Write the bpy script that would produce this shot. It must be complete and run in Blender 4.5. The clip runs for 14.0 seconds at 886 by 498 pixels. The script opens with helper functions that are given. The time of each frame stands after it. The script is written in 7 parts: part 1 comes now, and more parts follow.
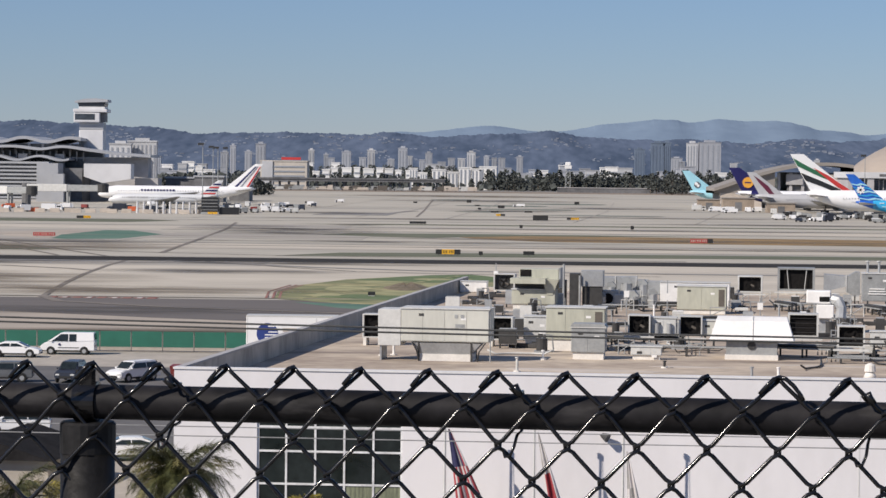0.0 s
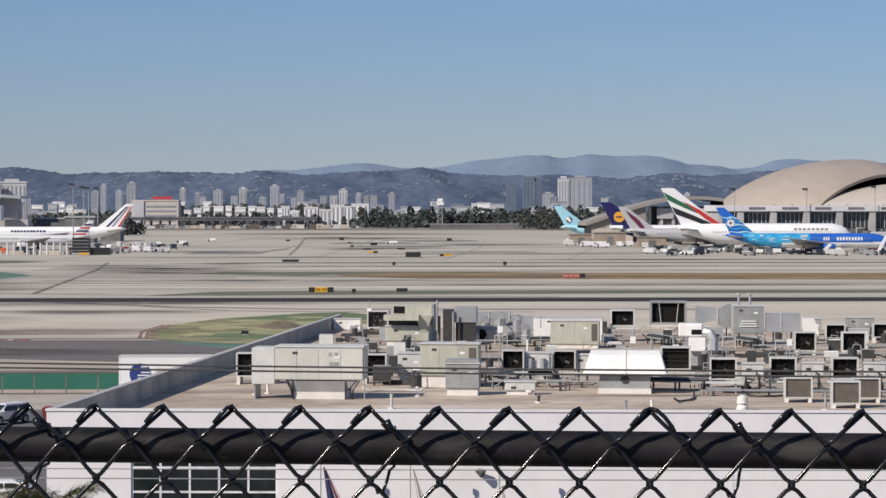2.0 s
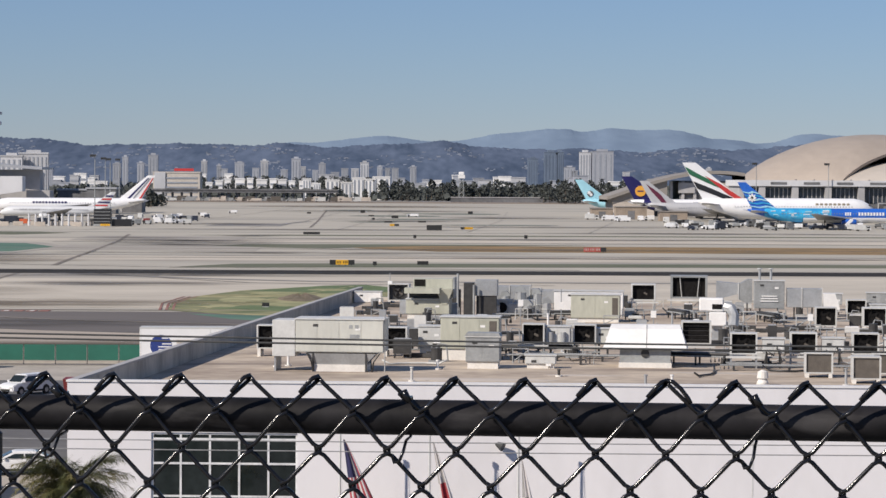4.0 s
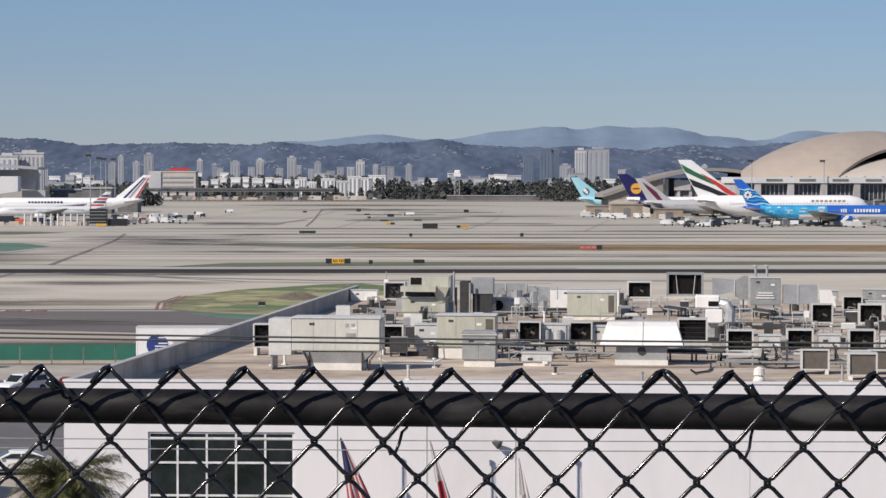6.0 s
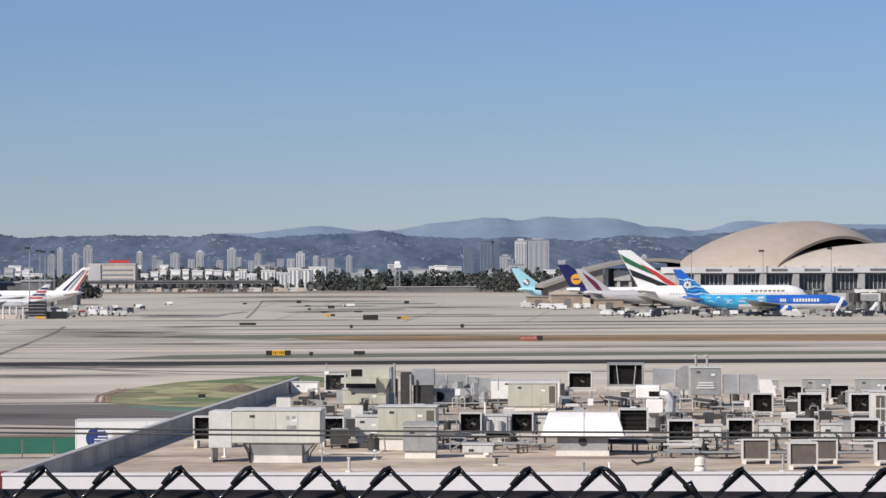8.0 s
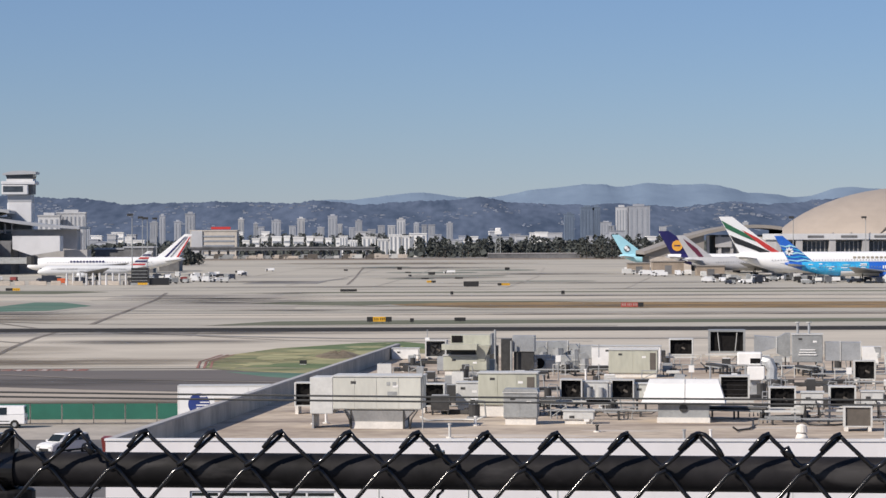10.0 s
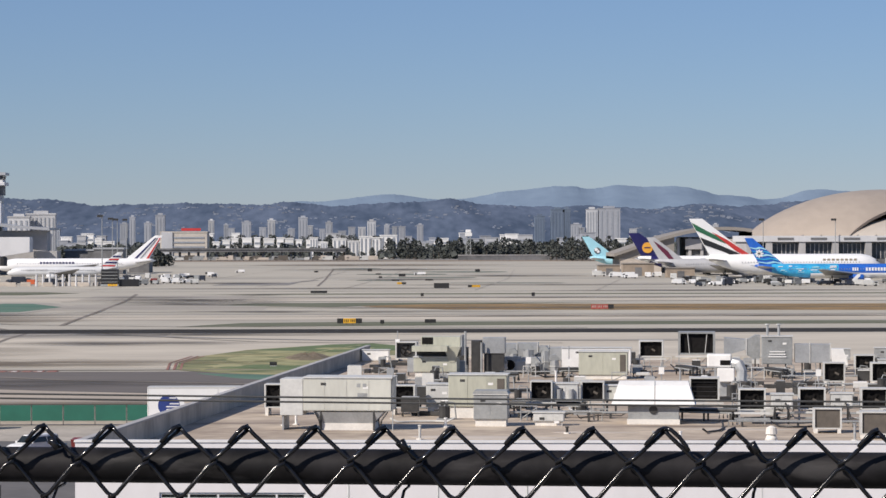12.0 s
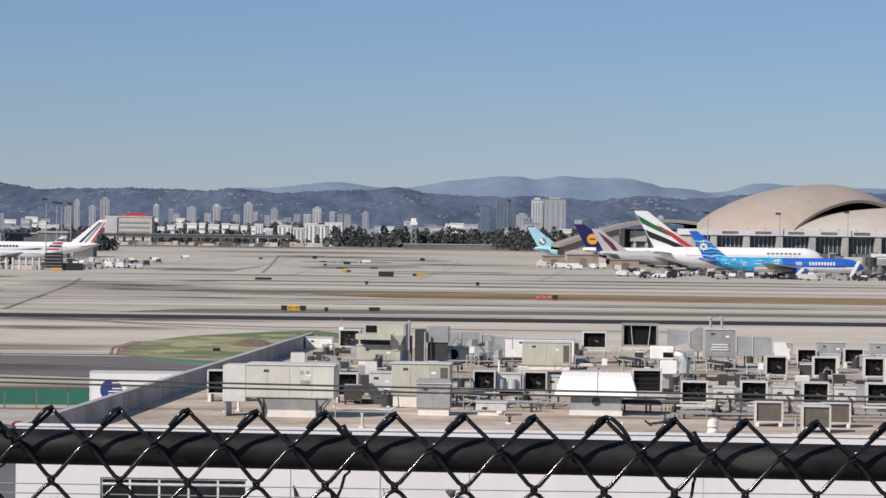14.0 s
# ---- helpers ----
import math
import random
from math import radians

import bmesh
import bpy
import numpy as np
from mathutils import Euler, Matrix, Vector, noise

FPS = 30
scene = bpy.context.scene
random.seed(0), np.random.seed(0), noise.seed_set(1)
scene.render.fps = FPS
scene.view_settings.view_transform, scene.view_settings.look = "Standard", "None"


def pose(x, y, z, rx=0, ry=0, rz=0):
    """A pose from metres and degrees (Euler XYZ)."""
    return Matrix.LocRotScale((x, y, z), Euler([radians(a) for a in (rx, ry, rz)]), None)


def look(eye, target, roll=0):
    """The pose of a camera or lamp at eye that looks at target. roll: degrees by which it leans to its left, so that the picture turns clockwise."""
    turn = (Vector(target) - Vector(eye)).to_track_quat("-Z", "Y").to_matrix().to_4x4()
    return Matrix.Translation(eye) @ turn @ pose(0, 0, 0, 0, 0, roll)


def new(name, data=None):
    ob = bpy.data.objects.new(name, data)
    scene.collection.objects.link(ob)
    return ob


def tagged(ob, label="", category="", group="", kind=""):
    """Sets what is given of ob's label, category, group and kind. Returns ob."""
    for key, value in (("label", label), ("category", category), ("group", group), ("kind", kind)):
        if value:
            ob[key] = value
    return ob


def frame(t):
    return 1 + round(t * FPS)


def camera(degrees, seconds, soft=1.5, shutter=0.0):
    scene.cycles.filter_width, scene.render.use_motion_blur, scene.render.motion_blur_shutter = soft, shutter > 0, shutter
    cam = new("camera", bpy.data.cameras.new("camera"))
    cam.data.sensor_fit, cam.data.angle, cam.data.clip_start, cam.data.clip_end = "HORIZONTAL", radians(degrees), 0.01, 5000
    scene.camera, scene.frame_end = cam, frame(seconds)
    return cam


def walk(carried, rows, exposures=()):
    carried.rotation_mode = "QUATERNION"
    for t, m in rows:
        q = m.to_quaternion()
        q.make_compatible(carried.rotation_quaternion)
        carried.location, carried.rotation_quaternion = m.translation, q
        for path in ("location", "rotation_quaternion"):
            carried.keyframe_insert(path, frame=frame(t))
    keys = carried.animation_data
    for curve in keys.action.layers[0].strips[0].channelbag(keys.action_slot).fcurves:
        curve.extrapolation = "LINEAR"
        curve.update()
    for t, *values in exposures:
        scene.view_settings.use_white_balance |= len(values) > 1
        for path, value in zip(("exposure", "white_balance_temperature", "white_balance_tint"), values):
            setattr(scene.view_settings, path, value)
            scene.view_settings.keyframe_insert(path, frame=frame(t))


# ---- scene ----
def shot(x, y, z, yaw, pitch, roll):
    """A camera pose: yaw to the left of +y, pitch upward, roll, in degrees."""
    eye = Vector((x, y, z))
    a, b = radians(yaw), radians(pitch)
    ahead = Vector((-math.sin(a) * math.cos(b), math.cos(a) * math.cos(b), math.sin(b)))
    return look(eye, eye + ahead * 100, roll)


cam = camera(19.387, 14.0)
walk(cam, [
    (0.0, shot(0.0000, 0.0000, 18.2000, 0.900, -1.810, 0.630)),
    (0.5, shot(0.0037, 0.0052, 18.1997, -0.072, -1.880, 0.380)),
    (1.0, shot(0.0033, 0.0010, 18.1956, -0.616, -2.266, 0.460)),
    (1.5, shot(0.0051, 0.0012, 18.1965, -0.970, -2.119, -0.205)),
    (2.0, shot(0.0035, 0.0080, 18.1976, -1.903, -0.975, 0.006)),
    (2.5, shot(0.0004, -0.0020, 18.1967, -0.909, -0.862, 0.177)),
    (3.0, shot(0.0016, 0.0072, 18.1938, -1.157, -1.253, 0.402)),
    (3.2, shot(0.0042, 0.0014, 18.1953, -1.392, -1.636, 0.508)),
    (5.3, shot(0.0081, 0.0085, 18.1889, -1.411, -1.426, 0.020)),
    (5.5, shot(0.0065, 0.0099, 18.1870, -2.091, -1.477, 0.436)),
    (6.0, shot(0.0081, 0.0018, 18.1871, -1.529, -1.605, 0.066)),
    (6.5, shot(0.0094, 0.0075, 18.1851, -1.634, -1.022, 0.439)),
    (7.0, shot(0.0109, 0.0075, 18.1871, -2.067, -0.897, 0.366)),
    (7.5, shot(0.0114, -0.0021, 18.1901, -2.696, -0.114, -0.140)),
    (8.0, shot(0.0124, 0.0140, 18.1938, -2.848, 0.408, -0.165)),
    (8.5, shot(0.0151, 0.0074, 18.1937, -2.210, 0.082, 0.048)),
    (8.7, shot(0.0120, 0.0087, 18.1943, -1.365, -0.178, -0.027)),
    (10.8, shot(0.0157, -0.0113, 18.1896, -0.312, -0.466, 0.089)),
    (11.0, shot(0.0152, -0.0036, 18.1879, -0.213, -0.543, 0.232)),
    (11.5, shot(0.0153, 0.0053, 18.1865, -0.793, -0.483, 0.255)),
    (12.0, shot(0.0190, -0.0013, 18.1854, -1.278, -0.288, -0.093)),
    (12.5, shot(0.0177, 0.0005, 18.1833, -1.624, -0.374, 0.546)),
    (13.0, shot(0.0167, 0.0080, 18.1815, -1.590, -0.564, 0.851)),
    (13.5, shot(0.0192, 0.0087, 18.1821, -2.226, -0.591, 0.785)),
    (14.0, shot(0.0205, 0.0011, 18.1825, -2.492, -0.528, 0.750)),
], exposures=[(t, e, 6500, 20) for t, e in ((0.0, 0.0), (1.5, -0.05), (3.0, 0.0), (5.5, -0.03), (7.5, 0.07), (8.0, 0.1), (8.7, 0.08), (11.0, 0.03), (14.0, 0.03))])

# ---- light ----
SUN_AZ, SUN_EL = 233.0, 36.0
world = bpy.data.worlds.new("world")
scene.world = world
world.use_nodes = True
wn = world.node_tree.nodes
sky = wn.new("ShaderNodeTexSky")
sky.sky_type = "NISHITA"
sky.sun_disc = False
sky.sun_elevation = radians(SUN_EL)
sky.sun_rotation = radians(SUN_AZ)
sky.air_density, sky.dust_density, sky.ozone_density = 1.0, 0.0, 10.0
wn["Background"].inputs[1].default_value = 0.075
haze = wn.new("ShaderNodeMix")  # a thin even haze over the clear sky
haze.data_type = "RGBA"
haze.inputs[0].default_value = 0.2
haze.inputs[7].default_value = (3.9, 5.5, 7.7, 1)
world.node_tree.links.new(sky.outputs[0], haze.inputs[6])
world.node_tree.links.new(haze.outputs[2], wn["Background"].inputs[0])
sun = new("sun", bpy.data.lights.new("sun", "SUN"))
sun.data.energy, sun.data.angle, sun.data.color = 4.9, radians(0.5), (1.0, 0.965, 0.81)
toward = Vector((math.sin(radians(SUN_AZ)) * math.cos(radians(SUN_EL)), math.cos(radians(SUN_AZ)) * math.cos(radians(SUN_EL)), math.sin(radians(SUN_EL))))
sun.matrix_world = look(toward * 200, (0, 0, 0))


# ---- materials ----
def material(name, color, rough=0.7, metal=0.0, vary=0.12, scale=1.0, stretch=(1, 1, 1), bump=0.0, second=None, fine=6.0, island=0.0, spec=0.5, stain=None):
    """A base colour broken up by noise at two scales (scale and scale * fine, per metre)."""
    m = bpy.data.materials.new(name)
    m.use_nodes = True
    n, l = m.node_tree.nodes, m.node_tree.links
    bsdf = n["Principled BSDF"]
    bsdf.inputs["Roughness"].default_value = rough
    bsdf.inputs["Metallic"].default_value = metal
    bsdf.inputs["Specular IOR Level"].default_value = spec
    geo = n.new("ShaderNodeNewGeometry")
    mp = n.new("ShaderNodeMapping")
    mp.inputs["Scale"].default_value = stretch
    l.new(geo.outputs["Position"], mp.inputs[0])
    big, small = n.new("ShaderNodeTexNoise"), n.new("ShaderNodeTexNoise")
    big.inputs["Scale"].default_value, small.inputs["Scale"].default_value = scale, scale * fine
    big.inputs["Detail"].default_value, small.inputs["Detail"].default_value = 4, 3
    l.new(mp.outputs[0], big.inputs[0])
    l.new(mp.outputs[0], small.inputs[0])
    mean = n.new("ShaderNodeMath")
    mean.operation = "MULTIPLY_ADD"
    mean.inputs[1].default_value = 0.6
    half = n.new("ShaderNodeMath")
    half.operation = "MULTIPLY"
    half.inputs[1].default_value = 0.4
    l.new(small.outputs[0], half.inputs[0])
    l.new(big.outputs[0], mean.inputs[0])
    l.new(half.outputs[0], mean.inputs[2])
    ramp = n.new("ShaderNodeValToRGB")
    second = second or tuple(c * (1 - 2 * vary) for c in color)
    first = tuple(min(1, c * (1 + vary)) for c in color)
    ramp.color_ramp.elements[0].position, ramp.color_ramp.elements[1].position = 0.36, 0.62
    ramp.color_ramp.elements[0].color, ramp.color_ramp.elements[1].color = (*second, 1), (*first, 1)
    l.new(mean.outputs[0], ramp.inputs[0])
    out = ramp.outputs[0]
    if stain:
        dark, lo, hi, size = stain
        blot, mp2 = n.new("ShaderNodeTexNoise"), n.new("ShaderNodeMapping")
        mp2.inputs["Scale"].default_value = (0.28, 1, 1)
        blot.inputs["Scale"].default_value, blot.inputs["Detail"].default_value = size, 5
        l.new(geo.outputs["Position"], mp2.inputs[0])
        l.new(mp2.outputs[0], blot.inputs[0])
        fade, mix = n.new("ShaderNodeMapRange"), n.new("ShaderNodeMix")
        fade.inputs[1].default_value, fade.inputs[2].default_value = lo, hi
        l.new(blot.outputs[0], fade.inputs[0])
        mix.data_type = "RGBA"
        l.new(fade.outputs[0], mix.inputs[0])
        l.new(out, mix.inputs[6])
        mix.inputs[7].default_value = (*dark, 1)
        out = mix.outputs[2]
    if island:
        info, hsv = n.new("ShaderNodeObjectInfo"), n.new("ShaderNodeHueSaturation")
        rng = n.new("ShaderNodeMapRange")
        rng.inputs[3].default_value, rng.inputs[4].default_value = 1 - island, 1 + island
        l.new(info.outputs["Random"], rng.inputs[0])
        l.new(rng.outputs[0], hsv.inputs["Value"])
        l.new(out, hsv.inputs["Color"])
        out = hsv.outputs[0]
    l.new(out, bsdf.inputs["Base Color"])
    if bump:
        b = n.new("ShaderNodeBump")
        b.inputs["Strength"].default_value, b.inputs["Distance"].default_value = 0.6, bump
        l.new(small.outputs[0], b.inputs["Height"])
        l.new(b.outputs[0], bsdf.inputs["Normal"])
    return m


def soft_stain(name, color, strength):
    """A stain that thins out towards the rim of its patch, broken into streaks."""
    m = bpy.data.materials.new(name)
    m.use_nodes = True
    n, l = m.node_tree.nodes, m.node_tree.links
    bsdf = n["Principled BSDF"]
    bsdf.inputs["Base Color"].default_value = (*color, 1)
    bsdf.inputs["Roughness"].default_value = 0.9
    co, mp, ball = n.new("ShaderNodeTexCoord"), n.new("ShaderNodeMapping"), n.new("ShaderNodeTexGradient")
    ball.gradient_type = "SPHERICAL"
    mp.inputs["Location"].default_value, mp.inputs["Scale"].default_value = (-1, -1, 0), (2, 2, 0)
    l.new(co.outputs["Generated"], mp.inputs[0])
    l.new(mp.outputs[0], ball.inputs[0])
    geo, mp2, streak = n.new("ShaderNodeNewGeometry"), n.new("ShaderNodeMapping"), n.new("ShaderNodeTexNoise")
    mp2.inputs["Scale"].default_value = (0.05, 0.13, 1)
    streak.inputs["Scale"].default_value, streak.inputs["Detail"].default_value = 1.0, 4
    l.new(geo.outputs["Position"], mp2.inputs[0])
    l.new(mp2.outputs[0], streak.inputs[0])
    rng, mul = n.new("ShaderNodeMapRange"), n.new("ShaderNodeMath")
    rng.inputs[1].default_value, rng.inputs[2].default_value, rng.inputs[4].default_value = 0.3, 0.65, strength
    l.new(streak.outputs[0], rng.inputs[0])
    mul.operation = "MULTIPLY"
    l.new(rng.outputs[0], mul.inputs[0])
    l.new(ball.outputs[0], mul.inputs[1])
    l.new(mul.outputs[0], bsdf.inputs["Alpha"])
    return m


def glass(name, color, rough=0.08):
    m = material(name, color, rough, vary=0.2, scale=0.4)
    return m


CONCRETE = material("apron concrete", (0.455, 0.418, 0.348), 0.85, vary=0.05, scale=0.05, stretch=(0.3, 1, 1), fine=7, second=(0.385, 0.354, 0.296), stain=((0.29, 0.27, 0.235), 0.54, 0.74, 0.014))
RUNWAY = material("runway concrete", (0.535, 0.48, 0.395), 0.85, vary=0.05, scale=0.06, stretch=(0.3, 1, 1), fine=8, second=(0.445, 0.398, 0.328), stain=((0.33, 0.295, 0.25), 0.54, 0.72, 0.028))
RUBBER = material("tyre rubber marks", (0.027, 0.026, 0.025), 0.95, scale=0.3, stretch=(0.04, 1, 1), second=(0.05, 0.047, 0.044), spec=0.1)
STAIN = material("worn dark concrete", (0.20, 0.19, 0.18), 0.85, scale=0.06, stretch=(0.12, 1, 1), second=(0.28, 0.265, 0.245), vary=0.05)
SMUDGE = material("faint tyre stain", (0.30, 0.275, 0.24), 0.85, scale=0.06, stretch=(0.12, 1, 1), second=(0.42, 0.38, 0.32), vary=0.05)
TAXI_ASPHALT = material("taxiway asphalt", (0.138, 0.12, 0.107), 0.9, vary=0.12, scale=0.12, stretch=(0.12, 1, 1), second=(0.105, 0.095, 0.09))
SHOULDER = material("sandy shoulder", (0.42, 0.36, 0.29), 0.9, vary=0.1, scale=0.05, stretch=(0.3, 1, 1), second=(0.33, 0.285, 0.24))
LOT = material("parking lot asphalt", (0.125, 0.12, 0.118), 0.9, scale=0.15, vary=0.1)
PALE = material("pale pavement", (0.40, 0.36, 0.31), 0.9, scale=0.2, vary=0.1)
GRASS = material("mown airfield grass", (0.33, 0.29, 0.15), 0.95, scale=0.11, stretch=(0.45, 1, 1), second=(0.065, 0.105, 0.042), fine=4)
DRY = material("dry brown grass", (0.29, 0.18, 0.075), 0.95, scale=0.14, stretch=(0.35, 1, 1), second=(0.115, 0.085, 0.04))
STRAW = material("straw coloured mown grass", (0.36, 0.33, 0.18), 0.95, scale=0.16, stretch=(0.4, 1, 1), second=(0.17, 0.185, 0.08), fine=4)
OLIVE = material("grey green verge", (0.085, 0.098, 0.058), 0.95, scale=0.12, stretch=(0.2, 1, 1), second=(0.15, 0.15, 0.10))
TURF = material("green turf", (0.13, 0.175, 0.075), 0.95, scale=0.3, stretch=(0.4, 1, 1), second=(0.065, 0.10, 0.04))
FADEDGREEN = material("faded green taxi island paint", (0.125, 0.15, 0.12), 0.9, scale=0.08, stretch=(0.3, 1, 1), second=(0.20, 0.205, 0.17))
SCRUB = material("brown scrub on a dirt mound", (0.20, 0.155, 0.105), 0.95, scale=0.6, second=(0.10, 0.085, 0.055), bump=0.05)
BARE = material("bare brown earth", (0.25, 0.195, 0.145), 0.95, scale=0.05, stretch=(0.2, 1, 1), second=(0.17, 0.14, 0.11))
GREENPAINT = material("green painted pavement", (0.10, 0.175, 0.125), 0.85, scale=0.1, stretch=(0.3, 1, 1), second=(0.05, 0.125, 0.09))
REDPAINT = material("faded red paint", (0.26, 0.09, 0.07), 0.85, scale=0.3, second=(0.30, 0.2, 0.16))
SOFTRUBBER = soft_stain("soft tyre smear", (0.07, 0.065, 0.06), 1.0)
SOFTDIRT = soft_stain("soft brown dirt", (0.16, 0.13, 0.095), 1.3)
LETTERTAN = material("tan grey lettering paint", (0.33, 0.29, 0.22), 0.5, vary=0.05)
LINE = material("white marking paint", (0.6, 0.58, 0.54), 0.8, scale=0.2)
JOINT = material("joint sealant", (0.16, 0.14, 0.12), 0.9, scale=0.2, second=(0.23, 0.2, 0.17))
WHITEWALL = material("white painted stucco", (0.72, 0.70, 0.705), 0.8, vary=0.03, scale=0.25, stretch=(1, 1, 0.35), bump=0.004)
COPING = material("pale metal coping", (0.74, 0.73, 0.72), 0.5, vary=0.04)
PARAPET = material("grey parapet render", (0.45, 0.42, 0.37), 0.85, vary=0.16, scale=0.4, stretch=(1, 1, 0.4))
ROOFING = material("weathered tan roofing", (0.495, 0.415, 0.325), 0.9, vary=0.10, scale=0.2, stretch=(0.6, 1, 1), second=(0.285, 0.225, 0.18), fine=7, bump=0.01, stain=((0.19, 0.15, 0.125), 0.56, 0.74, 0.3))
PATCH = material("pale roof coating patch", (0.50, 0.44, 0.38), 0.9, vary=0.1, scale=0.4, stretch=(0.3, 1, 1))
BEIGE = material("beige enamelled steel", (0.53, 0.53, 0.48), 0.5, vary=0.05, scale=0.8, stretch=(1, 1, 0.3), island=0.06)
OLIVEPAINT = material("sage green enamelled steel", (0.43, 0.43, 0.355), 0.5, vary=0.07, scale=0.8, stretch=(1, 1, 0.3), island=0.06)
GALV = material("galvanized sheet metal", (0.39, 0.40, 0.405), 0.45, metal=0.35, vary=0.08, scale=1.5, island=0.08)
GREYPAINT = material("grey painted steel", (0.30, 0.31, 0.31), 0.5, vary=0.1, scale=1.0, island=0.1)
LIGHTGREY = material("light grey enamelled steel", (0.56, 0.56, 0.54), 0.5, vary=0.06, scale=1.0, island=0.06)
WHITEMETAL = material("white sheet metal", (0.78, 0.77, 0.75), 0.5, vary=0.04, scale=0.8)
# near black: deep shade of recesses and openings is put into the coil colour
COILSHADE = material("dark coil with recess shade", (0.014, 0.013, 0.013), 0.8, vary=0.2, scale=4, spec=0.1)
BROWNCOIL = material("brown coil guard", (0.11, 0.095, 0.08), 0.6, vary=0.1, scale=3)
DARKSTEEL = material("dark steel", (0.045, 0.044, 0.043), 0.5, vary=0.2, scale=2)
CURB = material("white roof curb", (0.72, 0.69, 0.64), 0.8, vary=0.06, scale=1.5)
VINYL = material("worn black vinyl coating", (0.0095, 0.009, 0.0095), 0.17, vary=0.25, scale=18, fine=5, bump=0.0004)
RAILVINYL = material("scuffed black rail paint", (0.0155, 0.0142, 0.0155), 0.6, spec=0.2, vary=0.3, scale=9, fine=6, bump=0.0003, stain=((0.05, 0.047, 0.047), 0.60, 0.72, 26))
CABLE = material("weathered power cable", (0.07, 0.07, 0.068), 0.7, scale=2)
CABLELIGHT = material("bare aluminium cable", (0.28, 0.28, 0.28), 0.6, scale=2)
TARFELT = material("black tar felt", (0.022, 0.021, 0.022), 0.95, vary=0.2, scale=1.0, spec=0.1)
POSTVINYL = material("matt black post wrap", (0.011, 0.0105, 0.011), 0.55, vary=0.35, scale=14, fine=4, bump=0.002, spec=0.25)
WOODPOLE = material("weathered pole timber", (0.16, 0.12, 0.09), 0.85, scale=3, stretch=(1, 1, 0.1))
WINDOW = glass("dark tinted window glass", (0.018, 0.024, 0.024))
BLINDPANE = material("sage blind behind glass", (0.20, 0.215, 0.145), 0.3, vary=0.25, scale=3, stretch=(3, 3, 0.2), second=(0.10, 0.11, 0.08))
FARGLASS = glass("dark facade glazing", (0.05, 0.06, 0.075), 0.2)
MULLION = material("white window mullion", (0.7, 0.7, 0.7), 0.5)
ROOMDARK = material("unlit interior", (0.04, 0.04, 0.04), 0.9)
GREENSCREEN = material("green windscreen mesh", (0.02, 0.135, 0.095), 0.85, vary=0.06, scale=0.2)
CARWHITE = material("white car paint", (0.75, 0.75, 0.75), 0.3, vary=0.02)
CARDARK = material("dark blue car paint", (0.03, 0.035, 0.05), 0.3, vary=0.1)
CARGREY = material("grey car paint", (0.12, 0.125, 0.13), 0.3, vary=0.1)
CARRED = material("dull red paint", (0.22, 0.035, 0.03), 0.5, vary=0.15)
TYRE = material("tyre rubber", (0.02, 0.02, 0.02), 0.85)
AIRWHITE = material("white aircraft paint", (0.80, 0.80, 0.80), 0.35, vary=0.03, scale=0.1)
AIRGREY = material("grey aircraft paint", (0.44, 0.44, 0.45), 0.4, vary=0.05, scale=0.1)
AIRSILVER = material("silver grey aircraft paint", (0.62, 0.63, 0.64), 0.4, vary=0.04, scale=0.1)
WINGGREY = material("grey wing skin", (0.26, 0.265, 0.275), 0.4, vary=0.06, scale=0.2)
NAVY = material("navy livery paint", (0.018, 0.016, 0.095), 0.35, vary=0.1, scale=0.2)
GOLD = material("golden yellow livery paint", (0.75, 0.36, 0.05), 0.4, vary=0.05)
SKYBLUE = material("pale sky blue livery paint", (0.33, 0.62, 0.72), 0.4, vary=0.04, scale=0.2)
BLUE = material("bright blue livery paint", (0.018, 0.12, 0.50), 0.35, vary=0.08, scale=0.2)
DISCBLUE = material("dark blue disc paint", (0.022, 0.045, 0.20), 0.45, vary=0.06)
TURQ = material("turquoise livery paint", (0.03, 0.36, 0.58), 0.35, vary=0.2, scale=0.5, second=(0.02, 0.22, 0.50))
RED = material("red livery paint", (0.52, 0.045, 0.04), 0.4, vary=0.06)
GREEN = material("dark green livery paint", (0.025, 0.13, 0.065), 0.4, vary=0.06)
BLACK = material("black livery paint", (0.02, 0.02, 0.022), 0.4, vary=0.06)
MAROON = material("maroon livery paint", (0.12, 0.02, 0.045), 0.4, vary=0.06)
TANSHELL = material("tan metal shell roof", (0.355, 0.30, 0.25), 0.6, vary=0.05, scale=0.03, stretch=(1, 0.4, 1))
TANPALE = material("pale tan metal roof", (0.46, 0.41, 0.355), 0.6, vary=0.05, scale=0.03)
SHEDTAN = material("brown shed cladding", (0.31, 0.25, 0.195), 0.8, vary=0.12, scale=0.3)
TAUPE = material("taupe curved roof", (0.27, 0.245, 0.22), 0.7, vary=0.07, scale=0.03)
FARCONC = material("terminal concrete", (0.40, 0.39, 0.39), 0.8, vary=0.07, scale=0.06)
FARDARK = material("terminal shade panel", (0.15, 0.15, 0.155), 0.7, vary=0.2, scale=0.1)
FARMETAL = material("terminal roof metal", (0.36, 0.37, 0.39), 0.5, vary=0.06, scale=0.03)
FARWHITE = material("terminal white panel", (0.60, 0.60, 0.61), 0.6, vary=0.05, scale=0.05)
SIGNBLACK = material("airfield sign black", (0.02, 0.02, 0.02), 0.6)
SIGNYELLOW = material("airfield sign yellow", (0.75, 0.40, 0.02), 0.6)
SIGNRED = material("airfield sign red", (0.36, 0.05, 0.045), 0.6)
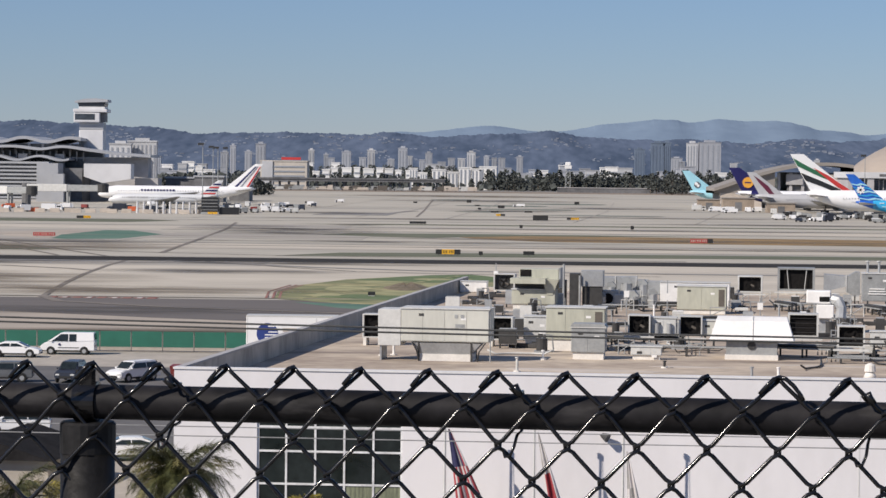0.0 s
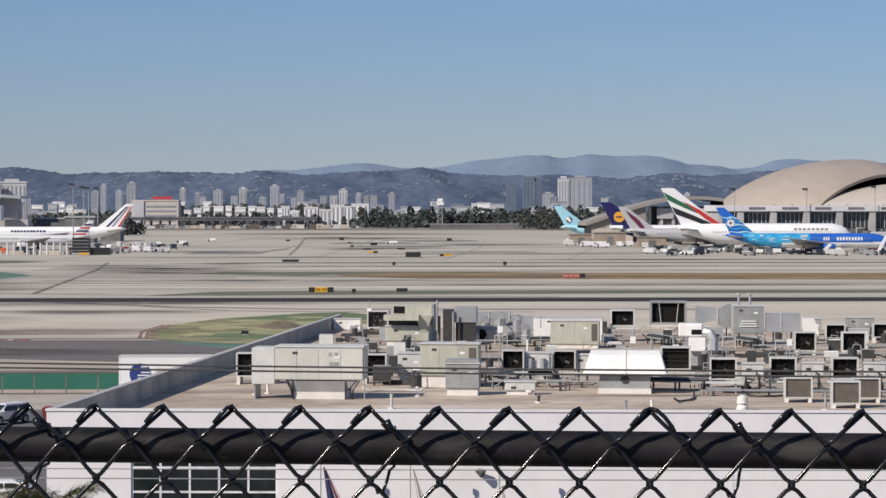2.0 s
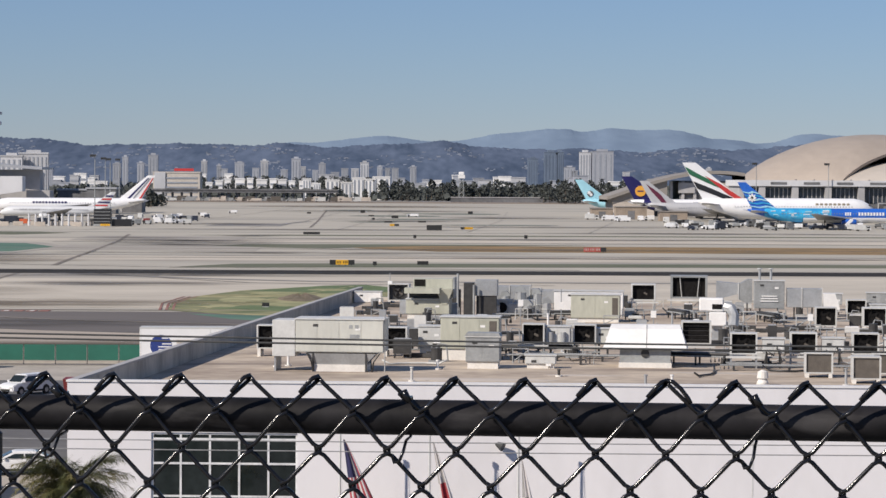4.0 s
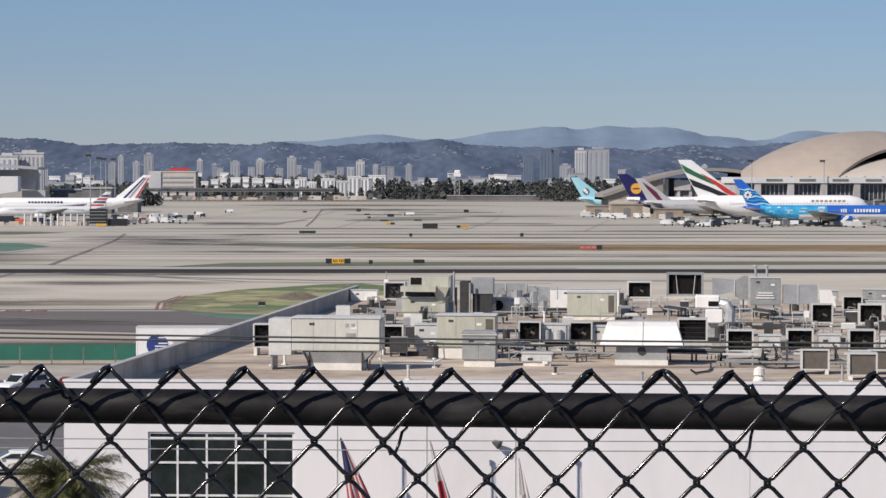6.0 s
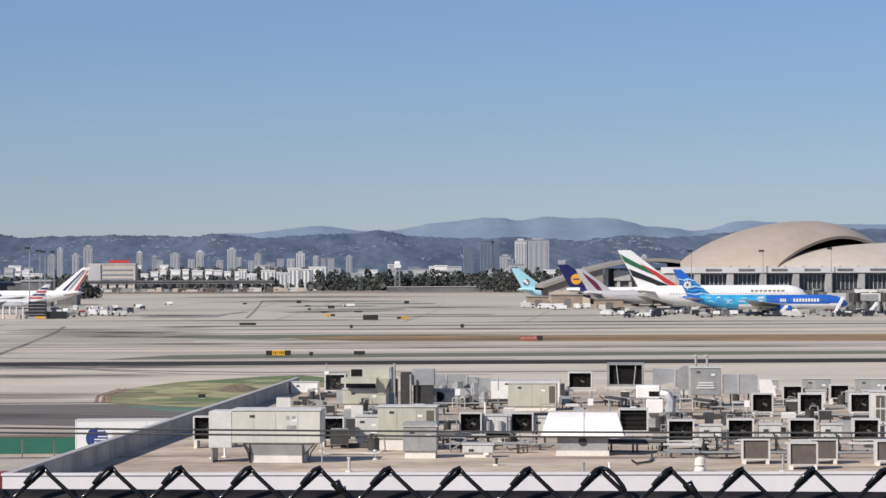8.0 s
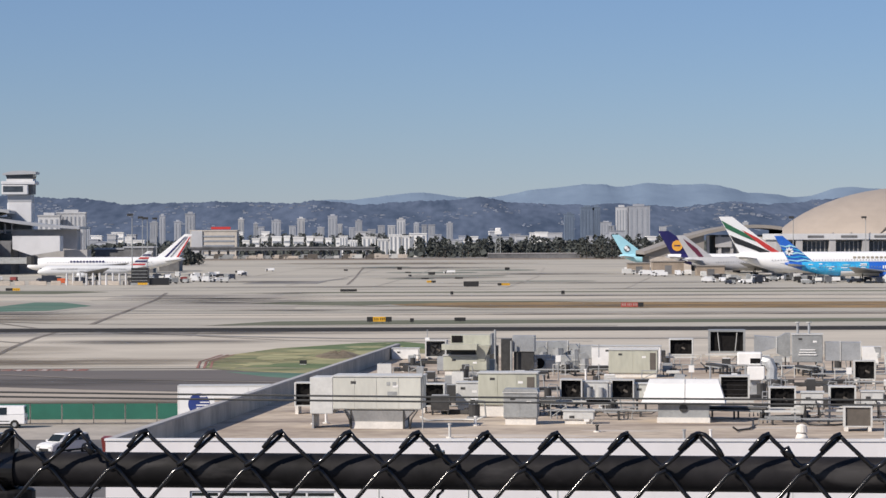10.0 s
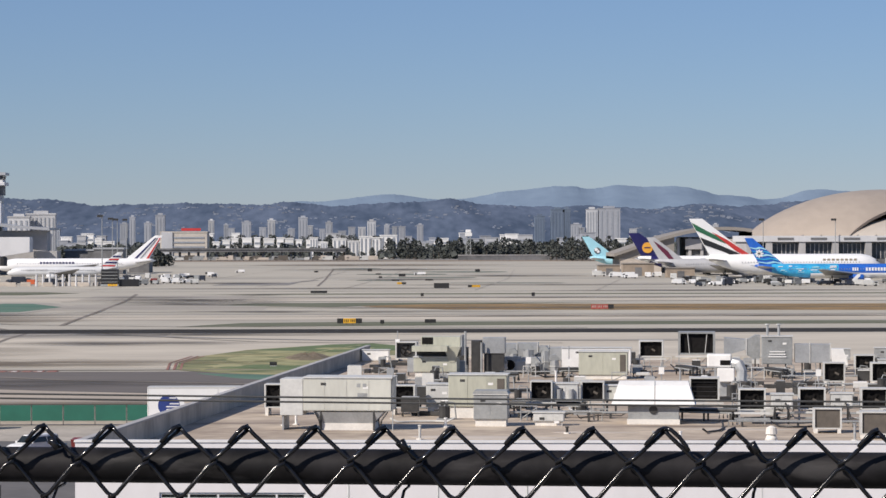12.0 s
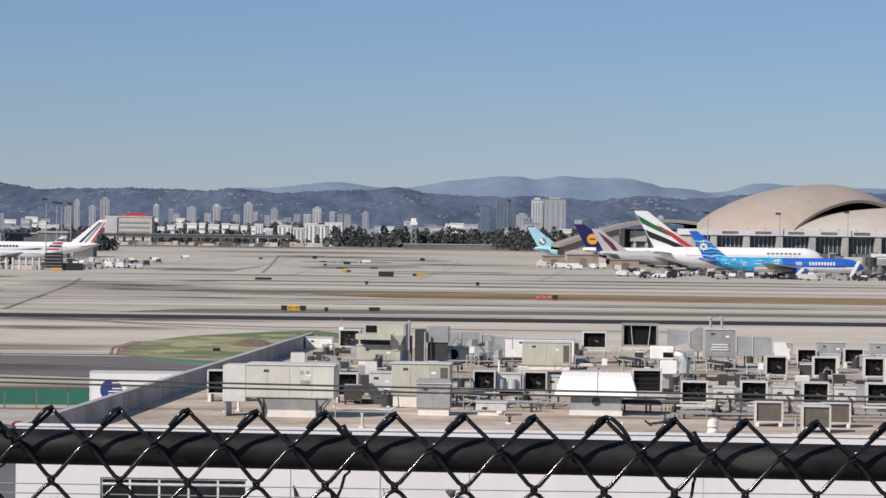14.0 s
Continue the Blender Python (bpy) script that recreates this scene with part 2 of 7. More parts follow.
ORANGE = material("orange barricade plastic", (0.6, 0.12, 0.04), 0.6)
FROND = material("palm frond", (0.075, 0.078, 0.024), 0.55, vary=0.3, scale=2, second=(0.035, 0.04, 0.014))
OLDFROND = material("olive ageing palm frond", (0.155, 0.135, 0.045), 0.6, vary=0.3, scale=2, second=(0.07, 0.062, 0.025))
DRYFROND = material("yellow green palm frond", (0.30, 0.24, 0.04), 0.6, vary=0.2, scale=2, second=(0.13, 0.13, 0.03))
BARK = material("palm trunk fibre", (0.17, 0.13, 0.10), 0.9, scale=4, stretch=(1, 1, 3), bump=0.02)
LEAF = material("dark tree foliage", (0.066, 0.074, 0.068), 0.9, vary=0.3, scale=0.2)
FLAGRED = material("red flag cloth", (0.36, 0.05, 0.06), 0.8, vary=0.1)
FLAGWHITE = material("white flag cloth", (0.58, 0.55, 0.54), 0.8, vary=0.05)
# grey copy of the cloth, with the shade of drooping folds as its colour
FLAGGREY = material("shaded grey flag cloth", (0.33, 0.32, 0.31), 0.8, vary=0.1)
FLAGBLUE = material("navy flag cloth", (0.03, 0.03, 0.09), 0.8, vary=0.1)


# distance haze is painted into the blue of hills, houses and mountains
HILL = material("haze blue chaparral hillside", (0.108, 0.138, 0.196), 1.0, vary=0.10, scale=0.016, stretch=(1, 0.14, 1), second=(0.058, 0.083, 0.128), fine=5, spec=0.1)
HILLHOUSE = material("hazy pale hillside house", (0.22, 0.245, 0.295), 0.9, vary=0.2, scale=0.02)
MOUNTAIN = material("haze blue far mountain", (0.175, 0.235, 0.31), 1.0, vary=0.05, scale=0.006, second=(0.15, 0.205, 0.28), spec=0.1)
# tower and window colours carry the haze: bluish, with contrast washed out
CITY_A = material("hazed city tower pale concrete", (0.44, 0.445, 0.46), 0.8, vary=0.05, scale=0.05, island=0.2)
CITY_B = material("hazed city tower blue glazing", (0.13, 0.17, 0.23), 0.6, vary=0.08, scale=0.05, island=0.12)
CITY_C = material("hazed city tower grey concrete", (0.335, 0.35, 0.385), 0.8, vary=0.05, scale=0.05, island=0.2)
CITY_T = material("tan office render", (0.54, 0.49, 0.43), 0.8, vary=0.06, scale=0.08)
CITY_BW = material("hazed city tower dark glazing", (0.115, 0.15, 0.21), 0.5, vary=0.1)
CITY_W = material("hazed city window bands", (0.30, 0.32, 0.355), 0.5, vary=0.1)
APART = material("white apartment stucco", (0.76, 0.75, 0.73), 0.8, vary=0.05, scale=0.1, island=0.12)
GROUND = material("city ground", (0.24, 0.23, 0.21), 0.95, scale=0.01, vary=0.15)


# ---- building blocks ----
def part(name, bm, mat, parent, label="", smooth=False):
    me = bpy.data.meshes.new(name)
    bm.to_mesh(me)
    bm.free()
    return part_of(name, me, mat, parent, label, smooth)


def part_of(name, me, mat, parent, label="", smooth=False):
    if not me.materials:
        me.materials.append(mat)
    if smooth:
        me.shade_smooth()
    ob = new(name, me)
    ob.parent = parent
    return tagged(ob, label)


def thing(name, label, category, m=None, group="", kind=""):
    ob = new(name)
    ob.empty_display_size = 0.2
    ob.matrix_basis = m or Matrix()
    return tagged(ob, label, category, group, kind)


def block(*boxes, bevel=0.0):
    """One bmesh of boxes (x0, x1, y0, y1, z0, z1)."""
    bm = bmesh.new()
    for x0, x1, y0, y1, z0, z1 in boxes:
        v = [bm.verts.new((x, y, z)) for x in (x0, x1) for y in (y0, y1) for z in (z0, z1)]
        for q in ((0, 1, 3, 2), (4, 6, 7, 5), (0, 4, 5, 1), (2, 3, 7, 6), (0, 2, 6, 4), (1, 5, 7, 3)):
            bm.faces.new([v[i] for i in q])
    if bevel:
        bmesh.ops.bevel(bm, geom=bm.edges[:], offset=bevel, segments=1, affect="EDGES")
    return bm


def prism(outline, y0, y1):
    """An outline in x and z, drawn out along y."""
    bm = bmesh.new()
    a = [bm.verts.new((x, y0, z)) for x, z in outline]
    b = [bm.verts.new((x, y1, z)) for x, z in outline]
    bm.faces.new(a)
    bm.faces.new(b[::-1])
    for i in range(len(a)):
        j = (i + 1) % len(a)
        bm.faces.new((a[j], a[i], b[i], b[j]))
    bmesh.ops.recalc_face_normals(bm, faces=bm.faces)
    return bm


def loft(rings, caps=True):
    """Rings of equally many points joined to a skin."""
    bm = bmesh.new()
    rs = [[bm.verts.new(p) for p in ring] for ring in rings]
    n = len(rs[0])
    for a, b in zip(rs, rs[1:]):
        for i in range(n):
            bm.faces.new((a[i], a[(i + 1) % n], b[(i + 1) % n], b[i]))
    if caps:
        bm.faces.new(rs[0][::-1])
        bm.faces.new(rs[-1])
    bmesh.ops.recalc_face_normals(bm, faces=bm.faces)
    return bm


def circle(c, axis, r, n=12, r2=None):
    """A ring of points round c, square to the axis."""
    z = Vector(axis).normalized()
    x = z.orthogonal().normalized()
    y = z.cross(x)
    return [Vector(c) + x * (r * math.cos(2 * math.pi * i / n)) + y * ((r2 or r) * math.sin(2 * math.pi * i / n)) for i in range(n)]


def tube(path, r, n=8, taper=None):
    """A round bar along a path of points."""
    pts = [Vector(p) for p in path]
    rings, x = [], None
    for i, p in enumerate(pts):
        d = (pts[min(i + 1, len(pts) - 1)] - pts[max(i - 1, 0)]).normalized()
        x = d.orthogonal().normalized() if x is None else (x - d * x.dot(d)).normalized()
        y = d.cross(x)
        k = r if taper is None else r + (taper - r) * i / (len(pts) - 1)
        rings.append([p + x * (k * math.cos(2 * math.pi * j / n)) + y * (k * math.sin(2 * math.pi * j / n)) for j in range(n)])
    return loft(rings)


def merge(*bms):
    out = bmesh.new()
    for bm in bms:
        me = bpy.data.meshes.new("piece")
        bm.to_mesh(me)
        out.from_mesh(me)
        bpy.data.meshes.remove(me)
        bm.free()
    return out


def sheet(name, outline, z, mat, label, category, kind="structure", parent=None):
    """A thin slab with the given outline, its top at z."""
    bm = bmesh.new()
    top = [bm.verts.new((x, y, z)) for x, y in outline]
    low = [bm.verts.new((x, y, z - 0.015)) for x, y in outline]
    bm.faces.new(top)
    for i in range(len(top)):
        j = (i + 1) % len(top)
        bm.faces.new((top[i], low[i], low[j], top[j]))
    bmesh.ops.recalc_face_normals(bm, faces=bm.faces)
    ob = part(name, bm, mat, parent)
    return tagged(ob, label, category, kind=kind)


def bands(name, rects, z, mat, label, category):
    """Several thin strips on the ground as one piece of the setting."""
    bm = block(*[(x0, x1, y0, y1, z - 0.015, z) for x0, x1, y0, y1 in rects])
    return tagged(part(name, bm, mat, None), label, category, kind="structure")


def strip_path(name, pts, w, z, mat, label, category):
    """A strip of width w along points on the ground."""
    bm = bmesh.new()
    ps = [Vector((x, y, z)) for x, y in pts]
    left, right = [], []
    for i, p in enumerate(ps):
        d = (ps[min(i + 1, len(ps) - 1)] - ps[max(i - 1, 0)]).normalized()
        s = Vector((-d.y, d.x, 0)) * w / 2
        left.append(bm.verts.new(p + s))
        right.append(bm.verts.new(p - s))
    for i in range(len(ps) - 1):
        bm.faces.new((left[i], right[i], right[i + 1], left[i + 1]))
    bmesh.ops.recalc_face_normals(bm, faces=bm.faces)
    return tagged(part(name, bm, mat, None), label, category, kind="structure")


TURN = pose(0, 0, 0, 0, 0, -7)  # the street grid is turned against the runways


def street(x, y, z, rz=0.0):
    return TURN @ pose(x, y, z, 0, 0, rz)


# ---- ground and airfield ----
def ground_sheet():
    """One sheet: a terrace under the fence, a bank, then level to the horizon."""
    ys = [-60, -5, 6, 14, 30, 45, 300, 1000, 2500, 4950]
    zs = [16.6, 16.6, 16.5, 15.0, 3.0, -0.02, -0.02, -0.02, -0.02, -0.02]
    bm = bmesh.new()
    rows = [[bm.verts.new((x, y, z)) for x in (-1500, -400, -60, 60, 400, 1500)] for y, z in zip(ys, zs)]
    for a, b in zip(rows, rows[1:]):
        for i in range(5):
            bm.faces.new((a[i], a[i + 1], b[i + 1], b[i]))
    return tagged(part("ground", bm, GROUND, None), "dry urban ground reaching to the hills", "ground", kind="structure")


ground_sheet()
sheet("apron", [(-600, 300), (600, 300), (600, 1950), (-600, 1950)], 0.0, CONCRETE, "pale weathered concrete airfield apron", "apron")
for y0, y1 in ((360, 505), (560, 598), (725, 765)):
    sheet("runway", [(-500, y0), (500, y0), (500, y1), (-500, y1)], 0.03, RUNWAY, "long pale concrete runway", "runway")
sheet("runway_skid_mark", [(-500, 486), (500, 486), (500, 505), (-500, 505)], 0.06, RUBBER, "black band of tyre rubber along the runway", "skid mark")
bands("taxiway_stain", [(-300, 400, 507, 508.6), (-300, 300, 770, 773), (-300, -70, 478, 486), (-300, 400, 600.5, 603), (-90, 300, 720, 723), (-300, 300, 852, 855)], 0.05, STAIN, "dark worn strip of taxiway concrete", "taxiway")
bands("concrete_smudge", [(-300, -40, 464, 485.5), (-82, -30, 640, 690), (-88, -40, 738, 795), (-120, 140, 1150, 1158)],
      0.045, SMUDGE, "faint tyre staining on concrete", "pavement stain")
sheet("taxiway", [(-500, 352), (-20, 349), (60, 330), (500, 330), (500, 292), (-10, 294), (-40, 306), (-70, 322), (-500, 335)], 0.04, TAXI_ASPHALT, "dark grey asphalt taxiway", "taxiway")
sheet("shoulder", [(-500, 250), (500, 250), (500, 293), (-10, 294.5), (-40, 306.5), (-70, 322.5), (-500, 335)], 0.025, SHOULDER, "sandy pale pavement shoulder", "pavement")
sheet("grass_island", [(-28.5, 353), (-29.5, 372), (-28, 392), (-22, 414), (-9, 434), (-2, 438), (4, 425), (6, 380), (2, 350), (-12, 338), (-22, 345)], 0.07, GRASS, "patchy green and yellow mown grass island", "grass")
for i, (x, y, w, d) in enumerate(((-20, 385, 7, 10), (-12, 372, 9, 8), (-16, 405, 10, 6), (-6, 395, 8, 12), (-22, 364, 6, 5), (-4, 362, 8, 8), (-8, 418, 7, 5))):
    sheet("dirt_patch", [(x + w / 2 * math.cos(a) * random.uniform(0.6, 1.1), y + d * math.sin(a) * random.uniform(0.6, 1.1)) for a in [k * math.pi / 7 for k in range(14)]], 0.09, STRAW, "straw coloured patch in the airfield grass", "grass")
for pts in ([(-25, 352), (-14, 392), (-4, 432)], [(-27, 372), (-12, 378), (4, 384)], [(-26, 396), (-10, 402), (5, 404)], [(-12, 340), (-9, 378), (-2, 420)]):
    strip_path("mower_track", pts, 0.7, 0.1, STRAW, "pale mower track across the grass", "track")
mound = bmesh.new()
rows_ = [[mound.verts.new((-11.6 + 3.4 * r * math.cos(a), 388 + 9 * r * math.sin(a), 0.06 + 0.75 * (1 - r * r) * (0.7 + 0.9 * noise.noise((r * 4, a * 2, 1))))) for a in [k * math.pi / 9 for k in range(18)]] for r in (1.0, 0.8, 0.55, 0.3, 0.08)]
for ra, rb in zip(rows_, rows_[1:]):
    for k in range(18):
        mound.faces.new((ra[k], ra[(k + 1) % 18], rb[(k + 1) % 18], rb[k]))
mound.faces.new(rows_[-1])
bmesh.ops.recalc_face_normals(mound, faces=mound.faces)
tagged(part("dirt_mound", mound, SCRUB, None, smooth=True), "low brown scrubby dirt mound beside the grass", "mound", kind="structure")
sheet("green_turf", [(-21, 413), (-9, 434), (-2, 438), (4, 425), (5, 412), (-8, 408)], 0.085, TURF, "green band of turf along the grass island", "grass")
sheet("green_turf", [(-24, 358), (-10, 350), (2, 352), (-4, 360), (-18, 366)], 0.085, TURF, "green patch of turf", "grass")
airfield_box = thing("ground_box", "small black utility box on the grass", "utility box", pose(-15.6, 362, 0.07))
part("box", block((-0.5, 0.5, -0.3, 0.3, 0.1, 0.6), bevel=0.04), SIGNBLACK, airfield_box)
part("foot", block((-0.45, 0.45, -0.25, 0.25, 0, 0.1)), LIGHTGREY, airfield_box)
sheet("painted_island", [(-25, 344), (-12, 338.5), (30, 350), (40, 336), (-10, 322), (-19, 332)], 0.06, GREENPAINT, "green painted pavement beside the grass", "pavement")
sheet("dry_grass", [(-12, 690), (-2, 660), (15, 640), (110, 630), (400, 600), (400, 690), (110, 688), (10, 694)], 0.05, DRY, "strip of dry brown grass between runways", "grass")
sheet("verge_strip", [(-42, 521), (-30, 543), (-10, 548), (90, 552), (400, 550), (400, 543), (60, 532), (-10, 524)], 0.05, OLIVE, "grey green verge between runway and taxiway", "grass")
sheet("verge_tip", [(-44, 684), (-36, 700), (-8, 706), (30, 706), (60, 702), (12, 690), (-4, 676), (-14, 664), (-30, 672)], 0.06, OLIVE, "olive grass tip of the verge", "grass")
sheet("verge_line", [(-60, 806), (300, 812), (300, 822), (-30, 820)], 0.05, OLIVE, "thin grey green verge", "grass")
sheet("worn_pad", [(-128, 672), (-112, 705), (-103, 702), (-106, 650), (-104, 622), (-118, 640)], 0.065, SHOULDER, "bare sandy end of a painted island", "pavement")
sheet("green_pad", [(-103, 704), (-95, 702), (-83, 668), (-88, 625), (-100, 618), (-104, 622), (-107, 655)], 0.07, GREENPAINT, "green painted taxiway island", "pavement")
sheet("pad_apron", [(-300, 700), (-126, 706), (-112, 716), (-92, 712), (-79, 668), (-86, 612), (-110, 600), (-300, 610)], 0.055, SMUDGE, "grey pavement round a painted island", "pavement")
sheet("side_pad", [(-300, 575), (-102, 570), (-91, 545), (-110, 538), (-300, 545)], 0.06, OLIVE, "grey green strip beside the taxiway", "pavement")
sheet("far_pad", [(-300, 850), (-110, 846), (-98, 832), (-112, 805), (-300, 810)], 0.06, OLIVE, "grey green painted pad near the stands", "pavement")
bands("expansion_joint", [(-500, 500, 352.5, 353.6), (-300, 500, 583, 584.5), (-300, 300, 657, 658.5)], 0.075, JOINT, "dark sealed joint between slabs", "joint")


for x, y, w, d, m in ((-100, 474, 90, 22, SOFTRUBBER), (-30, 480, 110, 20, SOFTRUBBER), (-70, 770, 40, 34, SOFTRUBBER), (-52, 742, 30, 26, SOFTRUBBER), (-38, 800, 22, 40, SOFTRUBBER), (-100, 600, 80, 40, SOFTRUBBER), (-20, 622, 140, 26, SOFTRUBBER), (50, 762, 220, 24, SOFTRUBBER), (70, 588, 180, 20, SOFTRUBBER),
                      (-50, 700, 60, 60, SOFTRUBBER), (10, 1080, 70, 60, SOFTRUBBER), (60, 1180, 90, 70, SOFTRUBBER), (-60, 1000, 60, 60, SOFTRUBBER), (60, 960, 160, 40, SOFTRUBBER), (-20, 900, 160, 30, SOFTRUBBER), (0, 1400, 140, 120, SOFTRUBBER), (110, 860, 160, 30, SOFTRUBBER),
                      (-60, 372, 90, 30, SOFTDIRT), (-30, 280, 60, 14, SOFTDIRT), (-48, 320, 60, 20, SOFTRUBBER), (40, 655, 140, 24, SOFTDIRT), (-10, 1620, 200, 160, SOFTDIRT), (-45, 440, 50, 24, SOFTRUBBER), (-92, 408, 90, 60, SOFTDIRT), (-96, 560, 70, 60, SOFTDIRT), (-58, 735, 70, 50, SOFTRUBBER)):
    sheet("pavement_smear", [(x - w / 2, y - d / 2), (x + w / 2, y - d / 2), (x + w / 2, y + d / 2), (x - w / 2, y + d / 2)], 0.11, m, "soft dark smear on the pavement", "pavement stain")


strip_path("taxi_line", [(-60, 352), (-63.5, 394), (-65.5, 425), (-67, 461), (-67, 484)], 0.9, 0.08, JOINT, "dark curved lead line across the slabs", "taxi line")
strip_path("taxi_line", [(-66, 530), (-67, 559), (-69, 623), (-73, 737), (-78, 815)], 1.1, 0.08, JOINT, "dark lead line between runways", "taxi line")
strip_path("taxi_line", [(-60, 352), (-56, 340), (-40, 328), (0, 312)], 1.6, 0.085, JOINT, "dark curved line on the taxiway", "taxi line")
strip_path("taxi_line", [(-140, 462), (-85, 456), (-72, 446), (-66, 438)], 1.2, 0.085, JOINT, "dark branching line on the slabs", "taxi line")
strip_path("taxi_line", [(-110, 566), (-75, 535), (-40, 521), (40, 512)], 1.2, 0.085, JOINT, "dark curved exit line", "taxi line")
strip_path("taxi_line", [(-60, 486), (-30, 462), (-10, 452), (60, 449)], 3.0, 0.085, STAIN, "dark curved tyre line beside the grass", "taxi line")
strip_path("taxi_line", [(-124, 636), (-113, 607), (-97, 565), (-81, 525), (-74, 508)], 0.9, 0.085, JOINT, "dark slanting exit line", "taxi line")
strip_path("taxi_line", [(-118, 602), (-107, 574), (-95, 540), (-84, 510)], 0.8, 0.085, JOINT, "dark slanting exit line", "taxi line")
strip_path("taxi_line", [(-52, 484), (-36, 462), (-22, 446), (-6, 440), (30, 438)], 0.8, 0.09, JOINT, "thin dark line curving past the grass", "taxi line")
strip_path("service_line", [(-24.5, 940), (-25, 1080), (-27, 1290), (-28, 1420)], 0.9, 0.08, JOINT, "dark line along the taxi lane", "taxi line")
strip_path("service_line", [(-62, 985), (-40, 985), (-28, 1070)], 2.5, 0.08, STAIN, "dark strip on the taxi lane", "taxi line")
for x0, x1, y, d in ((-30, -2, 1440, 50), (-14, 30, 1230, 42), (12, 62, 1310, 46), (-12, 8, 1060, 22), (-4, 40, 1130, 30), (22, 70, 1000, 18)):
    ring = [((x0 + x1) / 2 + (x1 - x0) / 2 * math.copysign(abs(math.cos(a)) ** 0.8, math.cos(a)), y + d / 2 * math.sin(a) * (1 + 0.25 * math.cos(a))) for a in [k * math.pi / 10 for k in range(20)]]
    sheet("taxi_island", ring, 0.07, FADEDGREEN, "faded green painted island between taxi lanes", "pavement")
sheet("dark_slab", [(-64, 960), (-36, 960), (-34, 1010), (-60, 1010)], 0.07, STAIN, "dark patched slab on the taxi lane", "pavement stain")
for pts in ([(-46, 930), (-30, 1080), (-20, 1330)], [(-14, 900), (2, 1180), (14, 1500)], [(30, 870), (52, 1100), (70, 1400)], [(70, 860), (98, 1080)], [(-100, 880), (-70, 1160), (-50, 1500)]):
    strip_path("slab_joint", pts, 0.55, 0.075, SMUDGE, "faint long joint across the apron slabs", "joint")
sheet("field_end_strip", [(-240, 1845), (160, 1845), (160, 1953), (-240, 1953)], 0.04, BARE, "bare brown earth strip at the field's end", "ground")
# red and white holding marks at the taxiway edge
hold = thing("hold_marking", "faded red and white holding position marks", "marking", kind="structure")
for i in range(9):
    part("red_mark", block((-59 + i * 1.7, -57.7 + i * 1.7, 348, 351.5, 0.06, 0.075)), REDPAINT, hold)
    if i % 2:
        part("white_mark", block((-58.7 + i * 1.7, -58.0 + i * 1.7, 348.6, 350.6, 0.08, 0.088)), LINE, hold)
for k in range(3):
    strip_path("edge_stripe", [(-29.6 + k * 0.9, 353), (-30.8 + k * 0.9, 372), (-29.2 + k * 0.9, 393)], 0.35, 0.09, REDPAINT, "faded red edge stripe round the grass", "marking")


# ---- airfield signs ----
def airfield_sign(x, y, w, h, colours, label):
    t = thing("airfield_sign", label, "airfield sign", pose(x, y, 0.06), "airfield signs")
    n = len(colours)
    for i, m in enumerate(colours):
        a, b = -w / 2 + w * i / n, -w / 2 + w * (i + 1) / n
        part("panel", block((a, b, -0.15, 0.15, 0.25, h), bevel=0.03), m, t)
        part("leg", block(((a + b) / 2 - 0.05, (a + b) / 2 + 0.05, -0.05, 0.05, 0, 0.27)), DARKSTEEL, t)
        if m is SIGNRED or m is SIGNYELLOW:
            ink = PALE if m is SIGNRED else SIGNBLACK
            for k in (0.22, 0.5, 0.78):
                part("bar", block((a + (b - a) * k - w * 0.016, a + (b - a) * k + w * 0.016, -0.165, -0.152, 0.3 * h + 0.15, 0.85 * h)), ink, t)
    return t


airfield_sign(-7.3, 532, 5.1, 1.25, [SIGNBLACK, SIGNYELLOW, SIGNYELLOW, SIGNBLACK], "black and yellow taxiway sign on the verge")
airfield_sign(9.3, 534, 2.3, 1.0, [SIGNBLACK], "small black airfield sign on the verge")
airfield_sign(-0.6, 530, 0.8, 1.0, [SIGNBLACK], "narrow black marker on the verge")
airfield_sign(53.2, 634, 5.5, 1.3, [SIGNRED, SIGNRED, SIGNRED, SIGNBLACK], "red runway sign on dry grass")
airfield_sign(-107.8, 634, 5.4, 1.1, [SIGNRED, SIGNRED, SIGNRED], "red runway sign on painted island")
airfield_sign(-20.8, 815, 5.2, 1.0, [SIGNBLACK, SIGNBLACK], "long black airfield sign")
airfield_sign(19.3, 888, 5.2, 2.0, [SIGNBLACK, SIGNBLACK], "tall black airfield sign")
airfield_sign(31, 904, 4.3, 1.0, [SIGNBLACK, SIGNYELLOW, SIGNYELLOW], "yellow and black taxi lane sign")
airfield_sign(-130.3, 842, 4.6, 1.1, [SIGNBLACK, SIGNYELLOW], "yellow and black sign near the stands")
airfield_sign(-98, 935, 3.5, 1.0, [SIGNYELLOW], "yellow sign near the stands")
airfield_sign(6.1, 962, 3.4, 1.0, [SIGNYELLOW, SIGNBLACK], "yellow and black taxi lane sign")
airfield_sign(124.8, 956, 3.9, 1.0, [SIGNBLACK], "black airfield sign near the stands")
airfield_sign(141.4, 935, 6.3, 1.2, [SIGNBLACK, SIGNBLACK], "long black airfield sign near the stands")
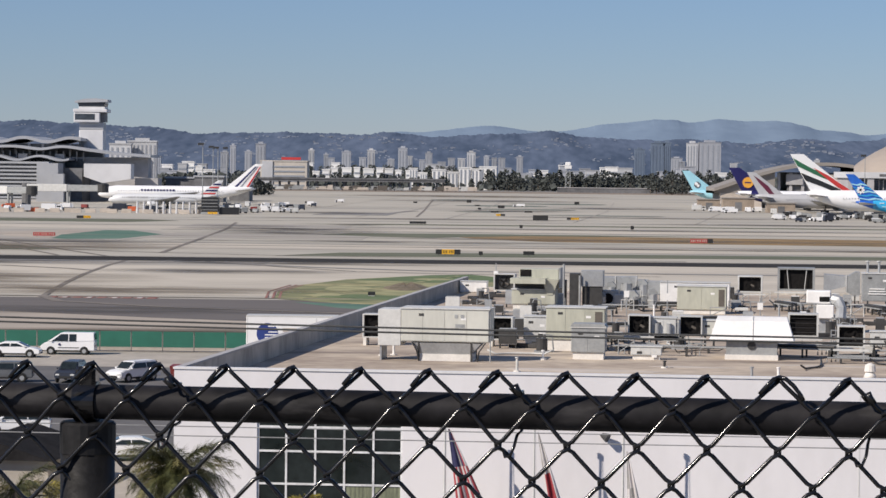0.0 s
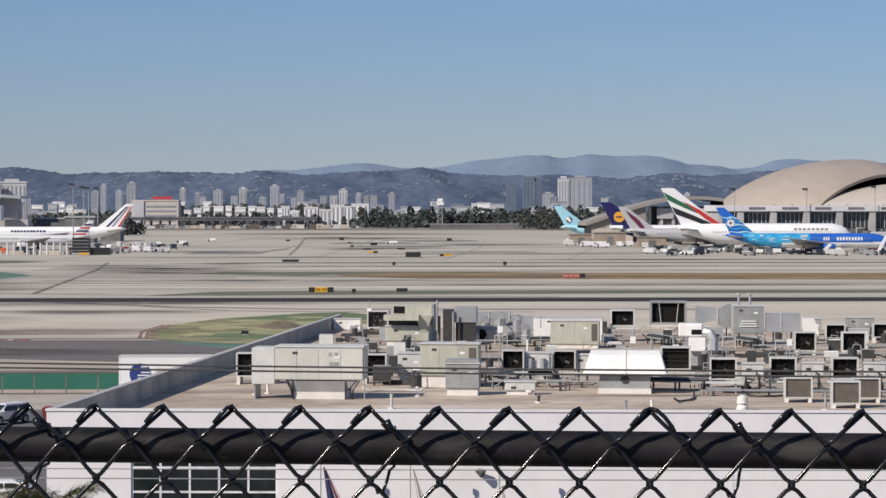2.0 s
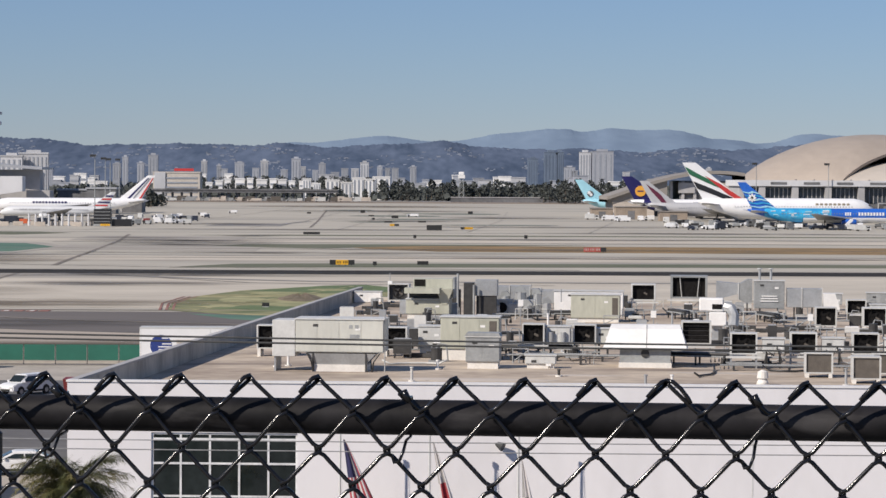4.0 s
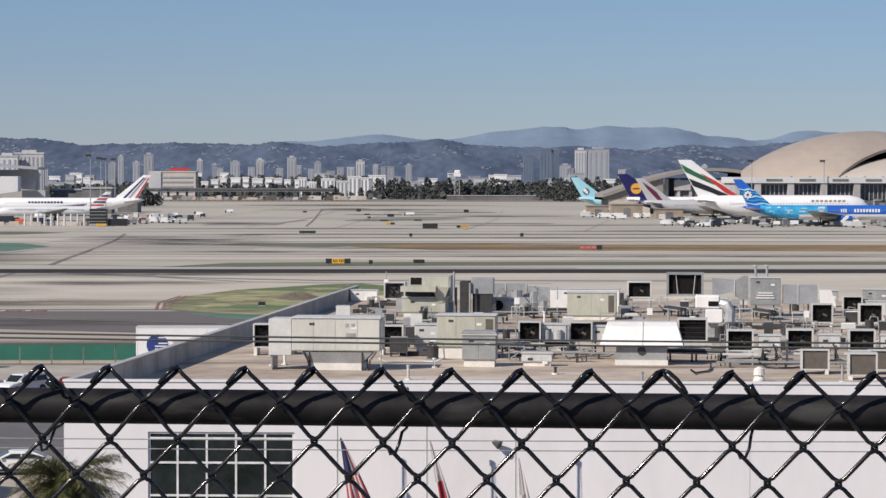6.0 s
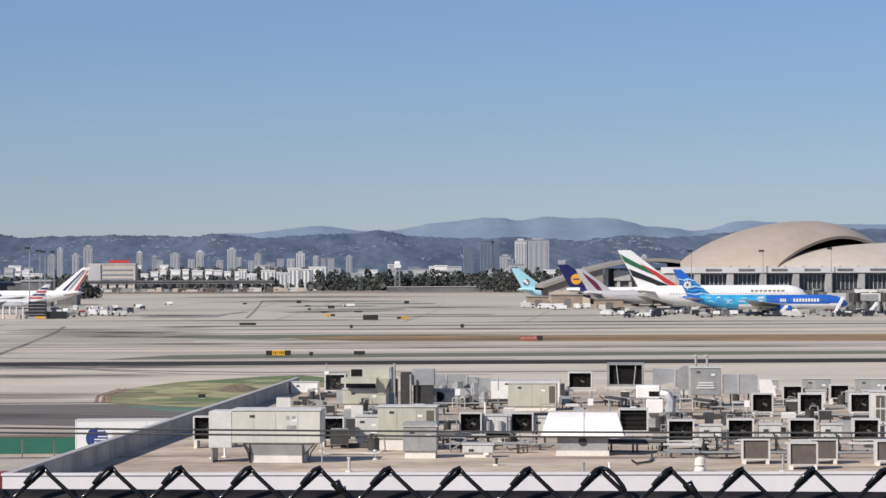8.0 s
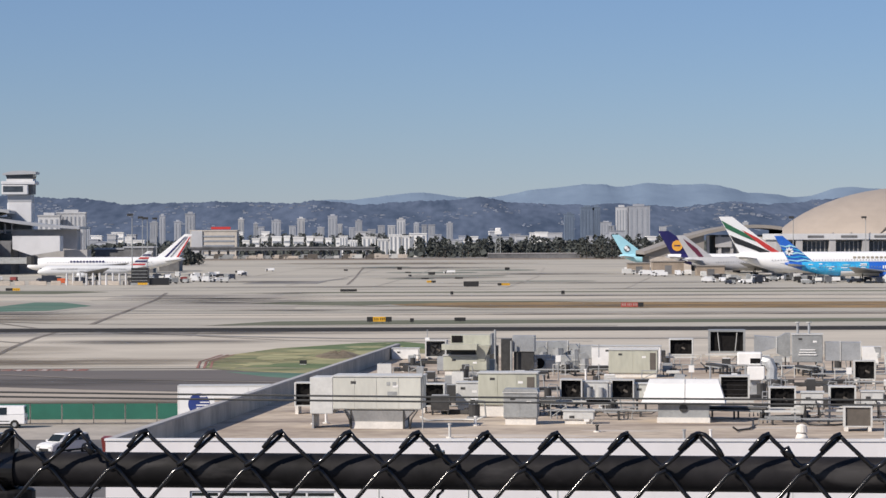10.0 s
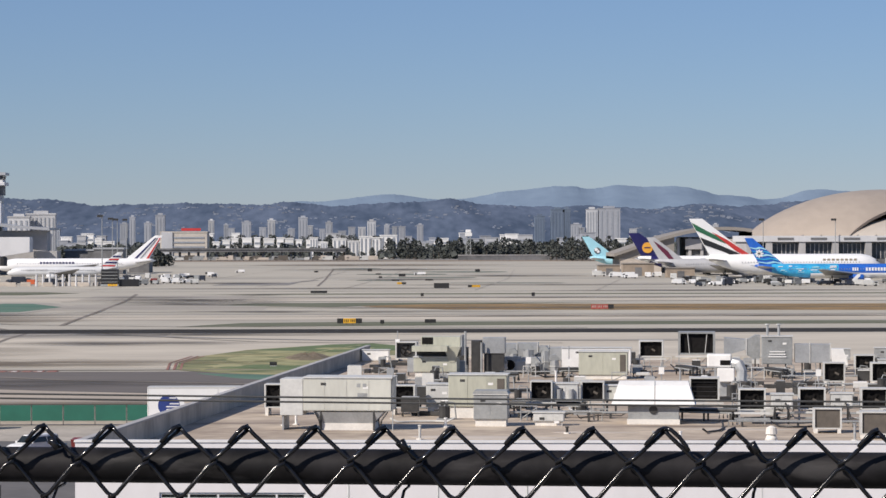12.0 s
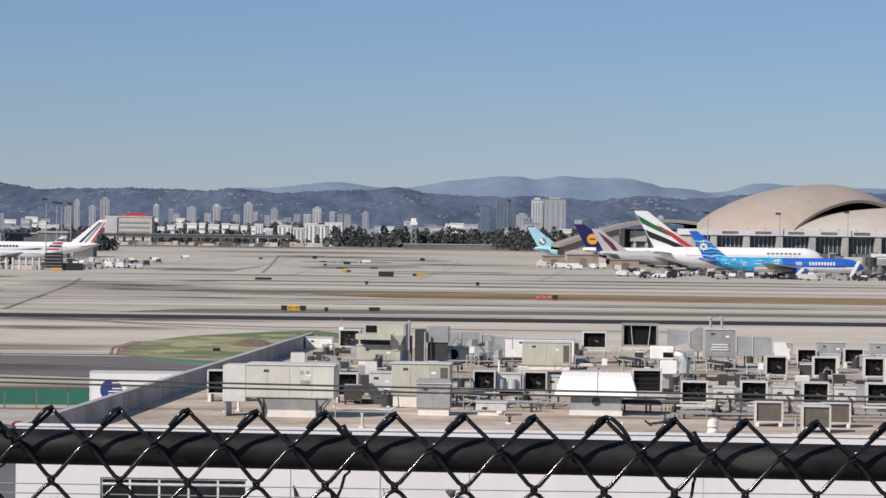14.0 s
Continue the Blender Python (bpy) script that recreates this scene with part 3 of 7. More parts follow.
for x, y, w, h in ((17.7, 1040, 3.2, 0.9), (7.5, 1146, 3.0, 1.5), (4.1, 1031, 3.1, 0.9), (-3.1, 1205, 2.6, 0.8), (-7.7, 1315, 2.3, 1.7), (-84, 1230, 2.2, 1.2), (46, 1290, 2.4, 1.6), (-2, 1105, 1.4, 1.0), (21, 900, 1.0, 1.2), (11, 770, 0.9, 1.2), (44, 770, 1.0, 1.3), (-34, 1280, 2.0, 1.0)):
    airfield_sign(x, y, w, h, [SIGNBLACK], "small black airfield marker on the taxi lane")


# ---- warehouse with its roof ----
ZP, ZR = 8.18, 7.03
X0, X1, Y0, Y1 = -30.7, 46.0, 125.0, 236.0
LEAN = 0.06  # the front runs a little askew


def front(x):
    return Y0 + (x - X0) * LEAN


hall = thing("warehouse", "large white stucco warehouse with a flat tan roof", "building", TURN.copy())


def skew_box(x0, x1, d0, d1, z0, z1):
    """A box along the front wall, d0 and d1 behind its face."""
    bm = bmesh.new()
    v = [bm.verts.new((x, front(x) + d, z)) for x in (x0, x1) for d in (d0, d1) for z in (z0, z1)]
    for q in ((0, 1, 3, 2), (4, 6, 7, 5), (0, 4, 5, 1), (2, 3, 7, 6), (0, 2, 6, 4), (1, 5, 7, 3)):
        bm.faces.new([v[i] for i in q])
    return bm


WX0, WX1, WZ1, WZ0 = -26.55, -19.35, 5.62, -0.02
part("front_wall", merge(skew_box(X0, WX0, 0, 0.4, -0.02, ZP - 0.1), skew_box(WX1, X1, 0, 0.4, -0.02, ZP - 0.1), skew_box(WX0, WX1, 0, 0.4, WZ1, ZP - 0.1)), WHITEWALL, hall, "white stucco front wall")
part("coping", skew_box(X0 - 0.05, X1, -0.06, 0.45, ZP - 0.1, ZP), COPING, hall, "pale metal coping")
part("side_wall", block((X0, X0 + 0.35, Y0 + 0.46, Y1, -0.02, ZP - 0.1)), PARAPET, hall, "grey rendered side wall and parapet")
part("coping", block((X0 - 0.04, X0 + 0.38, Y0 + 0.47, Y1 + 0.05, ZP - 0.1, ZP)), FARCONC, hall, "grey coping")
part("rear_wall", block((X0 + 0.36, X1, Y1 - 0.35, Y1, -0.02, ZR + 0.25)), PARAPET, hall, "grey rear wall")
part("far_side_wall", block((X1 - 0.35, X1, Y0 + 6, Y1 - 0.36, -0.02, ZP)), PARAPET, hall)
bmr = bmesh.new()
rv = [bmr.verts.new(p) for p in ((X0 + 0.36, front(X0) + 0.46, ZR), (X1 - 0.36, front(X1) + 0.46, ZR), (X1 - 0.36, Y1 - 0.36, ZR), (X0 + 0.36, Y1 - 0.36, ZR))]
bmr.faces.new(rv)
lo = bmesh.ops.extrude_face_region(bmr, geom=bmr.faces[:])
bmesh.ops.translate(bmr, verts=[g for g in lo["geom"] if isinstance(g, bmesh.types.BMVert)], vec=(0, 0, -0.4))
bmesh.ops.recalc_face_normals(bmr, faces=bmr.faces)
part("roof", bmr, ROOFING, hall, "weathered tan roofing felt")
# a single dark sheet stands in for the unlit room behind the panes
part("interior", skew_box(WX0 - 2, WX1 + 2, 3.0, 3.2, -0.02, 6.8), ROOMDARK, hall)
# window wall
win = part("window", skew_box(WX0, WX1, 0.075, 0.205, WZ1 - 0.1, WZ1), MULLION, hall, "white gridded window wall")
for x in [WX0 + 0.05] + [WX0 + (WX1 - WX0) * i / 5 for i in range(1, 5)] + [WX1 - 0.05]:
    part("mullion", skew_box(x - 0.05, x + 0.05, 0.08, 0.2, WZ0, WZ1 - 0.11), MULLION, win)
for z in (5.3, 4.1, 2.48, 0.9):
    part("transom", skew_box(WX0, WX1, 0.075, 0.205, z - 0.05, z + 0.05), MULLION, win)
levels = [(4.15, 5.25), (2.53, 4.05), (0.95, 2.43), (0.0, 0.85), (5.35, 5.52)]
for i in range(5):
    a = WX0 + (WX1 - WX0) * i / 5 + 0.05
    b = WX0 + (WX1 - WX0) * (i + 1) / 5 - 0.05
    for z0, z1 in levels:
        blind = i > 2 and z0 < 2
        part("pane", skew_box(a, b, 0.13, 0.15, z0, z1), BLINDPANE if blind else WINDOW, win, "sage green pane with a blind" if blind else "dark tinted pane")
for x in (2.85, 24):
    part("panel_joint", skew_box(x, x + 0.05, -0.012, -0.004, 0, ZP - 0.75), LIGHTGREY, hall)
# wall lamp on the facade
lampx = -9.6
wl = thing("wall_lamp", "grey floodlight on a short bracket on the white wall", "wall lamp", street(lampx, front(lampx), 5.15))
part("bracket", tube([(0, 0, 0), (0, -0.3, 0.05)], 0.05), DARKSTEEL, wl)
part("head", loft([circle((0.05, -0.28, 0.08), (0.8, -0.3, -0.4), 0.12), circle((0.35, -0.4, -0.06), (0.8, -0.3, -0.4), 0.24)]), DARKSTEEL, wl)
# pale coating patches on the roof
for x, y, w, d in ((-12, 143, 9, 2.2), (2, 150, 8, 1.5), (-6, 147, 5, 1.2), (6, 172, 10, 3), (-20, 168, 6, 2), (-3, 180, 9, 3), (-14, 185, 8, 2.5), (10, 190, 12, 3), (-24, 200, 5, 8)):
    pts = [(x + w / 2 * math.cos(a) * random.uniform(0.8, 1.1), y + d / 2 * math.sin(a) * random.uniform(0.7, 1.2)) for a in [i * math.pi / 6 for i in range(12)]]
    sheet("roof_patch", pts, ZR + 0.012, PATCH, "", "", kind="", parent=hall)


# ---- rooftop equipment ----
def rivet_panels(w, d, h, n, z0, mat, parent, face=0.02):
    """Proud sheet panels along the front of a casing."""
    for i in range(n):
        a, b = -w / 2 + w * i / n + 0.03, -w / 2 + w * (i + 1) / n - 0.03
        part("panel", block((a, b, -d / 2 - face, -d / 2 + 0.001, z0 + 0.06, z0 + h - 0.06)), mat, parent)


def condenser(x, y, w, z0, z1, mat=LIGHTGREY, coil=COILSHADE, fan=True, divided=False, depth=None, label="light grey condenser unit with a dark coil on the roof"):
    d = depth or w * 0.8
    t = thing("condenser_unit", label, "air conditioner", street(x, y + d / 2, ZR), "rooftop condensers")
    f = w * 0.062
    casing = part("casing", merge(block((-w / 2, -w / 2 + f, -d / 2, d / 2, z0, z1), (w / 2 - f, w / 2, -d / 2, d / 2, z0, z1), (-w / 2 + f, w / 2 - f, -d / 2, d / 2, z1 - f * 0.7, z1), (-w / 2 + f, w / 2 - f, -d / 2, d / 2, z0, z0 + f * 0.7)),
                               block((-w / 2 + f, w / 2 - f, d / 2 - 0.05, d / 2, z0 + f * 0.7, z1 - f * 0.7))), mat, t)
    h = (z0 + z1) / 2
    part("coil", block((-w / 2 + f, w / 2 - f, -d / 2 + (0.1 if coil is BROWNCOIL else 0.34), -d / 2 + 0.38, z0 + f * 0.7, z1 - f * 0.7)), coil, t, "dark recessed coil")
    if fan:
        r = min(w / 2 - f, (z1 - z0) / 2 - f) * 0.82
        ring = bmesh.new()
        for a, b in zip(circle((0, -d / 2 + 0.24, h), (0, 1, 0), r, 16), circle((0, -d / 2 + 0.24, h), (0, 1, 0), r, 16)[1:] + circle((0, -d / 2 + 0.24, h), (0, 1, 0), r, 16)[:1]):
            c = Vector((0, -d / 2 + 0.24, h))
            ring.faces.new([ring.verts.new(p) for p in (a, b, c + (b - c) * 0.86, c + (a - c) * 0.86)])
        part("fan_guard", ring, COILSHADE, t)
        for k in range(4):
            a = k * math.pi / 2 + 0.5
            part("fan_blade", block((-0.07, 0.07, -d / 2 + 0.25, -d / 2 + 0.27, 0.05, r * 0.8)), BROWNCOIL if k == 1 else COILSHADE, t).matrix_basis = pose(0, 0, h) @ pose(0, 0, 0, 0, math.degrees(a), 0)
    elif coil is BROWNCOIL:
        part("guard_edge", block((-w / 2 + f, w / 2 - f, -d / 2 + 0.05, -d / 2 + 0.08, z1 - f * 0.9, z1 - f * 0.71)), LIGHTGREY, t)
    elif divided:
        for sx, lean in ((-0.22, 0.08), (0.25, -0.08)):
            part("divider", tube([(w * sx + lean, -d / 2 + 0.1, z0 + f * 0.7), (w * sx - lean, -d / 2 + 0.1, z1 - f * 0.7)], 0.035, 6), LIGHTGREY, t)
    else:
        for k in range(1, 5):
            part("slat", block((-w / 2 + f, w / 2 - f, -d / 2 + 0.08, -d / 2 + 0.1, z0 + (z1 - z0) * k / 5 - 0.012, z0 + (z1 - z0) * k / 5 + 0.012)), DARKSTEEL, t)
    for sx in (-1, 1):
        if z0 > 0.6:
            for sy in (-1, 1):
                part("leg", block((sx * (w / 2 - 0.06) - 0.04, sx * (w / 2 - 0.06) + 0.04, sy * (d / 2 - 0.06) - 0.04, sy * (d / 2 - 0.06) + 0.04, 0, z0)), GALV, t)
        else:
            part("skid", block((sx * (w / 2 - 0.15) - 0.1, sx * (w / 2 - 0.15) + 0.1, -d / 2, d / 2, 0, z0)), CURB, t)
    if z0 > 0.6:
        part("crossbar", block((-w / 2 - 0.25, w / 2 + 0.25, -d / 2 - 0.05, -d / 2 + 0.05, z0 - 0.22, z0 - 0.1)), LIGHTGREY, t)
        part("crossbar", block((-w / 2 - 0.25, w / 2 + 0.25, -d / 2 - 0.05, -d / 2 + 0.05, z0 * 0.35, z0 * 0.35 + 0.1)), GREYPAINT, t)
    return t


def packaged_unit(x, y, w, d, z0, z1, mat, panels, label, legs=False, door=False):
    t = thing("packaged_air_unit", label, "air conditioner", street(x, y + d / 2, ZR), "rooftop air units")
    part("casing", block((-w / 2, w / 2, -d / 2, d / 2, z0, z1), bevel=0.025), mat, t)
    part("roof_cap", block((-w / 2 - 0.06, w / 2 + 0.06, -d / 2 - 0.06, d / 2 + 0.06, z1 + 0.002, z1 + 0.07)), LIGHTGREY, t)
    rivet_panels(w, d, z1 - z0, panels, z0, mat, t)
    part("nameplate", block((-w * 0.3, -w * 0.3 + 0.3, -d / 2 - 0.03, -d / 2 - 0.021, z1 - 0.4, z1 - 0.25)), DARKSTEEL, t)
    part("nameplate", block((w * 0.18, w * 0.18 + 0.3, -d / 2 - 0.03, -d / 2 - 0.021, z1 - 0.6, z1 - 0.45)), WHITEMETAL, t)
    if door:
        part("louvre", block((w / 2 - 0.6, w / 2 - 0.15, -d / 2 - 0.04, -d / 2 - 0.021, z0 + 0.3, z1 - 0.2)), BROWNCOIL, t, "dark louvred opening")
    if legs:
        for sx in (-0.3, 0.3):
            for sy in (-1, 1):
                part("leg", block((sx * w - 0.05, sx * w + 0.05, sy * (d / 2 - 0.1) - 0.05, sy * (d / 2 - 0.1) + 0.05, 0, z0)), DARKSTEEL, t)
    else:
        part("curb", block((-w / 2 + 0.1, w / 2 - 0.1, -d / 2 + 0.1, d / 2 - 0.1, 0, z0)), CURB, t, "white roof curb")
    return t


# large beige unit on a flared stand
big = packaged_unit(-20.3, 147.5, 5.1, 2.4, 1.11, 2.99, BEIGE, 4, "large beige packaged air unit on a flared steel stand", legs=True)
part("end_section", block((-3.9, -2.57, -1.2, 1.0, 0.85, 2.95), bevel=0.02), LIGHTGREY, big, "pale end section")
part("end_leg", block((-3.8, -3.7, -1.1, 0.9, 0, 0.84)), GALV, big)
part("stand", loft([[(-2.0, -1.15, 1.05), (2.1, -1.15, 1.05), (2.1, 1.0, 1.05), (-2.0, 1.0, 1.05)], [(-1.45, -1.0, 0.42), (1.5, -1.0, 0.42), (1.5, 0.8, 0.42), (-1.45, 0.8, 0.42)]]), GALV, big, "flared sheet metal plenum")
part("curb", block((-1.5, 1.55, -1.05, 0.85, 0, 0.41)), CURB, big, "white roof curb")
for a, b, c, d in ((0.55, 0.75, 2.5, 2.7), (0.9, 1.1, 2.5, 2.7), (0.6, 1.15, 1.95, 2.15)):
    part("vent", block((a, b, -1.24, -1.222, c, d)), GREYPAINT, big)
for sx in (-1.9, 2.35):
    part("brace", tube([(sx, -1.25, 1.1), (sx * 0.85, -1.3, 0.6), (sx * 0.8, -1.1, 0.0)], 0.05), DARKSTEEL, big)
part("conduit", tube([(2.62, -1.1, 0.0), (2.62, -1.1, 3.2)], 0.035), GREYPAINT, big)

condenser(-26.4, 159.3, 1.45, 0.49, 1.97)
condenser(-18.6, 160.6, 1.5, 0.42, 1.85)
packaged_unit(-16.6, 162.5, 1.5, 1.4, 0.43, 1.78, LIGHTGREY, 1, "small light grey air unit on a white curb")
packaged_unit(-13.7, 158.0, 3.6, 2.0, 0.69, 2.63, OLIVEPAINT, 3, "sage green packaged air unit on a white curb", door=True)
g1 = packaged_unit(-12.35, 151.2, 2.0, 1.5, 0.4, 1.85, GREYPAINT, 2, "dark grey steel cabinet on a white curb")
part("sloped_lid", prism([(-1.05, 1.93), (1.05, 1.93), (0.95, 2.1), (-0.95, 2.1)], -0.8, 0.7), GREYPAINT, g1)
packaged_unit(-29.0, 229.0, 2.4, 1.0, 0.05, 0.99, WHITEMETAL, 2, "low white equipment box by the parapet")
condenser(-26.2, 228.5, 1.9, 0.25, 1.76, coil=DARKSTEEL)
# tall sage unit with sloping hoods
tall = packaged_unit(-20.7, 200.6, 3.4, 2.4, 0.55, 1.7, OLIVEPAINT, 1, "tall sage green air unit with sloping intake hoods")
part("upper_casing", block((-1.2, 1.9, -0.6, 1.2, 1.78, 3.3), bevel=0.03), OLIVEPAINT, tall)
part("hood", prism([(-1.75, 2.2), (1.0, 2.2), (1.0, 2.62), (-1.75, 2.62)], -2.0, -0.62), OLIVEPAINT, tall)
# dark block below the hood imitates the shade on its underside
part("hood_shade", block((-1.5, 0.9, -0.75, -0.62, 1.8, 2.19)), DARKSTEEL, tall)
part("chute", loft([[(0.7, -1.6, 2.55), (2.0, -1.6, 2.55), (2.0, -0.62, 2.55), (0.7, -0.62, 2.55)], [(1.1, -1.25, 1.3), (1.5, -1.25, 1.3), (1.5, -1.21, 1.3), (1.1, -1.21, 1.3)]]), OLIVEPAINT, tall, "tapering sage green chute")
# flat plate, its near black standing for the shade inside a hole
part("opening", block((-1.1, -0.25, -0.64, -0.61, 2.72, 3.25)), COILSHADE, tall, "dark square opening")
part("end_plate", block((1.92, 2.05, -0.7, 1.2, 1.8, 3.4)), GREYPAINT, tall)
j = thing("exhaust_stack", "dark steel frame with tall vent pipes", "vent stack", street(-18.6, 208, ZR))
part("cabinet", block((-0.9, -0.2, -0.6, 0.6, 0.1, 2.2), (0.1, 0.9, -0.6, 0.6, 0.1, 2.75), bevel=0.02), DARKSTEEL, j)
part("base", block((-1.0, 1.0, -0.7, 0.7, 0, 0.1)), GALV, j)
for px, h in ((-0.35, 3.5), (0.95, 2.6), (-1.3, 1.9)):
    part("pipe", tube([(px, -0.8, 0), (px, -0.8, h)], 0.09), GREYPAINT, j)
part("side_box", block((1.0, 2.8, -0.3, 0.8, 1.7, 3.0), bevel=0.03), GALV, j)
part("side_box_base", block((1.1, 2.7, -0.2, 0.7, 0, 1.7)), DARKSTEEL, j)


def duct_run(x, y, boxes, label):
    t = thing("air_duct", label, "air duct", street(x, y, ZR), "rooftop ducts")
    for w0, w1, z0, z1, d in boxes:
        part("duct_section", block((w0, w1, 0, d, z0, z1), bevel=0.03), GALV, t)
        part("flange", block((w1 - 0.03, w1 + 0.03, -0.05, d + 0.05, z0 - 0.05, z1 + 0.05)), LIGHTGREY, t)
        part("support", block(((w0 + w1) / 2 - 0.05, (w0 + w1) / 2 + 0.05, d * 0.3, d * 0.7, 0, z0)), DARKSTEEL, t)
    return t


k1 = duct_run(-17.9, 213, [(0.2, 1.4, 1.0, 2.4, 1.0), (1.45, 2.7, 1.2, 2.3, 1.2), (2.75, 4.4, 1.1, 2.35, 1.0), (4.5, 5.3, 0.9, 2.1, 1.0), (5.35, 6.4, 0.9, 2.0, 1.2)], "row of grey sheet metal ducts with elbows")
k2 = duct_run(-17.2, 209.5, [(0.3, 0.8, 0.2, 1.35, 0.7), (0.85, 2.5, 0.15, 1.35, 0.8), (2.6, 3.3, 0.15, 1.3, 0.9), (3.35, 4.3, 0.15, 1.35, 0.8)], "lower row of grey duct sections and fan boxes")
# the inlets are solid discs with their inner shade as colour
part("fan_inlet", loft([circle((1.65, -0.02, 0.7), (0, 1, 0), 0.42, 16), circle((1.65, -0.1, 0.7), (0, 1, 0), 0.36, 16)]), COILSHADE, k2, "round dark fan inlet")
part("fan_inlet", loft([circle((3.6, -0.04, 1.8), (0, 1, 0), 0.38, 16), circle((3.6, -0.12, 1.8), (0, 1, 0), 0.32, 16)]), COILSHADE, k1, "round dark fan inlet")
for x, y, r, h in ((-16.6, 211.6, 0.42, 2.2), (-15.4, 211.4, 0.36, 1.9), (-14.2, 211.8, 0.46, 2.3), (-12.8, 211.5, 0.34, 2.1), (-13.4, 208.6, 0.40, 1.3), (-11.9, 209.0, 0.38, 1.5), (-16.0, 208.4, 0.34, 1.2)):
    rd = thing("duct_riser", "upright grey sheet metal duct with a folded elbow", "air duct", street(x, y, ZR, x * 37 % 20 - 10), "duct risers")
    part("riser", tube([(0, 0, 0), (0, 0, h - r)], r, 8), GALV, rd)
    part("elbow", prism([(-r, h - r), (r, h - r), (r, h - r * 0.6), (r * 0.2, h + r * 0.3), (-r, h)], -r * 0.8, r * 0.8), GREYPAINT, rd, "folded grey elbow")
    part("collar", tube([(0, 0, h * 0.4), (0, 0, h * 0.4 + 0.08)], r + 0.05, 8), LIGHTGREY, rd)
packaged_unit(-8.6, 210.8, 5.6, 1.6, 0.1, 2.0, WHITEMETAL, 3, "long white metal equipment enclosure")
packaged_unit(-7.7, 201.8, 3.8, 2.0, 0.3, 2.11, OLIVEPAINT, 2, "sage green packaged air unit on the roof", door=True)
condenser(-4.2, 212.3, 2.0, 1.24, 2.58, coil=COILSHADE)
condenser(-0.5, 218.1, 3.1, 1.18, 3.07, mat=GREYPAINT, fan=False, divided=True, label="tall intake box with dark divided openings")
sd_ = thing("air_duct", "grey sheet metal duct with a sloping elbow", "air duct", street(1.7, 214.9, ZR), "rooftop ducts")
part("transition", prism([(0.05, 1.25), (0.05, 2.75), (1.85, 2.6), (1.85, 1.75)], 0, 1.4), GALV, sd_)
part("elbow", prism([(1.9, 1.3), (1.9, 2.55), (2.6, 2.95), (3.0, 2.95), (3.0, 1.1), (2.5, 1.0)], -0.15, 1.4), GREYPAINT, sd_, "darker folded elbow")
part("flange", block((1.84, 1.91, -0.2, 1.45, 1.3, 2.65)), LIGHTGREY, sd_)
for lx in (0.4, 2.6):
    part("support", block((lx - 0.05, lx + 0.05, 0.5, 0.9, 0, 1.3)), DARKSTEEL, sd_)
o2 = packaged_unit(5.9, 208.1, 2.4, 1.8, 0.9, 3.07, GREYPAINT, 1, "grey air handler with white louvres and twin flues", legs=True)
for i in range(3):
    part("louvre", block((-0.6 - i * 0.06, 0.6 + i * 0.06, -0.99, -0.921, 1.45 + 0.2 * (2 - i), 1.53 + 0.2 * (2 - i))), WHITEMETAL, o2, "white louvre blade")
for px in (-0.75, 0.15):
    part("flue", tube([(px, 0.3, 3.1), (px, 0.3, 4.0)], 0.1), GALV, o2)
    part("flue_cap", tube([(px, 0.3, 4.0), (px, 0.3, 4.08)], 0.2), LIGHTGREY, o2)
duct_run(7.2, 208.3, [(0.1, 1.3, 1.0, 2.5, 1.2), (1.35, 2.9, 1.0, 2.5, 1.2)], "horizontal galvanized duct from the air handler")
cv = thing("canvas_cowl", "white pointed sheet metal cowl beside the duct", "vent cowl", street(11.2, 214, ZR))
part("cowl", loft([[(-0.7, -0.5, 0.6), (0.6, -0.5, 0.6), (0.6, 0.5, 0.6), (-0.7, 0.5, 0.6)], [(-0.75, -0.5, 1.9), (0.2, -0.5, 1.9), (0.2, 0.5, 1.9), (-0.75, 0.5, 1.9)]]), WHITEMETAL, cv)
part("stand", block((-0.5, 0.4, -0.4, 0.4, 0, 0.6)), GALV, cv)
# white elbows
el = thing("vent_elbow", "white sheet metal vent elbow on a stand", "vent", street(1.5, 181, ZR))
part("upper_box", block((-1.2, 0.5, 0, 1.4, 2.0, 2.9), bevel=0.08), WHITEMETAL, el)
# thin dark plate painted as the shaded mouth of the vent
part("opening", block((-0.3, 0.4, -0.02, 0.002, 2.15, 2.5)), COILSHADE, el, "dark rectangular opening")
part("elbow", tube([(0.6, 0.4, 2.3), (1.0, 0.2, 2.2), (1.2, 0.0, 1.7), (1.15, -0.2, 1.0)], 0.40, 8), GALV, el, "ribbed grey elbow")
part("lower_box", block((-0.5, 0.7, -0.4, 0.9, 1.0, 1.95), bevel=0.05), WHITEMETAL, el)
part("stand", block((-0.9, 1.3, -0.3, 0.9, 0, 0.12), (-0.7, -0.6, -0.2, 0.8, 0.1, 2.0), (0.9, 1.0, -0.2, 0.8, 0.1, 1.0), (-0.3, 0.4, 0, 0.6, 0.1, 1.0)), GALV, el)
condenser(-10.0, 161.1, 1.4, 0.91, 2.11)
condenser(-6.85, 162.1, 1.45, 0.81, 2.05)
mid = packaged_unit(-8.5, 161.6, 1.55, 1.2, 0.92, 1.9, LIGHTGREY, 2, "light grey twin compressor cabinet", legs=True)
for px in (-0.4, 0.35):
    part("compressor", tube([(px, -0.75, 0.95), (px, -0.75, 1.6)], 0.16, 10), GALV, mid)
part("front_shelf", block((-0.75, 0.75, -0.95, -0.61, 0.85, 0.93)), GALV, mid)
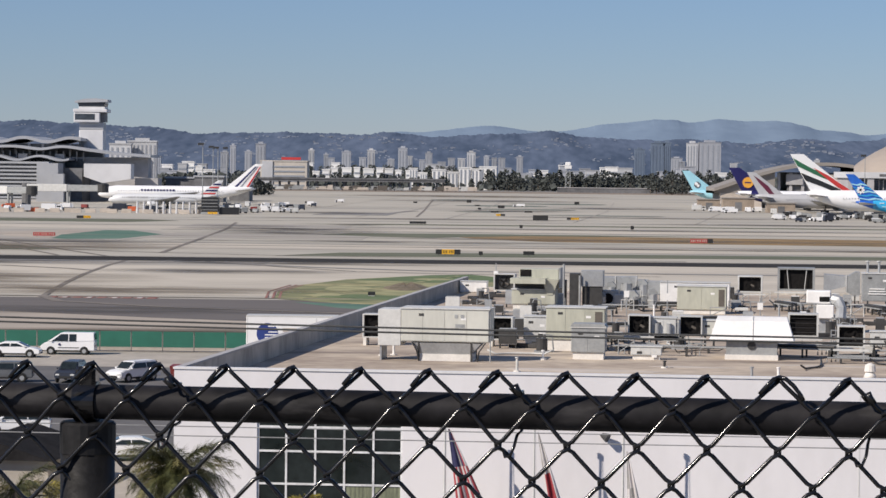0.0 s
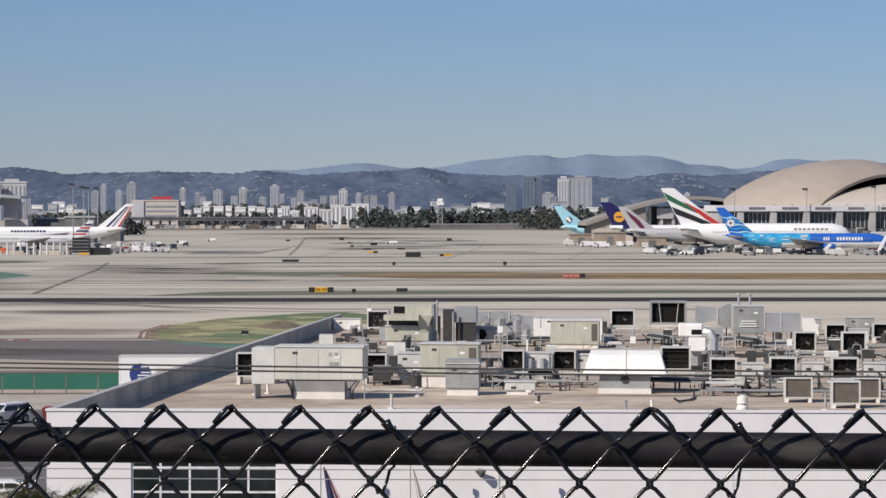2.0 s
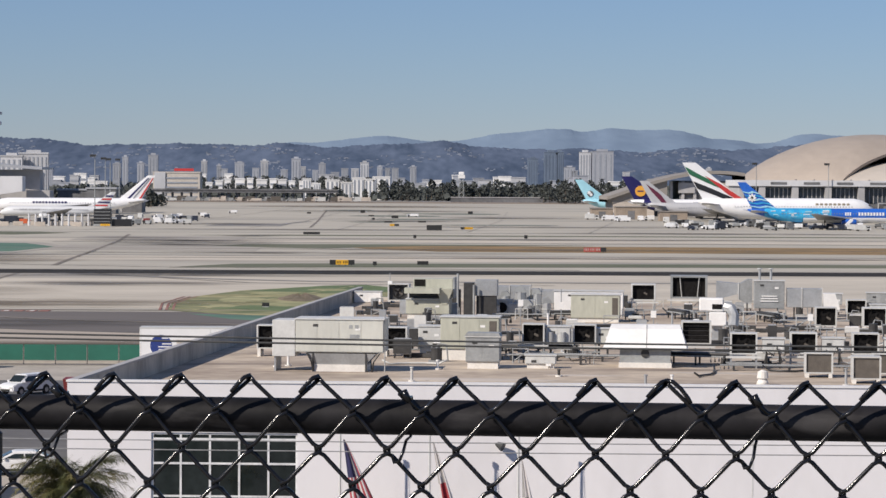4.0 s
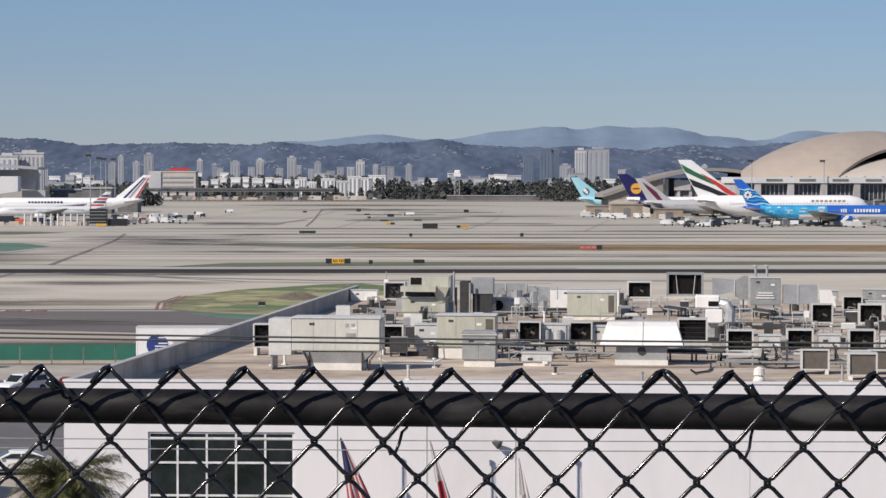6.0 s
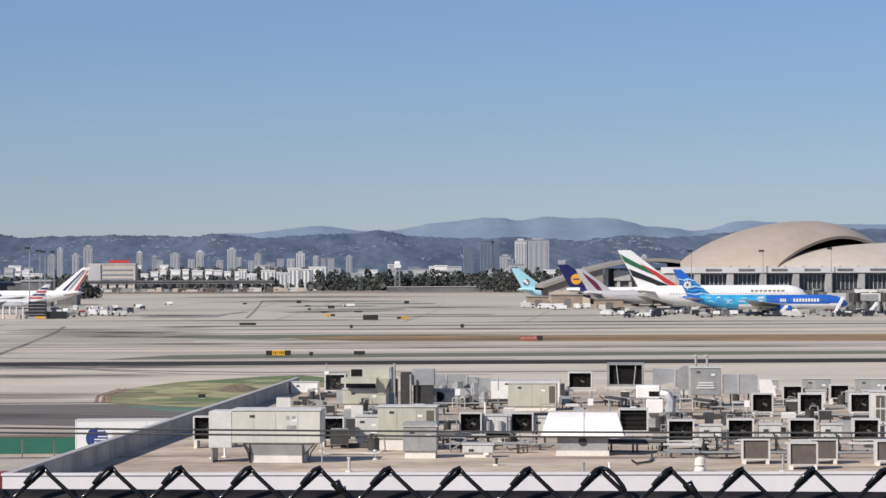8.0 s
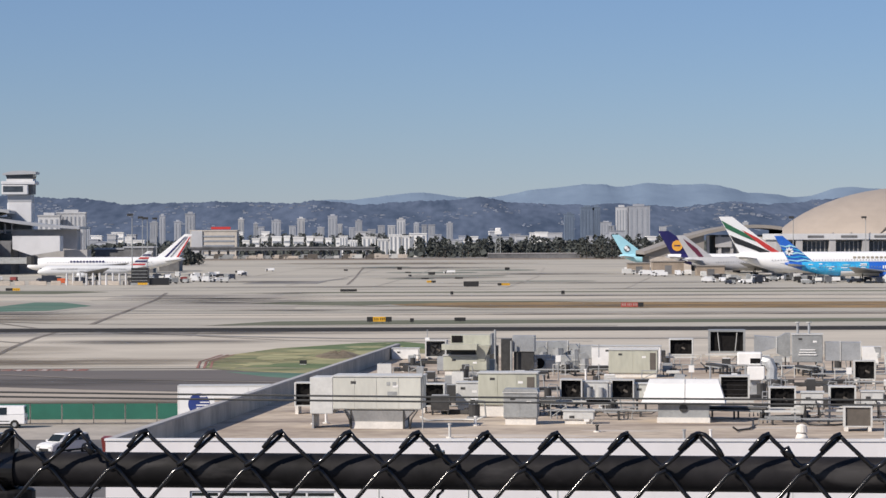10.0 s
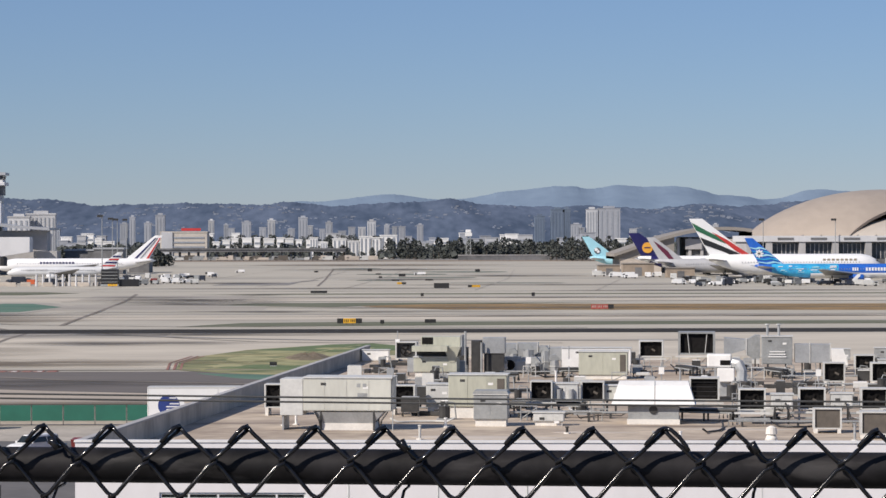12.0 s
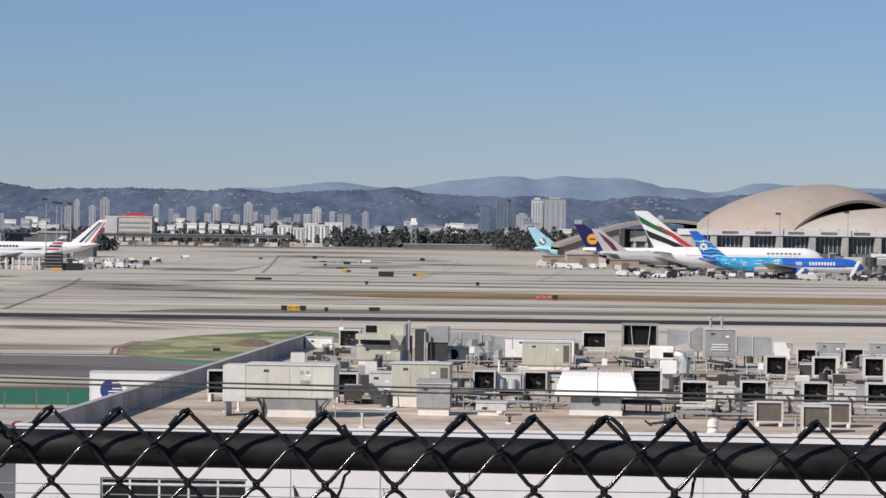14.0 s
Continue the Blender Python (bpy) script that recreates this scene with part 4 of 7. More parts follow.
packaged_unit(-9.0, 152.0, 1.8, 0.8, 0.25, 0.75, LIGHTGREY, 3, "low light grey electrical box on skids")
packaged_unit(-5.7, 162.4, 0.9, 1.0, 0.8, 1.75, BEIGE, 1, "small beige cabinet beside the condenser", legs=True)
# hip-roofed ventilator
hip = thing("roof_ventilator", "white hip-roofed ventilator hood on a grey curb", "roof ventilator", street(-2.9, 155, ZR))
part("hood", loft([[(-2.45, -1.6, 1.2), (2.45, -1.6, 1.2), (2.45, 1.6, 1.2), (-2.45, 1.6, 1.2)], [(-2.12, -1.05, 2.28), (2.12, -1.05, 2.28), (2.12, 1.05, 2.28), (-2.12, 1.05, 2.28)], [(-2.05, -0.4, 2.5), (2.05, -0.4, 2.5), (2.05, 0.4, 2.5), (-2.05, 0.4, 2.5)]]), WHITEMETAL, hip)
part("seam", tube([(0.06, -1.615, 1.22), (0.06, -1.065, 2.3), (0.06, -0.4, 2.52)], 0.03), LIGHTGREY, hip)
part("rim", block((-2.5, 2.5, -1.65, 1.65, 1.1, 1.19)), WHITEMETAL, hip)
part("curb", block((-1.5, 1.5, -1.3, 1.3, 0.3, 1.09)), GREYPAINT, hip, "grey pedestal")
part("base", block((-1.56, 1.56, -1.38, 1.38, 0, 0.3)), CURB, hip, "white base flashing")
part("inspection_plate", tube([(0, -1.36, 0.85), (0, -1.302, 0.85)], 0.25, 16), DARKSTEEL, hip)
condenser(0.1, 163.2, 1.9, 0.81, 2.26, fan=False)
for x, y in ((2.9, 154.0), (6.45, 155.0), (10.1, 155.1), (13.9, 155.4)):
    condenser(x, y, 1.6, 0.83, 2.1, label="light grey condenser unit on steel legs")
    u = packaged_unit(x + 1.75, y + 0.2, 1.3, 1.0, 0.9, 1.75, LIGHTGREY, 2, "light grey pump cabinet between condensers", legs=True)
    part("pipe_coil", tube([(-0.5, -0.7, 0.3), (-0.4, -0.75, 1.1), (0.0, -0.75, 0.8), (0.2, -0.7, 1.3), (0.5, -0.75, 0.4)], 0.06), DARKSTEEL, u)
for x, y, z1 in ((7.0, 147.5, 1.42), (9.4, 143.5, 1.5), (10.8, 147.6, 1.42), (14.4, 146.5, 1.42)):
    condenser(x, y, 1.6, 0.24, z1, coil=BROWNCOIL, fan=False, label="light grey condenser with brown coil guard")
for x, y, w in ((9.7, 194.1, 1.6), (13.3, 194.2, 1.8), (17.0, 194.2, 1.7), (20.6, 194.4, 1.7)):
    condenser(x, y, w, 0.3, 1.72)
for x, y in ((12.9, 209.9), (16.8, 211.7), (21, 211)):
    condenser(x, y, 1.6, 0.45, 1.58)
cab = packaged_unit(17.3, 179.5, 1.9, 1.4, 0.31, 2.55, LIGHTGREY, 1, "tall light grey cabinet with yellowed louvres")
for zz in (0.55, 1.5):
    for i in range(4):
        part("louvre", block((-0.6 + i * 0.33, -0.36 + i * 0.33, -0.76, -0.722, zz, zz + 0.8)), BROWNCOIL, cab)
for x, y, w in ((16, 226.5, 2.4), (20.7, 226.5, 2.7), (11.8, 224, 1.5)):
    packaged_unit(x, y, w, 1.2, 0.49, 1.4, GREYPAINT, 2, "grey equipment box near the rear parapet", legs=True)
for x in (14.3, 18.6):
    packaged_unit(x, 203, 1.5, 1.2, 0.4, 1.5, LIGHTGREY, 1, "light grey cabinet between condenser rows")
# cone vents, pipes, conduit runs
cn = thing("mushroom_vent", "white conical roof vent on a flashing", "roof vent", street(3.7, 141.5, ZR))
part("cone", loft([circle((0, 0, 0), (0, 0, 1), 0.4), circle((0, 0, 0.35), (0, 0, 1), 0.24)]), CURB, cn, smooth=True)
part("cap", loft([circle((0, 0, 0.4), (0, 0, 1), 0.32), circle((0, 0, 0.75), (0, 0, 1), 0.28), circle((0, 0, 0.85), (0, 0, 1), 0.08)]), CURB, cn)
part("neck", tube([(0, 0, 0.35), (0, 0, 0.42)], 0.22, 12), GALV, cn)
for x, y, h, m in ((-15.4, 141.0, 0.75, LIGHTGREY), (-23.9, 151.5, 0.7, WHITEMETAL), (-24.5, 150.8, 0.4, WHITEMETAL), (-1.2, 141, 0.5, WHITEMETAL), (-7.6, 146, 0.35, DARKSTEEL), (8.2, 142, 0.9, GALV), (-2.6, 139.5, 0.6, GALV),
                   (-14.9, 150.3, 0.5, WHITEMETAL), (-22.5, 178, 1.0, GALV), (-27.0, 231, 1.3, WHITEMETAL), (-10.6, 188, 1.3, WHITEMETAL), (-1.6, 186, 1.6, GALV)):
    vp = thing("vent_pipe", "short upright vent pipe on the roof", "vent pipe", street(x, y, ZR), "roof vent pipes")
    part("pipe", tube([(0, 0, 0), (0, 0, h)], 0.075, 10), m, vp)
    part("collar", tube([(0, 0, 0), (0, 0, 0.08)], 0.2, 10), CURB, vp)
    part("cap", tube([(0, 0, h), (0, 0, h + 0.07)], 0.11, 10), m, vp)
for x0, x1, y, z in ((-12, -2, 158.5, 0.35), (1.5, 16, 152.2, 0.32), (1, 16, 158, 0.4), (-10, 4, 192, 0.35), (8, 24, 190.5, 0.35), (-25, -19, 195, 0.25), (4, 16, 168, 0.3), (-16, -6, 205, 0.4), (6, 24, 200, 0.4), (-10.5, -6, 155.5, 0.6), (-1, 6, 208, 0.6)):
    c = thing("pipe_run", "pipe run carried on low blocks across the roof", "pipe", street(0, y, ZR), "roof pipe runs")
    for dy, r, m in ((0, 0.05, GREYPAINT), (0.25, 0.05, DARKSTEEL), (0.5, 0.06, GALV)):
        part("pipe", tube([(x0 + dy, dy, 0.02 + r), (x0 + dy, dy, z), (x1 - dy, dy, z), (x1 - dy, dy, 0.02 + r)], r, 6), m, c)
    n = max(2, int((x1 - x0) / 2.5))
    for i in range(n):
        xx = x0 + 0.8 + (x1 - x0 - 1.6) * i / (n - 1)
        part("support", block((xx - 0.06, xx + 0.06, -0.15, 0.65, 0, z - 0.08)), DARKSTEEL, c)
for x, y, h in ((-13.2, 197, 2.6), (-9.6, 187, 3.2), (-3, 190, 1.9), (-27, 229, 2.7), (8.5, 193, 1.4), (22, 224, 2.4)):
    a = thing("antenna_mast", "thin metal mast with a small box on the roof", "mast", street(x, y, ZR), "roof masts")
    part("mast", tube([(0, 0, 0), (0, 0, h)], 0.04, 6), GALV, a)
    part("box", block((-0.2, 0.2, -0.08, 0.08, h * 0.55, h * 0.55 + 0.5)), WHITEMETAL, a)
# conduit boxes along the parapet in shade
for i in range(5):
    pb = thing("conduit_support", "small dark block under the parapet", "conduit support", street(-27.4 + 0.15 * i, 205 + i * 5, ZR), "parapet conduit supports")
    part("block", block((-0.25, 0.25, -0.6, 0.6, 0, 0.3), bevel=0.04), DARKSTEEL, pb)
tk = thing("storage_drum", "grey metal drum tank beside the screen fence", "tank", pose(-21.0, 257, 0.03))
part("drum", tube([(0, 0, 0.9), (0, 0, 2.2)], 0.7, 18), GALV, tk)
part("pedestal", block((-0.6, 0.6, -0.6, 0.6, 0, 0.9)), PARAPET, tk)

# loose clutter of the roof: small boxes, compressors, sleepers and cable coils
rnd = random.Random(41)
for i in range(200):
    x, y = rnd.uniform(-28, 22), rnd.choice([rnd.uniform(156, 168), rnd.uniform(190, 226), rnd.uniform(168, 192), rnd.uniform(204, 222)])
    if x < -22 and y < 170:
        continue
    kind = i % 5
    if kind in (0, 1):
        jb = thing("junction_box", "small electrical box on the roof", "junction box", street(x, y, ZR), "roof junction boxes")
        w, h = rnd.uniform(0.4, 1.1), rnd.uniform(0.5, 1.5)
        part("box", block((-w / 2, w / 2, -0.25, 0.25, 0.25, h), bevel=0.02), rnd.choice([LIGHTGREY, GALV, GREYPAINT, BEIGE, WHITEMETAL]), jb)
        part("lid", block((-w / 2 - 0.03, w / 2 + 0.03, -0.28, -0.252, 0.3, h - 0.05)), rnd.choice([LIGHTGREY, GALV, DARKSTEEL]), jb)
        part("foot", block((-w / 2, -w / 2 + 0.08, -0.2, 0.2, 0, 0.25), (w / 2 - 0.08, w / 2, -0.2, 0.2, 0, 0.25)), DARKSTEEL, jb)
    elif kind == 2:
        cp = thing("compressor", "dark compressor drum with pipework on the roof", "compressor", street(x, y, ZR), "roof compressors")
        r, h = rnd.uniform(0.2, 0.38), rnd.uniform(0.5, 1.0)
        part("drum", tube([(0, 0, 0.1), (0, 0, h)], r, 12), DARKSTEEL, cp)
        part("base", block((-r - 0.1, r + 0.1, -r - 0.1, r + 0.1, 0, 0.1)), GALV, cp)
        part("pipe", tube([(0, 0, h), (0.1, 0, h + 0.25), (0.6, 0.1, h + 0.2), (0.7, 0.1, 0.05)], 0.05, 6), GREYPAINT, cp)
    elif kind == 3:
        sl = thing("sleeper", "dark timber sleeper lying on the roof", "sleeper", street(x, y, ZR, rnd.uniform(-20, 20)), "roof sleepers")
        part("beam", block((-1.1, 1.1, -0.14, 0.14, 0.02, 0.3), bevel=0.03), DARKSTEEL, sl)
        part("pad", block((-1.0, -0.8, -0.2, 0.2, 0, 0.03), (0.8, 1.0, -0.2, 0.2, 0, 0.03)), CURB, sl)
    else:
        pf = thing("pipe_stand", "grey pipe frame standing on the roof", "pipe frame", street(x, y, ZR), "roof pipe frames")
        h, w = rnd.uniform(0.5, 1.0), rnd.uniform(0.5, 1.2)
        part("frame", tube([(-w / 2, 0, 0), (-w / 2, 0, h), (w / 2, 0, h), (w / 2, 0, 0)], 0.045, 6), rnd.choice([GALV, GREYPAINT, LIGHTGREY]), pf)
        part("brace", tube([(-w / 2, 0.05, 0.1), (w / 2, 0.05, h - 0.1)], 0.035, 6), GREYPAINT, pf)

# refrigerant hoses and cables lying loose between the units
for i in range(34):
    x, y, a = rnd.uniform(-24, 20), rnd.choice([rnd.uniform(150, 170), rnd.uniform(170, 215)]), rnd.uniform(0, 6.28)
    pts, r = [], rnd.choice([0.035, 0.05, 0.06])
    for k in range(9):
        pts.append((x, y, ZR + r + (0.25 if k in (0, 8) else 0.02)))
        a += rnd.uniform(-0.7, 0.7)
        x, y = x + 0.5 * math.cos(a), y + 0.9 * math.sin(a)
    hose = part("roof_hose", tube(pts, r, 6), rnd.choice([DARKSTEEL, BLACK, GREYPAINT, LIGHTGREY]), None, smooth=True)
    hose.matrix_basis = TURN.copy()
    tagged(hose, "loose hose snaking over the roof", "hose", "roof hoses")

# low pipe racks with a flat tray, added to cast dark shade on the roof
for x, y, w in ((-9.6, 162.5, 4.4), (0.2, 157.0, 3.4), (-12.5, 176.0, 3.0), (-5.5, 186.0, 3.6), (2.5, 190.0, 3.4), (-16.0, 196.0, 3.8), (-9.0, 205.0, 4.2), (-1.0, 208.0, 3.4), (6.0, 205.0, 3.4)):
    rack = thing("pipe_rack", "low galvanised rack carrying dark pipes over the roof", "pipe rack", street(x, y, ZR, rnd.choice([-24, -12, 8, 18, 78, -70])), "roof pipe racks")
    part("tray", block((-w / 2, w / 2, -0.7, 0.7, 0.5, 0.58)), GREYPAINT, rack)
    for lx in (-w / 2 + 0.1, 0, w / 2 - 0.1):
        part("leg", block((lx - 0.05, lx + 0.05, -0.65, -0.55, 0, 0.5)), DARKSTEEL, rack)
        part("leg", block((lx - 0.05, lx + 0.05, 0.55, 0.65, 0, 0.5)), DARKSTEEL, rack)
    for k, q in enumerate((-0.45, -0.1, 0.3)):
        part("pipe", tube([(-w / 2 - 0.3, q, 0.3), (-w / 2 - 0.3, q, 0.68), (w / 2 + 0.2, q, 0.68), (w / 2 + 0.2, q, 0.2)], 0.09, 8), (DARKSTEEL, BLACK, GREYPAINT)[k], rack)


# ---- side yard: fence with green screen, cars, lot ----
sheet("parking_lot", [(-90, 60), (120, 60), (120, 122), (-28, 126), (-6, 232), (-90, 236)], 0.03, LOT, "grey asphalt parking lot", "parking lot")
sheet("service_road", [(-120, 232), (40, 230), (40, 249), (-120, 249)], 0.05, PALE, "pale service road beside the fence", "road")
sheet("pale_yard", [(-23, 138), (-16, 138), (-16.5, 160), (-24, 160)], 0.06, PALE, "pale concrete yard beside the building", "pavement")
gf = thing("screen_fence", "long fence with green windscreen fabric", "fence", pose(0, 250.4, 0.05))
for i in range(24):
    x = -92 + i * 3.05
    part("post", tube([(x, 0, 0), (x, 0, 2.0)], 0.04, 6), DARKSTEEL, gf)
    if i < 23:
        part("screen", block((x + 0.06, x + 2.99, -0.05, -0.03, 0.4, 1.92)), GREENSCREEN, gf)
        part("mesh_panel", block((x + 0.06, x + 2.99, -0.02, -0.01, 0.06, 0.38)), PALE, gf)
part("top_rail", tube([(-92, 0, 1.97), (-22, 0, 1.97)], 0.03, 6), DARKSTEEL, gf)


def wheel(parent, x, y, r=0.33):
    w = part("wheel", tube([(x, y - 0.1, r), (x, y + 0.1, r)], r, 16), TYRE, parent)
    part("rim", tube([(x, y - 0.115, r), (x, y + 0.115, r)], r * 0.6, 12), GALV, w)


def tapered(outline, wide, narrow, z0, z1, grow=0.0):
    """An outline in x and z as a shell that leans inward from z0 to z1."""
    def half(z):
        return wide + (narrow - wide) * min(1, max(0, (z - z0) / (z1 - z0))) + grow
    bm = bmesh.new()
    a = [bm.verts.new((x, -half(z), z)) for x, z in outline]
    b = [bm.verts.new((x, half(z), z)) for x, z in outline]
    bm.faces.new(a)
    bm.faces.new(b[::-1])
    for i in range(len(a)):
        j = (i + 1) % len(a)
        bm.faces.new((a[j], a[i], b[i], b[j]))
    bmesh.ops.recalc_face_normals(bm, faces=bm.faces)
    return bm


def car(x, y, rz, paint, body, roof, label, name="car", length=4.6, glass_to=1.0):
    """body and roof: outlines in x and z for a length of 4.6 m; glass_to: how far the side glass reaches back."""
    k = length / 4.6
    t = thing(name, label, name, pose(x, y, 0.07, 0, 0, rz), "parked vehicles")
    low, high = min(b for a, b in roof), max(b for a, b in roof)
    bm = tapered([(a * k, b) for a, b in body], 0.90, 0.84, 0.7, low + 0.05)
    bmesh.ops.bevel(bm, geom=bm.edges[:], offset=0.07, segments=2, affect="EDGES")
    part("body", bm, paint, t, smooth=False)
    bm = tapered([(a * k, b) for a, b in roof], 0.84, 0.66, low, high)
    bmesh.ops.bevel(bm, geom=bm.edges[:], offset=0.06, segments=2, affect="EDGES")
    part("cabin", bm, paint, t)
    part("sill", block((-1.1 * k, 1.1 * k, -0.915, 0.915, 0.26, 0.4)), TYRE, t, "dark sill")
    for sy in (-1, 1):
        for fx in (-1.4 * k, 1.4 * k):
            part("wheel_arch", tube([(fx, sy * 0.80, 0.36), (fx, sy * 0.915, 0.36)], 0.41, 16), TYRE, t)
    x0, x1 = roof[0][0], roof[1][0]
    cut_x = x0 + (x1 - x0) * glass_to
    zl, zh = low + 0.09, high - 0.14
    fa = roof[0][0] + (roof[3][0] - roof[0][0]) * 0.25 + 0.12
    fb_ = roof[0][0] + (roof[3][0] - roof[0][0]) * 0.85 + 0.16
    ra, rb = min(cut_x, roof[1][0] - 0.14), min(cut_x, roof[2][0] - 0.04)
    mid = (fb_ + rb) / 2
    for nm, pts in (("front_side_window", [(fa, zl), (mid - 0.04, zl), (mid - 0.04, zh), (fb_, zh)]), ("rear_side_window", [(mid + 0.04, zl), (ra, zl), (rb, zh), (mid + 0.04, zh)])):
        part(nm, tapered([(a * k, b) for a, b in pts], 0.84, 0.66, low, high, 0.012), WINDOW, t, "dark side glass")
    for nm, (ax, az), (bx_, bz) in (("windscreen", roof[0], roof[3]), ("rear_window", roof[1], roof[2])):
        s = -0.03 if nm == "windscreen" else 0.03
        lo_, hi_ = (ax + (bx_ - ax) * 0.12, az + (bz - az) * 0.12), (ax + (bx_ - ax) * 0.88, az + (bz - az) * 0.88)
        part(nm, prism([(lo_[0] * k, lo_[1]), (hi_[0] * k, hi_[1]), (hi_[0] * k + s, hi_[1] + 0.02), (lo_[0] * k + s, lo_[1] + 0.02)], -0.64, 0.64), WINDOW, t, "dark glass")
    for sx in (-1.4 * k, 1.4 * k):
        for sy in (-0.84, 0.84):
            wheel(t, sx, sy)
    front_z = body[-1][1]
    for sy in (-0.62, 0.62):
        part("headlight", block((-2.30 * k, -2.12 * k, sy - 0.17, sy + 0.17, front_z - 0.2, front_z - 0.06), bevel=0.02), LIGHTGREY, t)
        part("tail_light", block((2.20 * k, 2.31 * k, sy - 0.14, sy + 0.14, 0.7, 0.92), bevel=0.02), CARRED, t)
        part("door_mirror", block((fa * k - 0.1, fa * k + 0.06, sy * 1.5 - 0.07, sy * 1.5 + 0.07, low + 0.05, low + 0.19), bevel=0.02), paint, t)
    part("grille", block((-2.31 * k, -2.2 * k, -0.5, 0.5, 0.38, front_z - 0.24)), TYRE, t, "dark grille")
    return t


SEDAN = ([(-2.28, 0.3), (2.28, 0.3), (2.30, 0.8), (2.15, 1.0), (1.5, 1.03), (-0.9, 0.97), (-1.7, 0.88), (-2.26, 0.68)], [(-1.25, 0.93), (2.0, 1.0), (0.95, 1.43), (-0.25, 1.43)])
VAN = ([(-2.28, 0.35), (2.28, 0.35), (2.28, 1.28), (-1.2, 1.26), (-1.9, 1.12), (-2.26, 0.85)], [(-1.75, 1.16), (2.27, 1.25), (2.2, 2.06), (-0.55, 2.06)])
SUV = ([(-2.28, 0.35), (2.28, 0.35), (2.28, 1.05), (-0.9, 1.05), (-1.8, 0.98), (-2.25, 0.8)], [(-1.3, 1.0), (2.24, 1.03), (2.0, 1.66), (-0.5, 1.66)])
car(-43.6, 241.0, 180, CARWHITE, *SEDAN, "white sedan on the service road", length=4.9)
van = car(-39.3, 245.4, 0, CARWHITE, *VAN, "white delivery van on the service road", "van", length=5.2, glass_to=0.62)
part("door_stripe", block((-0.9, 1.1, -0.925, -0.905, 0.62, 0.68)), BLACK, van)
part("door_badge", tube([(-0.75, -0.89, 0.95), (-0.75, -0.92, 0.95)], 0.12, 12), NAVY, van)


def catering_truck(x, y):
    """A high-box truck, nose to +x."""
    t = thing("catering_truck", "white box truck with a blue striped disc on its side", "truck", pose(x, y, 0.07))
    box = part("cargo_box", block((-4.4, 4.2, -1.2, 1.2, 0.82, 3.95), bevel=0.06), CARWHITE, t, "white cargo box")
    part("roof_rail", block((-4.42, 4.22, -1.22, 1.22, 3.84, 3.97)), LIGHTGREY, box)
    part("lower_rail", block((-4.42, 4.22, -1.22, 1.22, 0.78, 0.9)), LIGHTGREY, box)
    for px in (-4.34, 2.2, 4.14):
        part("seam", block((px, px + 0.05, -1.215, -1.19, 0.9, 3.8)), LIGHTGREY, box)
    disc = part("disc", tube([(-2.4, -1.19, 2.25), (-2.4, -1.225, 2.25)], 1.02, 28), DISCBLUE, box, "dark blue disc")
    for i in range(6):
        z = 1.55 + i * 0.27
        h = math.sqrt(max(0.05, 0.98 ** 2 - (z + 0.06 - 2.25) ** 2))
        part("disc_stripe", block((-2.4 - h * (0.25 if i < 3 else -0.1), -2.4 + h, -1.24, -1.228, z, z + 0.11)), CARWHITE, disc, "white stripe")
    for a, b, z0, z1, m in ((-0.95, 0.35, 1.6, 2.1, CARGREY), (0.75, 2.9, 1.6, 2.1, CARGREY), (-0.95, 0.7, 2.45, 2.8, PATCH)):
        part("lettering_bar", block((a, b, -1.225, -1.205, z0, z1)), m, box, "grey lettering bar")
    cab = part("cab", tapered([(4.3, 0.5), (6.2, 0.5), (6.2, 1.5), (5.9, 2.5), (4.3, 2.6)], 1.1, 0.98, 1.4, 2.6), CARWHITE, t, "white cab")
    part("fairing", tapered([(4.3, 2.62), (5.7, 2.62), (4.5, 3.6), (4.3, 3.6)], 1.05, 0.8, 2.6, 3.6), CARWHITE, cab)
    part("side_window", tapered([(4.6, 1.6), (5.7, 1.6), (5.55, 2.35), (4.6, 2.35)], 1.1, 0.98, 1.4, 2.6, 0.012), WINDOW, cab, "dark side glass")
    part("windscreen", prism([(6.21, 1.55), (6.24, 1.55), (5.97, 2.42), (5.94, 2.42)], -0.9, 0.9), WINDOW, cab, "dark windscreen")
    part("mirror", block((6.25, 6.35, -1.4, -1.2, 1.6, 2.3)), BLACK, cab)
    part("chassis", block((-4.2, 6.0, -0.45, 0.45, 0.45, 0.78)), DARKSTEEL, t)
    part("lift_frame", merge(tube([(-2.6, -1.0, 0.3), (1.6, -1.0, 0.78)], 0.07, 6), tube([(-2.6, -1.0, 0.78), (1.6, -1.0, 0.3)], 0.07, 6)), GREYPAINT, t, "scissor lift frame")
    for wx in (-3.0, 5.1):
        for wy in (-0.95, 0.95):
            wheel(t, wx, wy, 0.45)


catering_truck(-17.9, 245.0)
car(-29.2, 216, 55, CARWHITE, *SUV, "white pickup parked in the lot", length=5.0)
car(-34.2, 215, 85, CARDARK, *SUV, "dark blue car parked in the lot")
car(-39.5, 214, 5, CARGREY, *SUV, "grey car parked in the lot")
car(-45, 213, 85, CARWHITE, *SEDAN, "white car parked in the lot")
car(-36, 184, 20, CARDARK, *SEDAN, "dark car parked in the yard")
car(-31.0, 172, 8, CARWHITE, *SUV, "white car parked in the yard")
car(-21.8, 158, 10, CARWHITE, *SEDAN, "white car parked on the pale yard")
skip = thing("skip_container", "dull red steel bin beside the wall", "container", pose(-25.0, 214, 0.07))
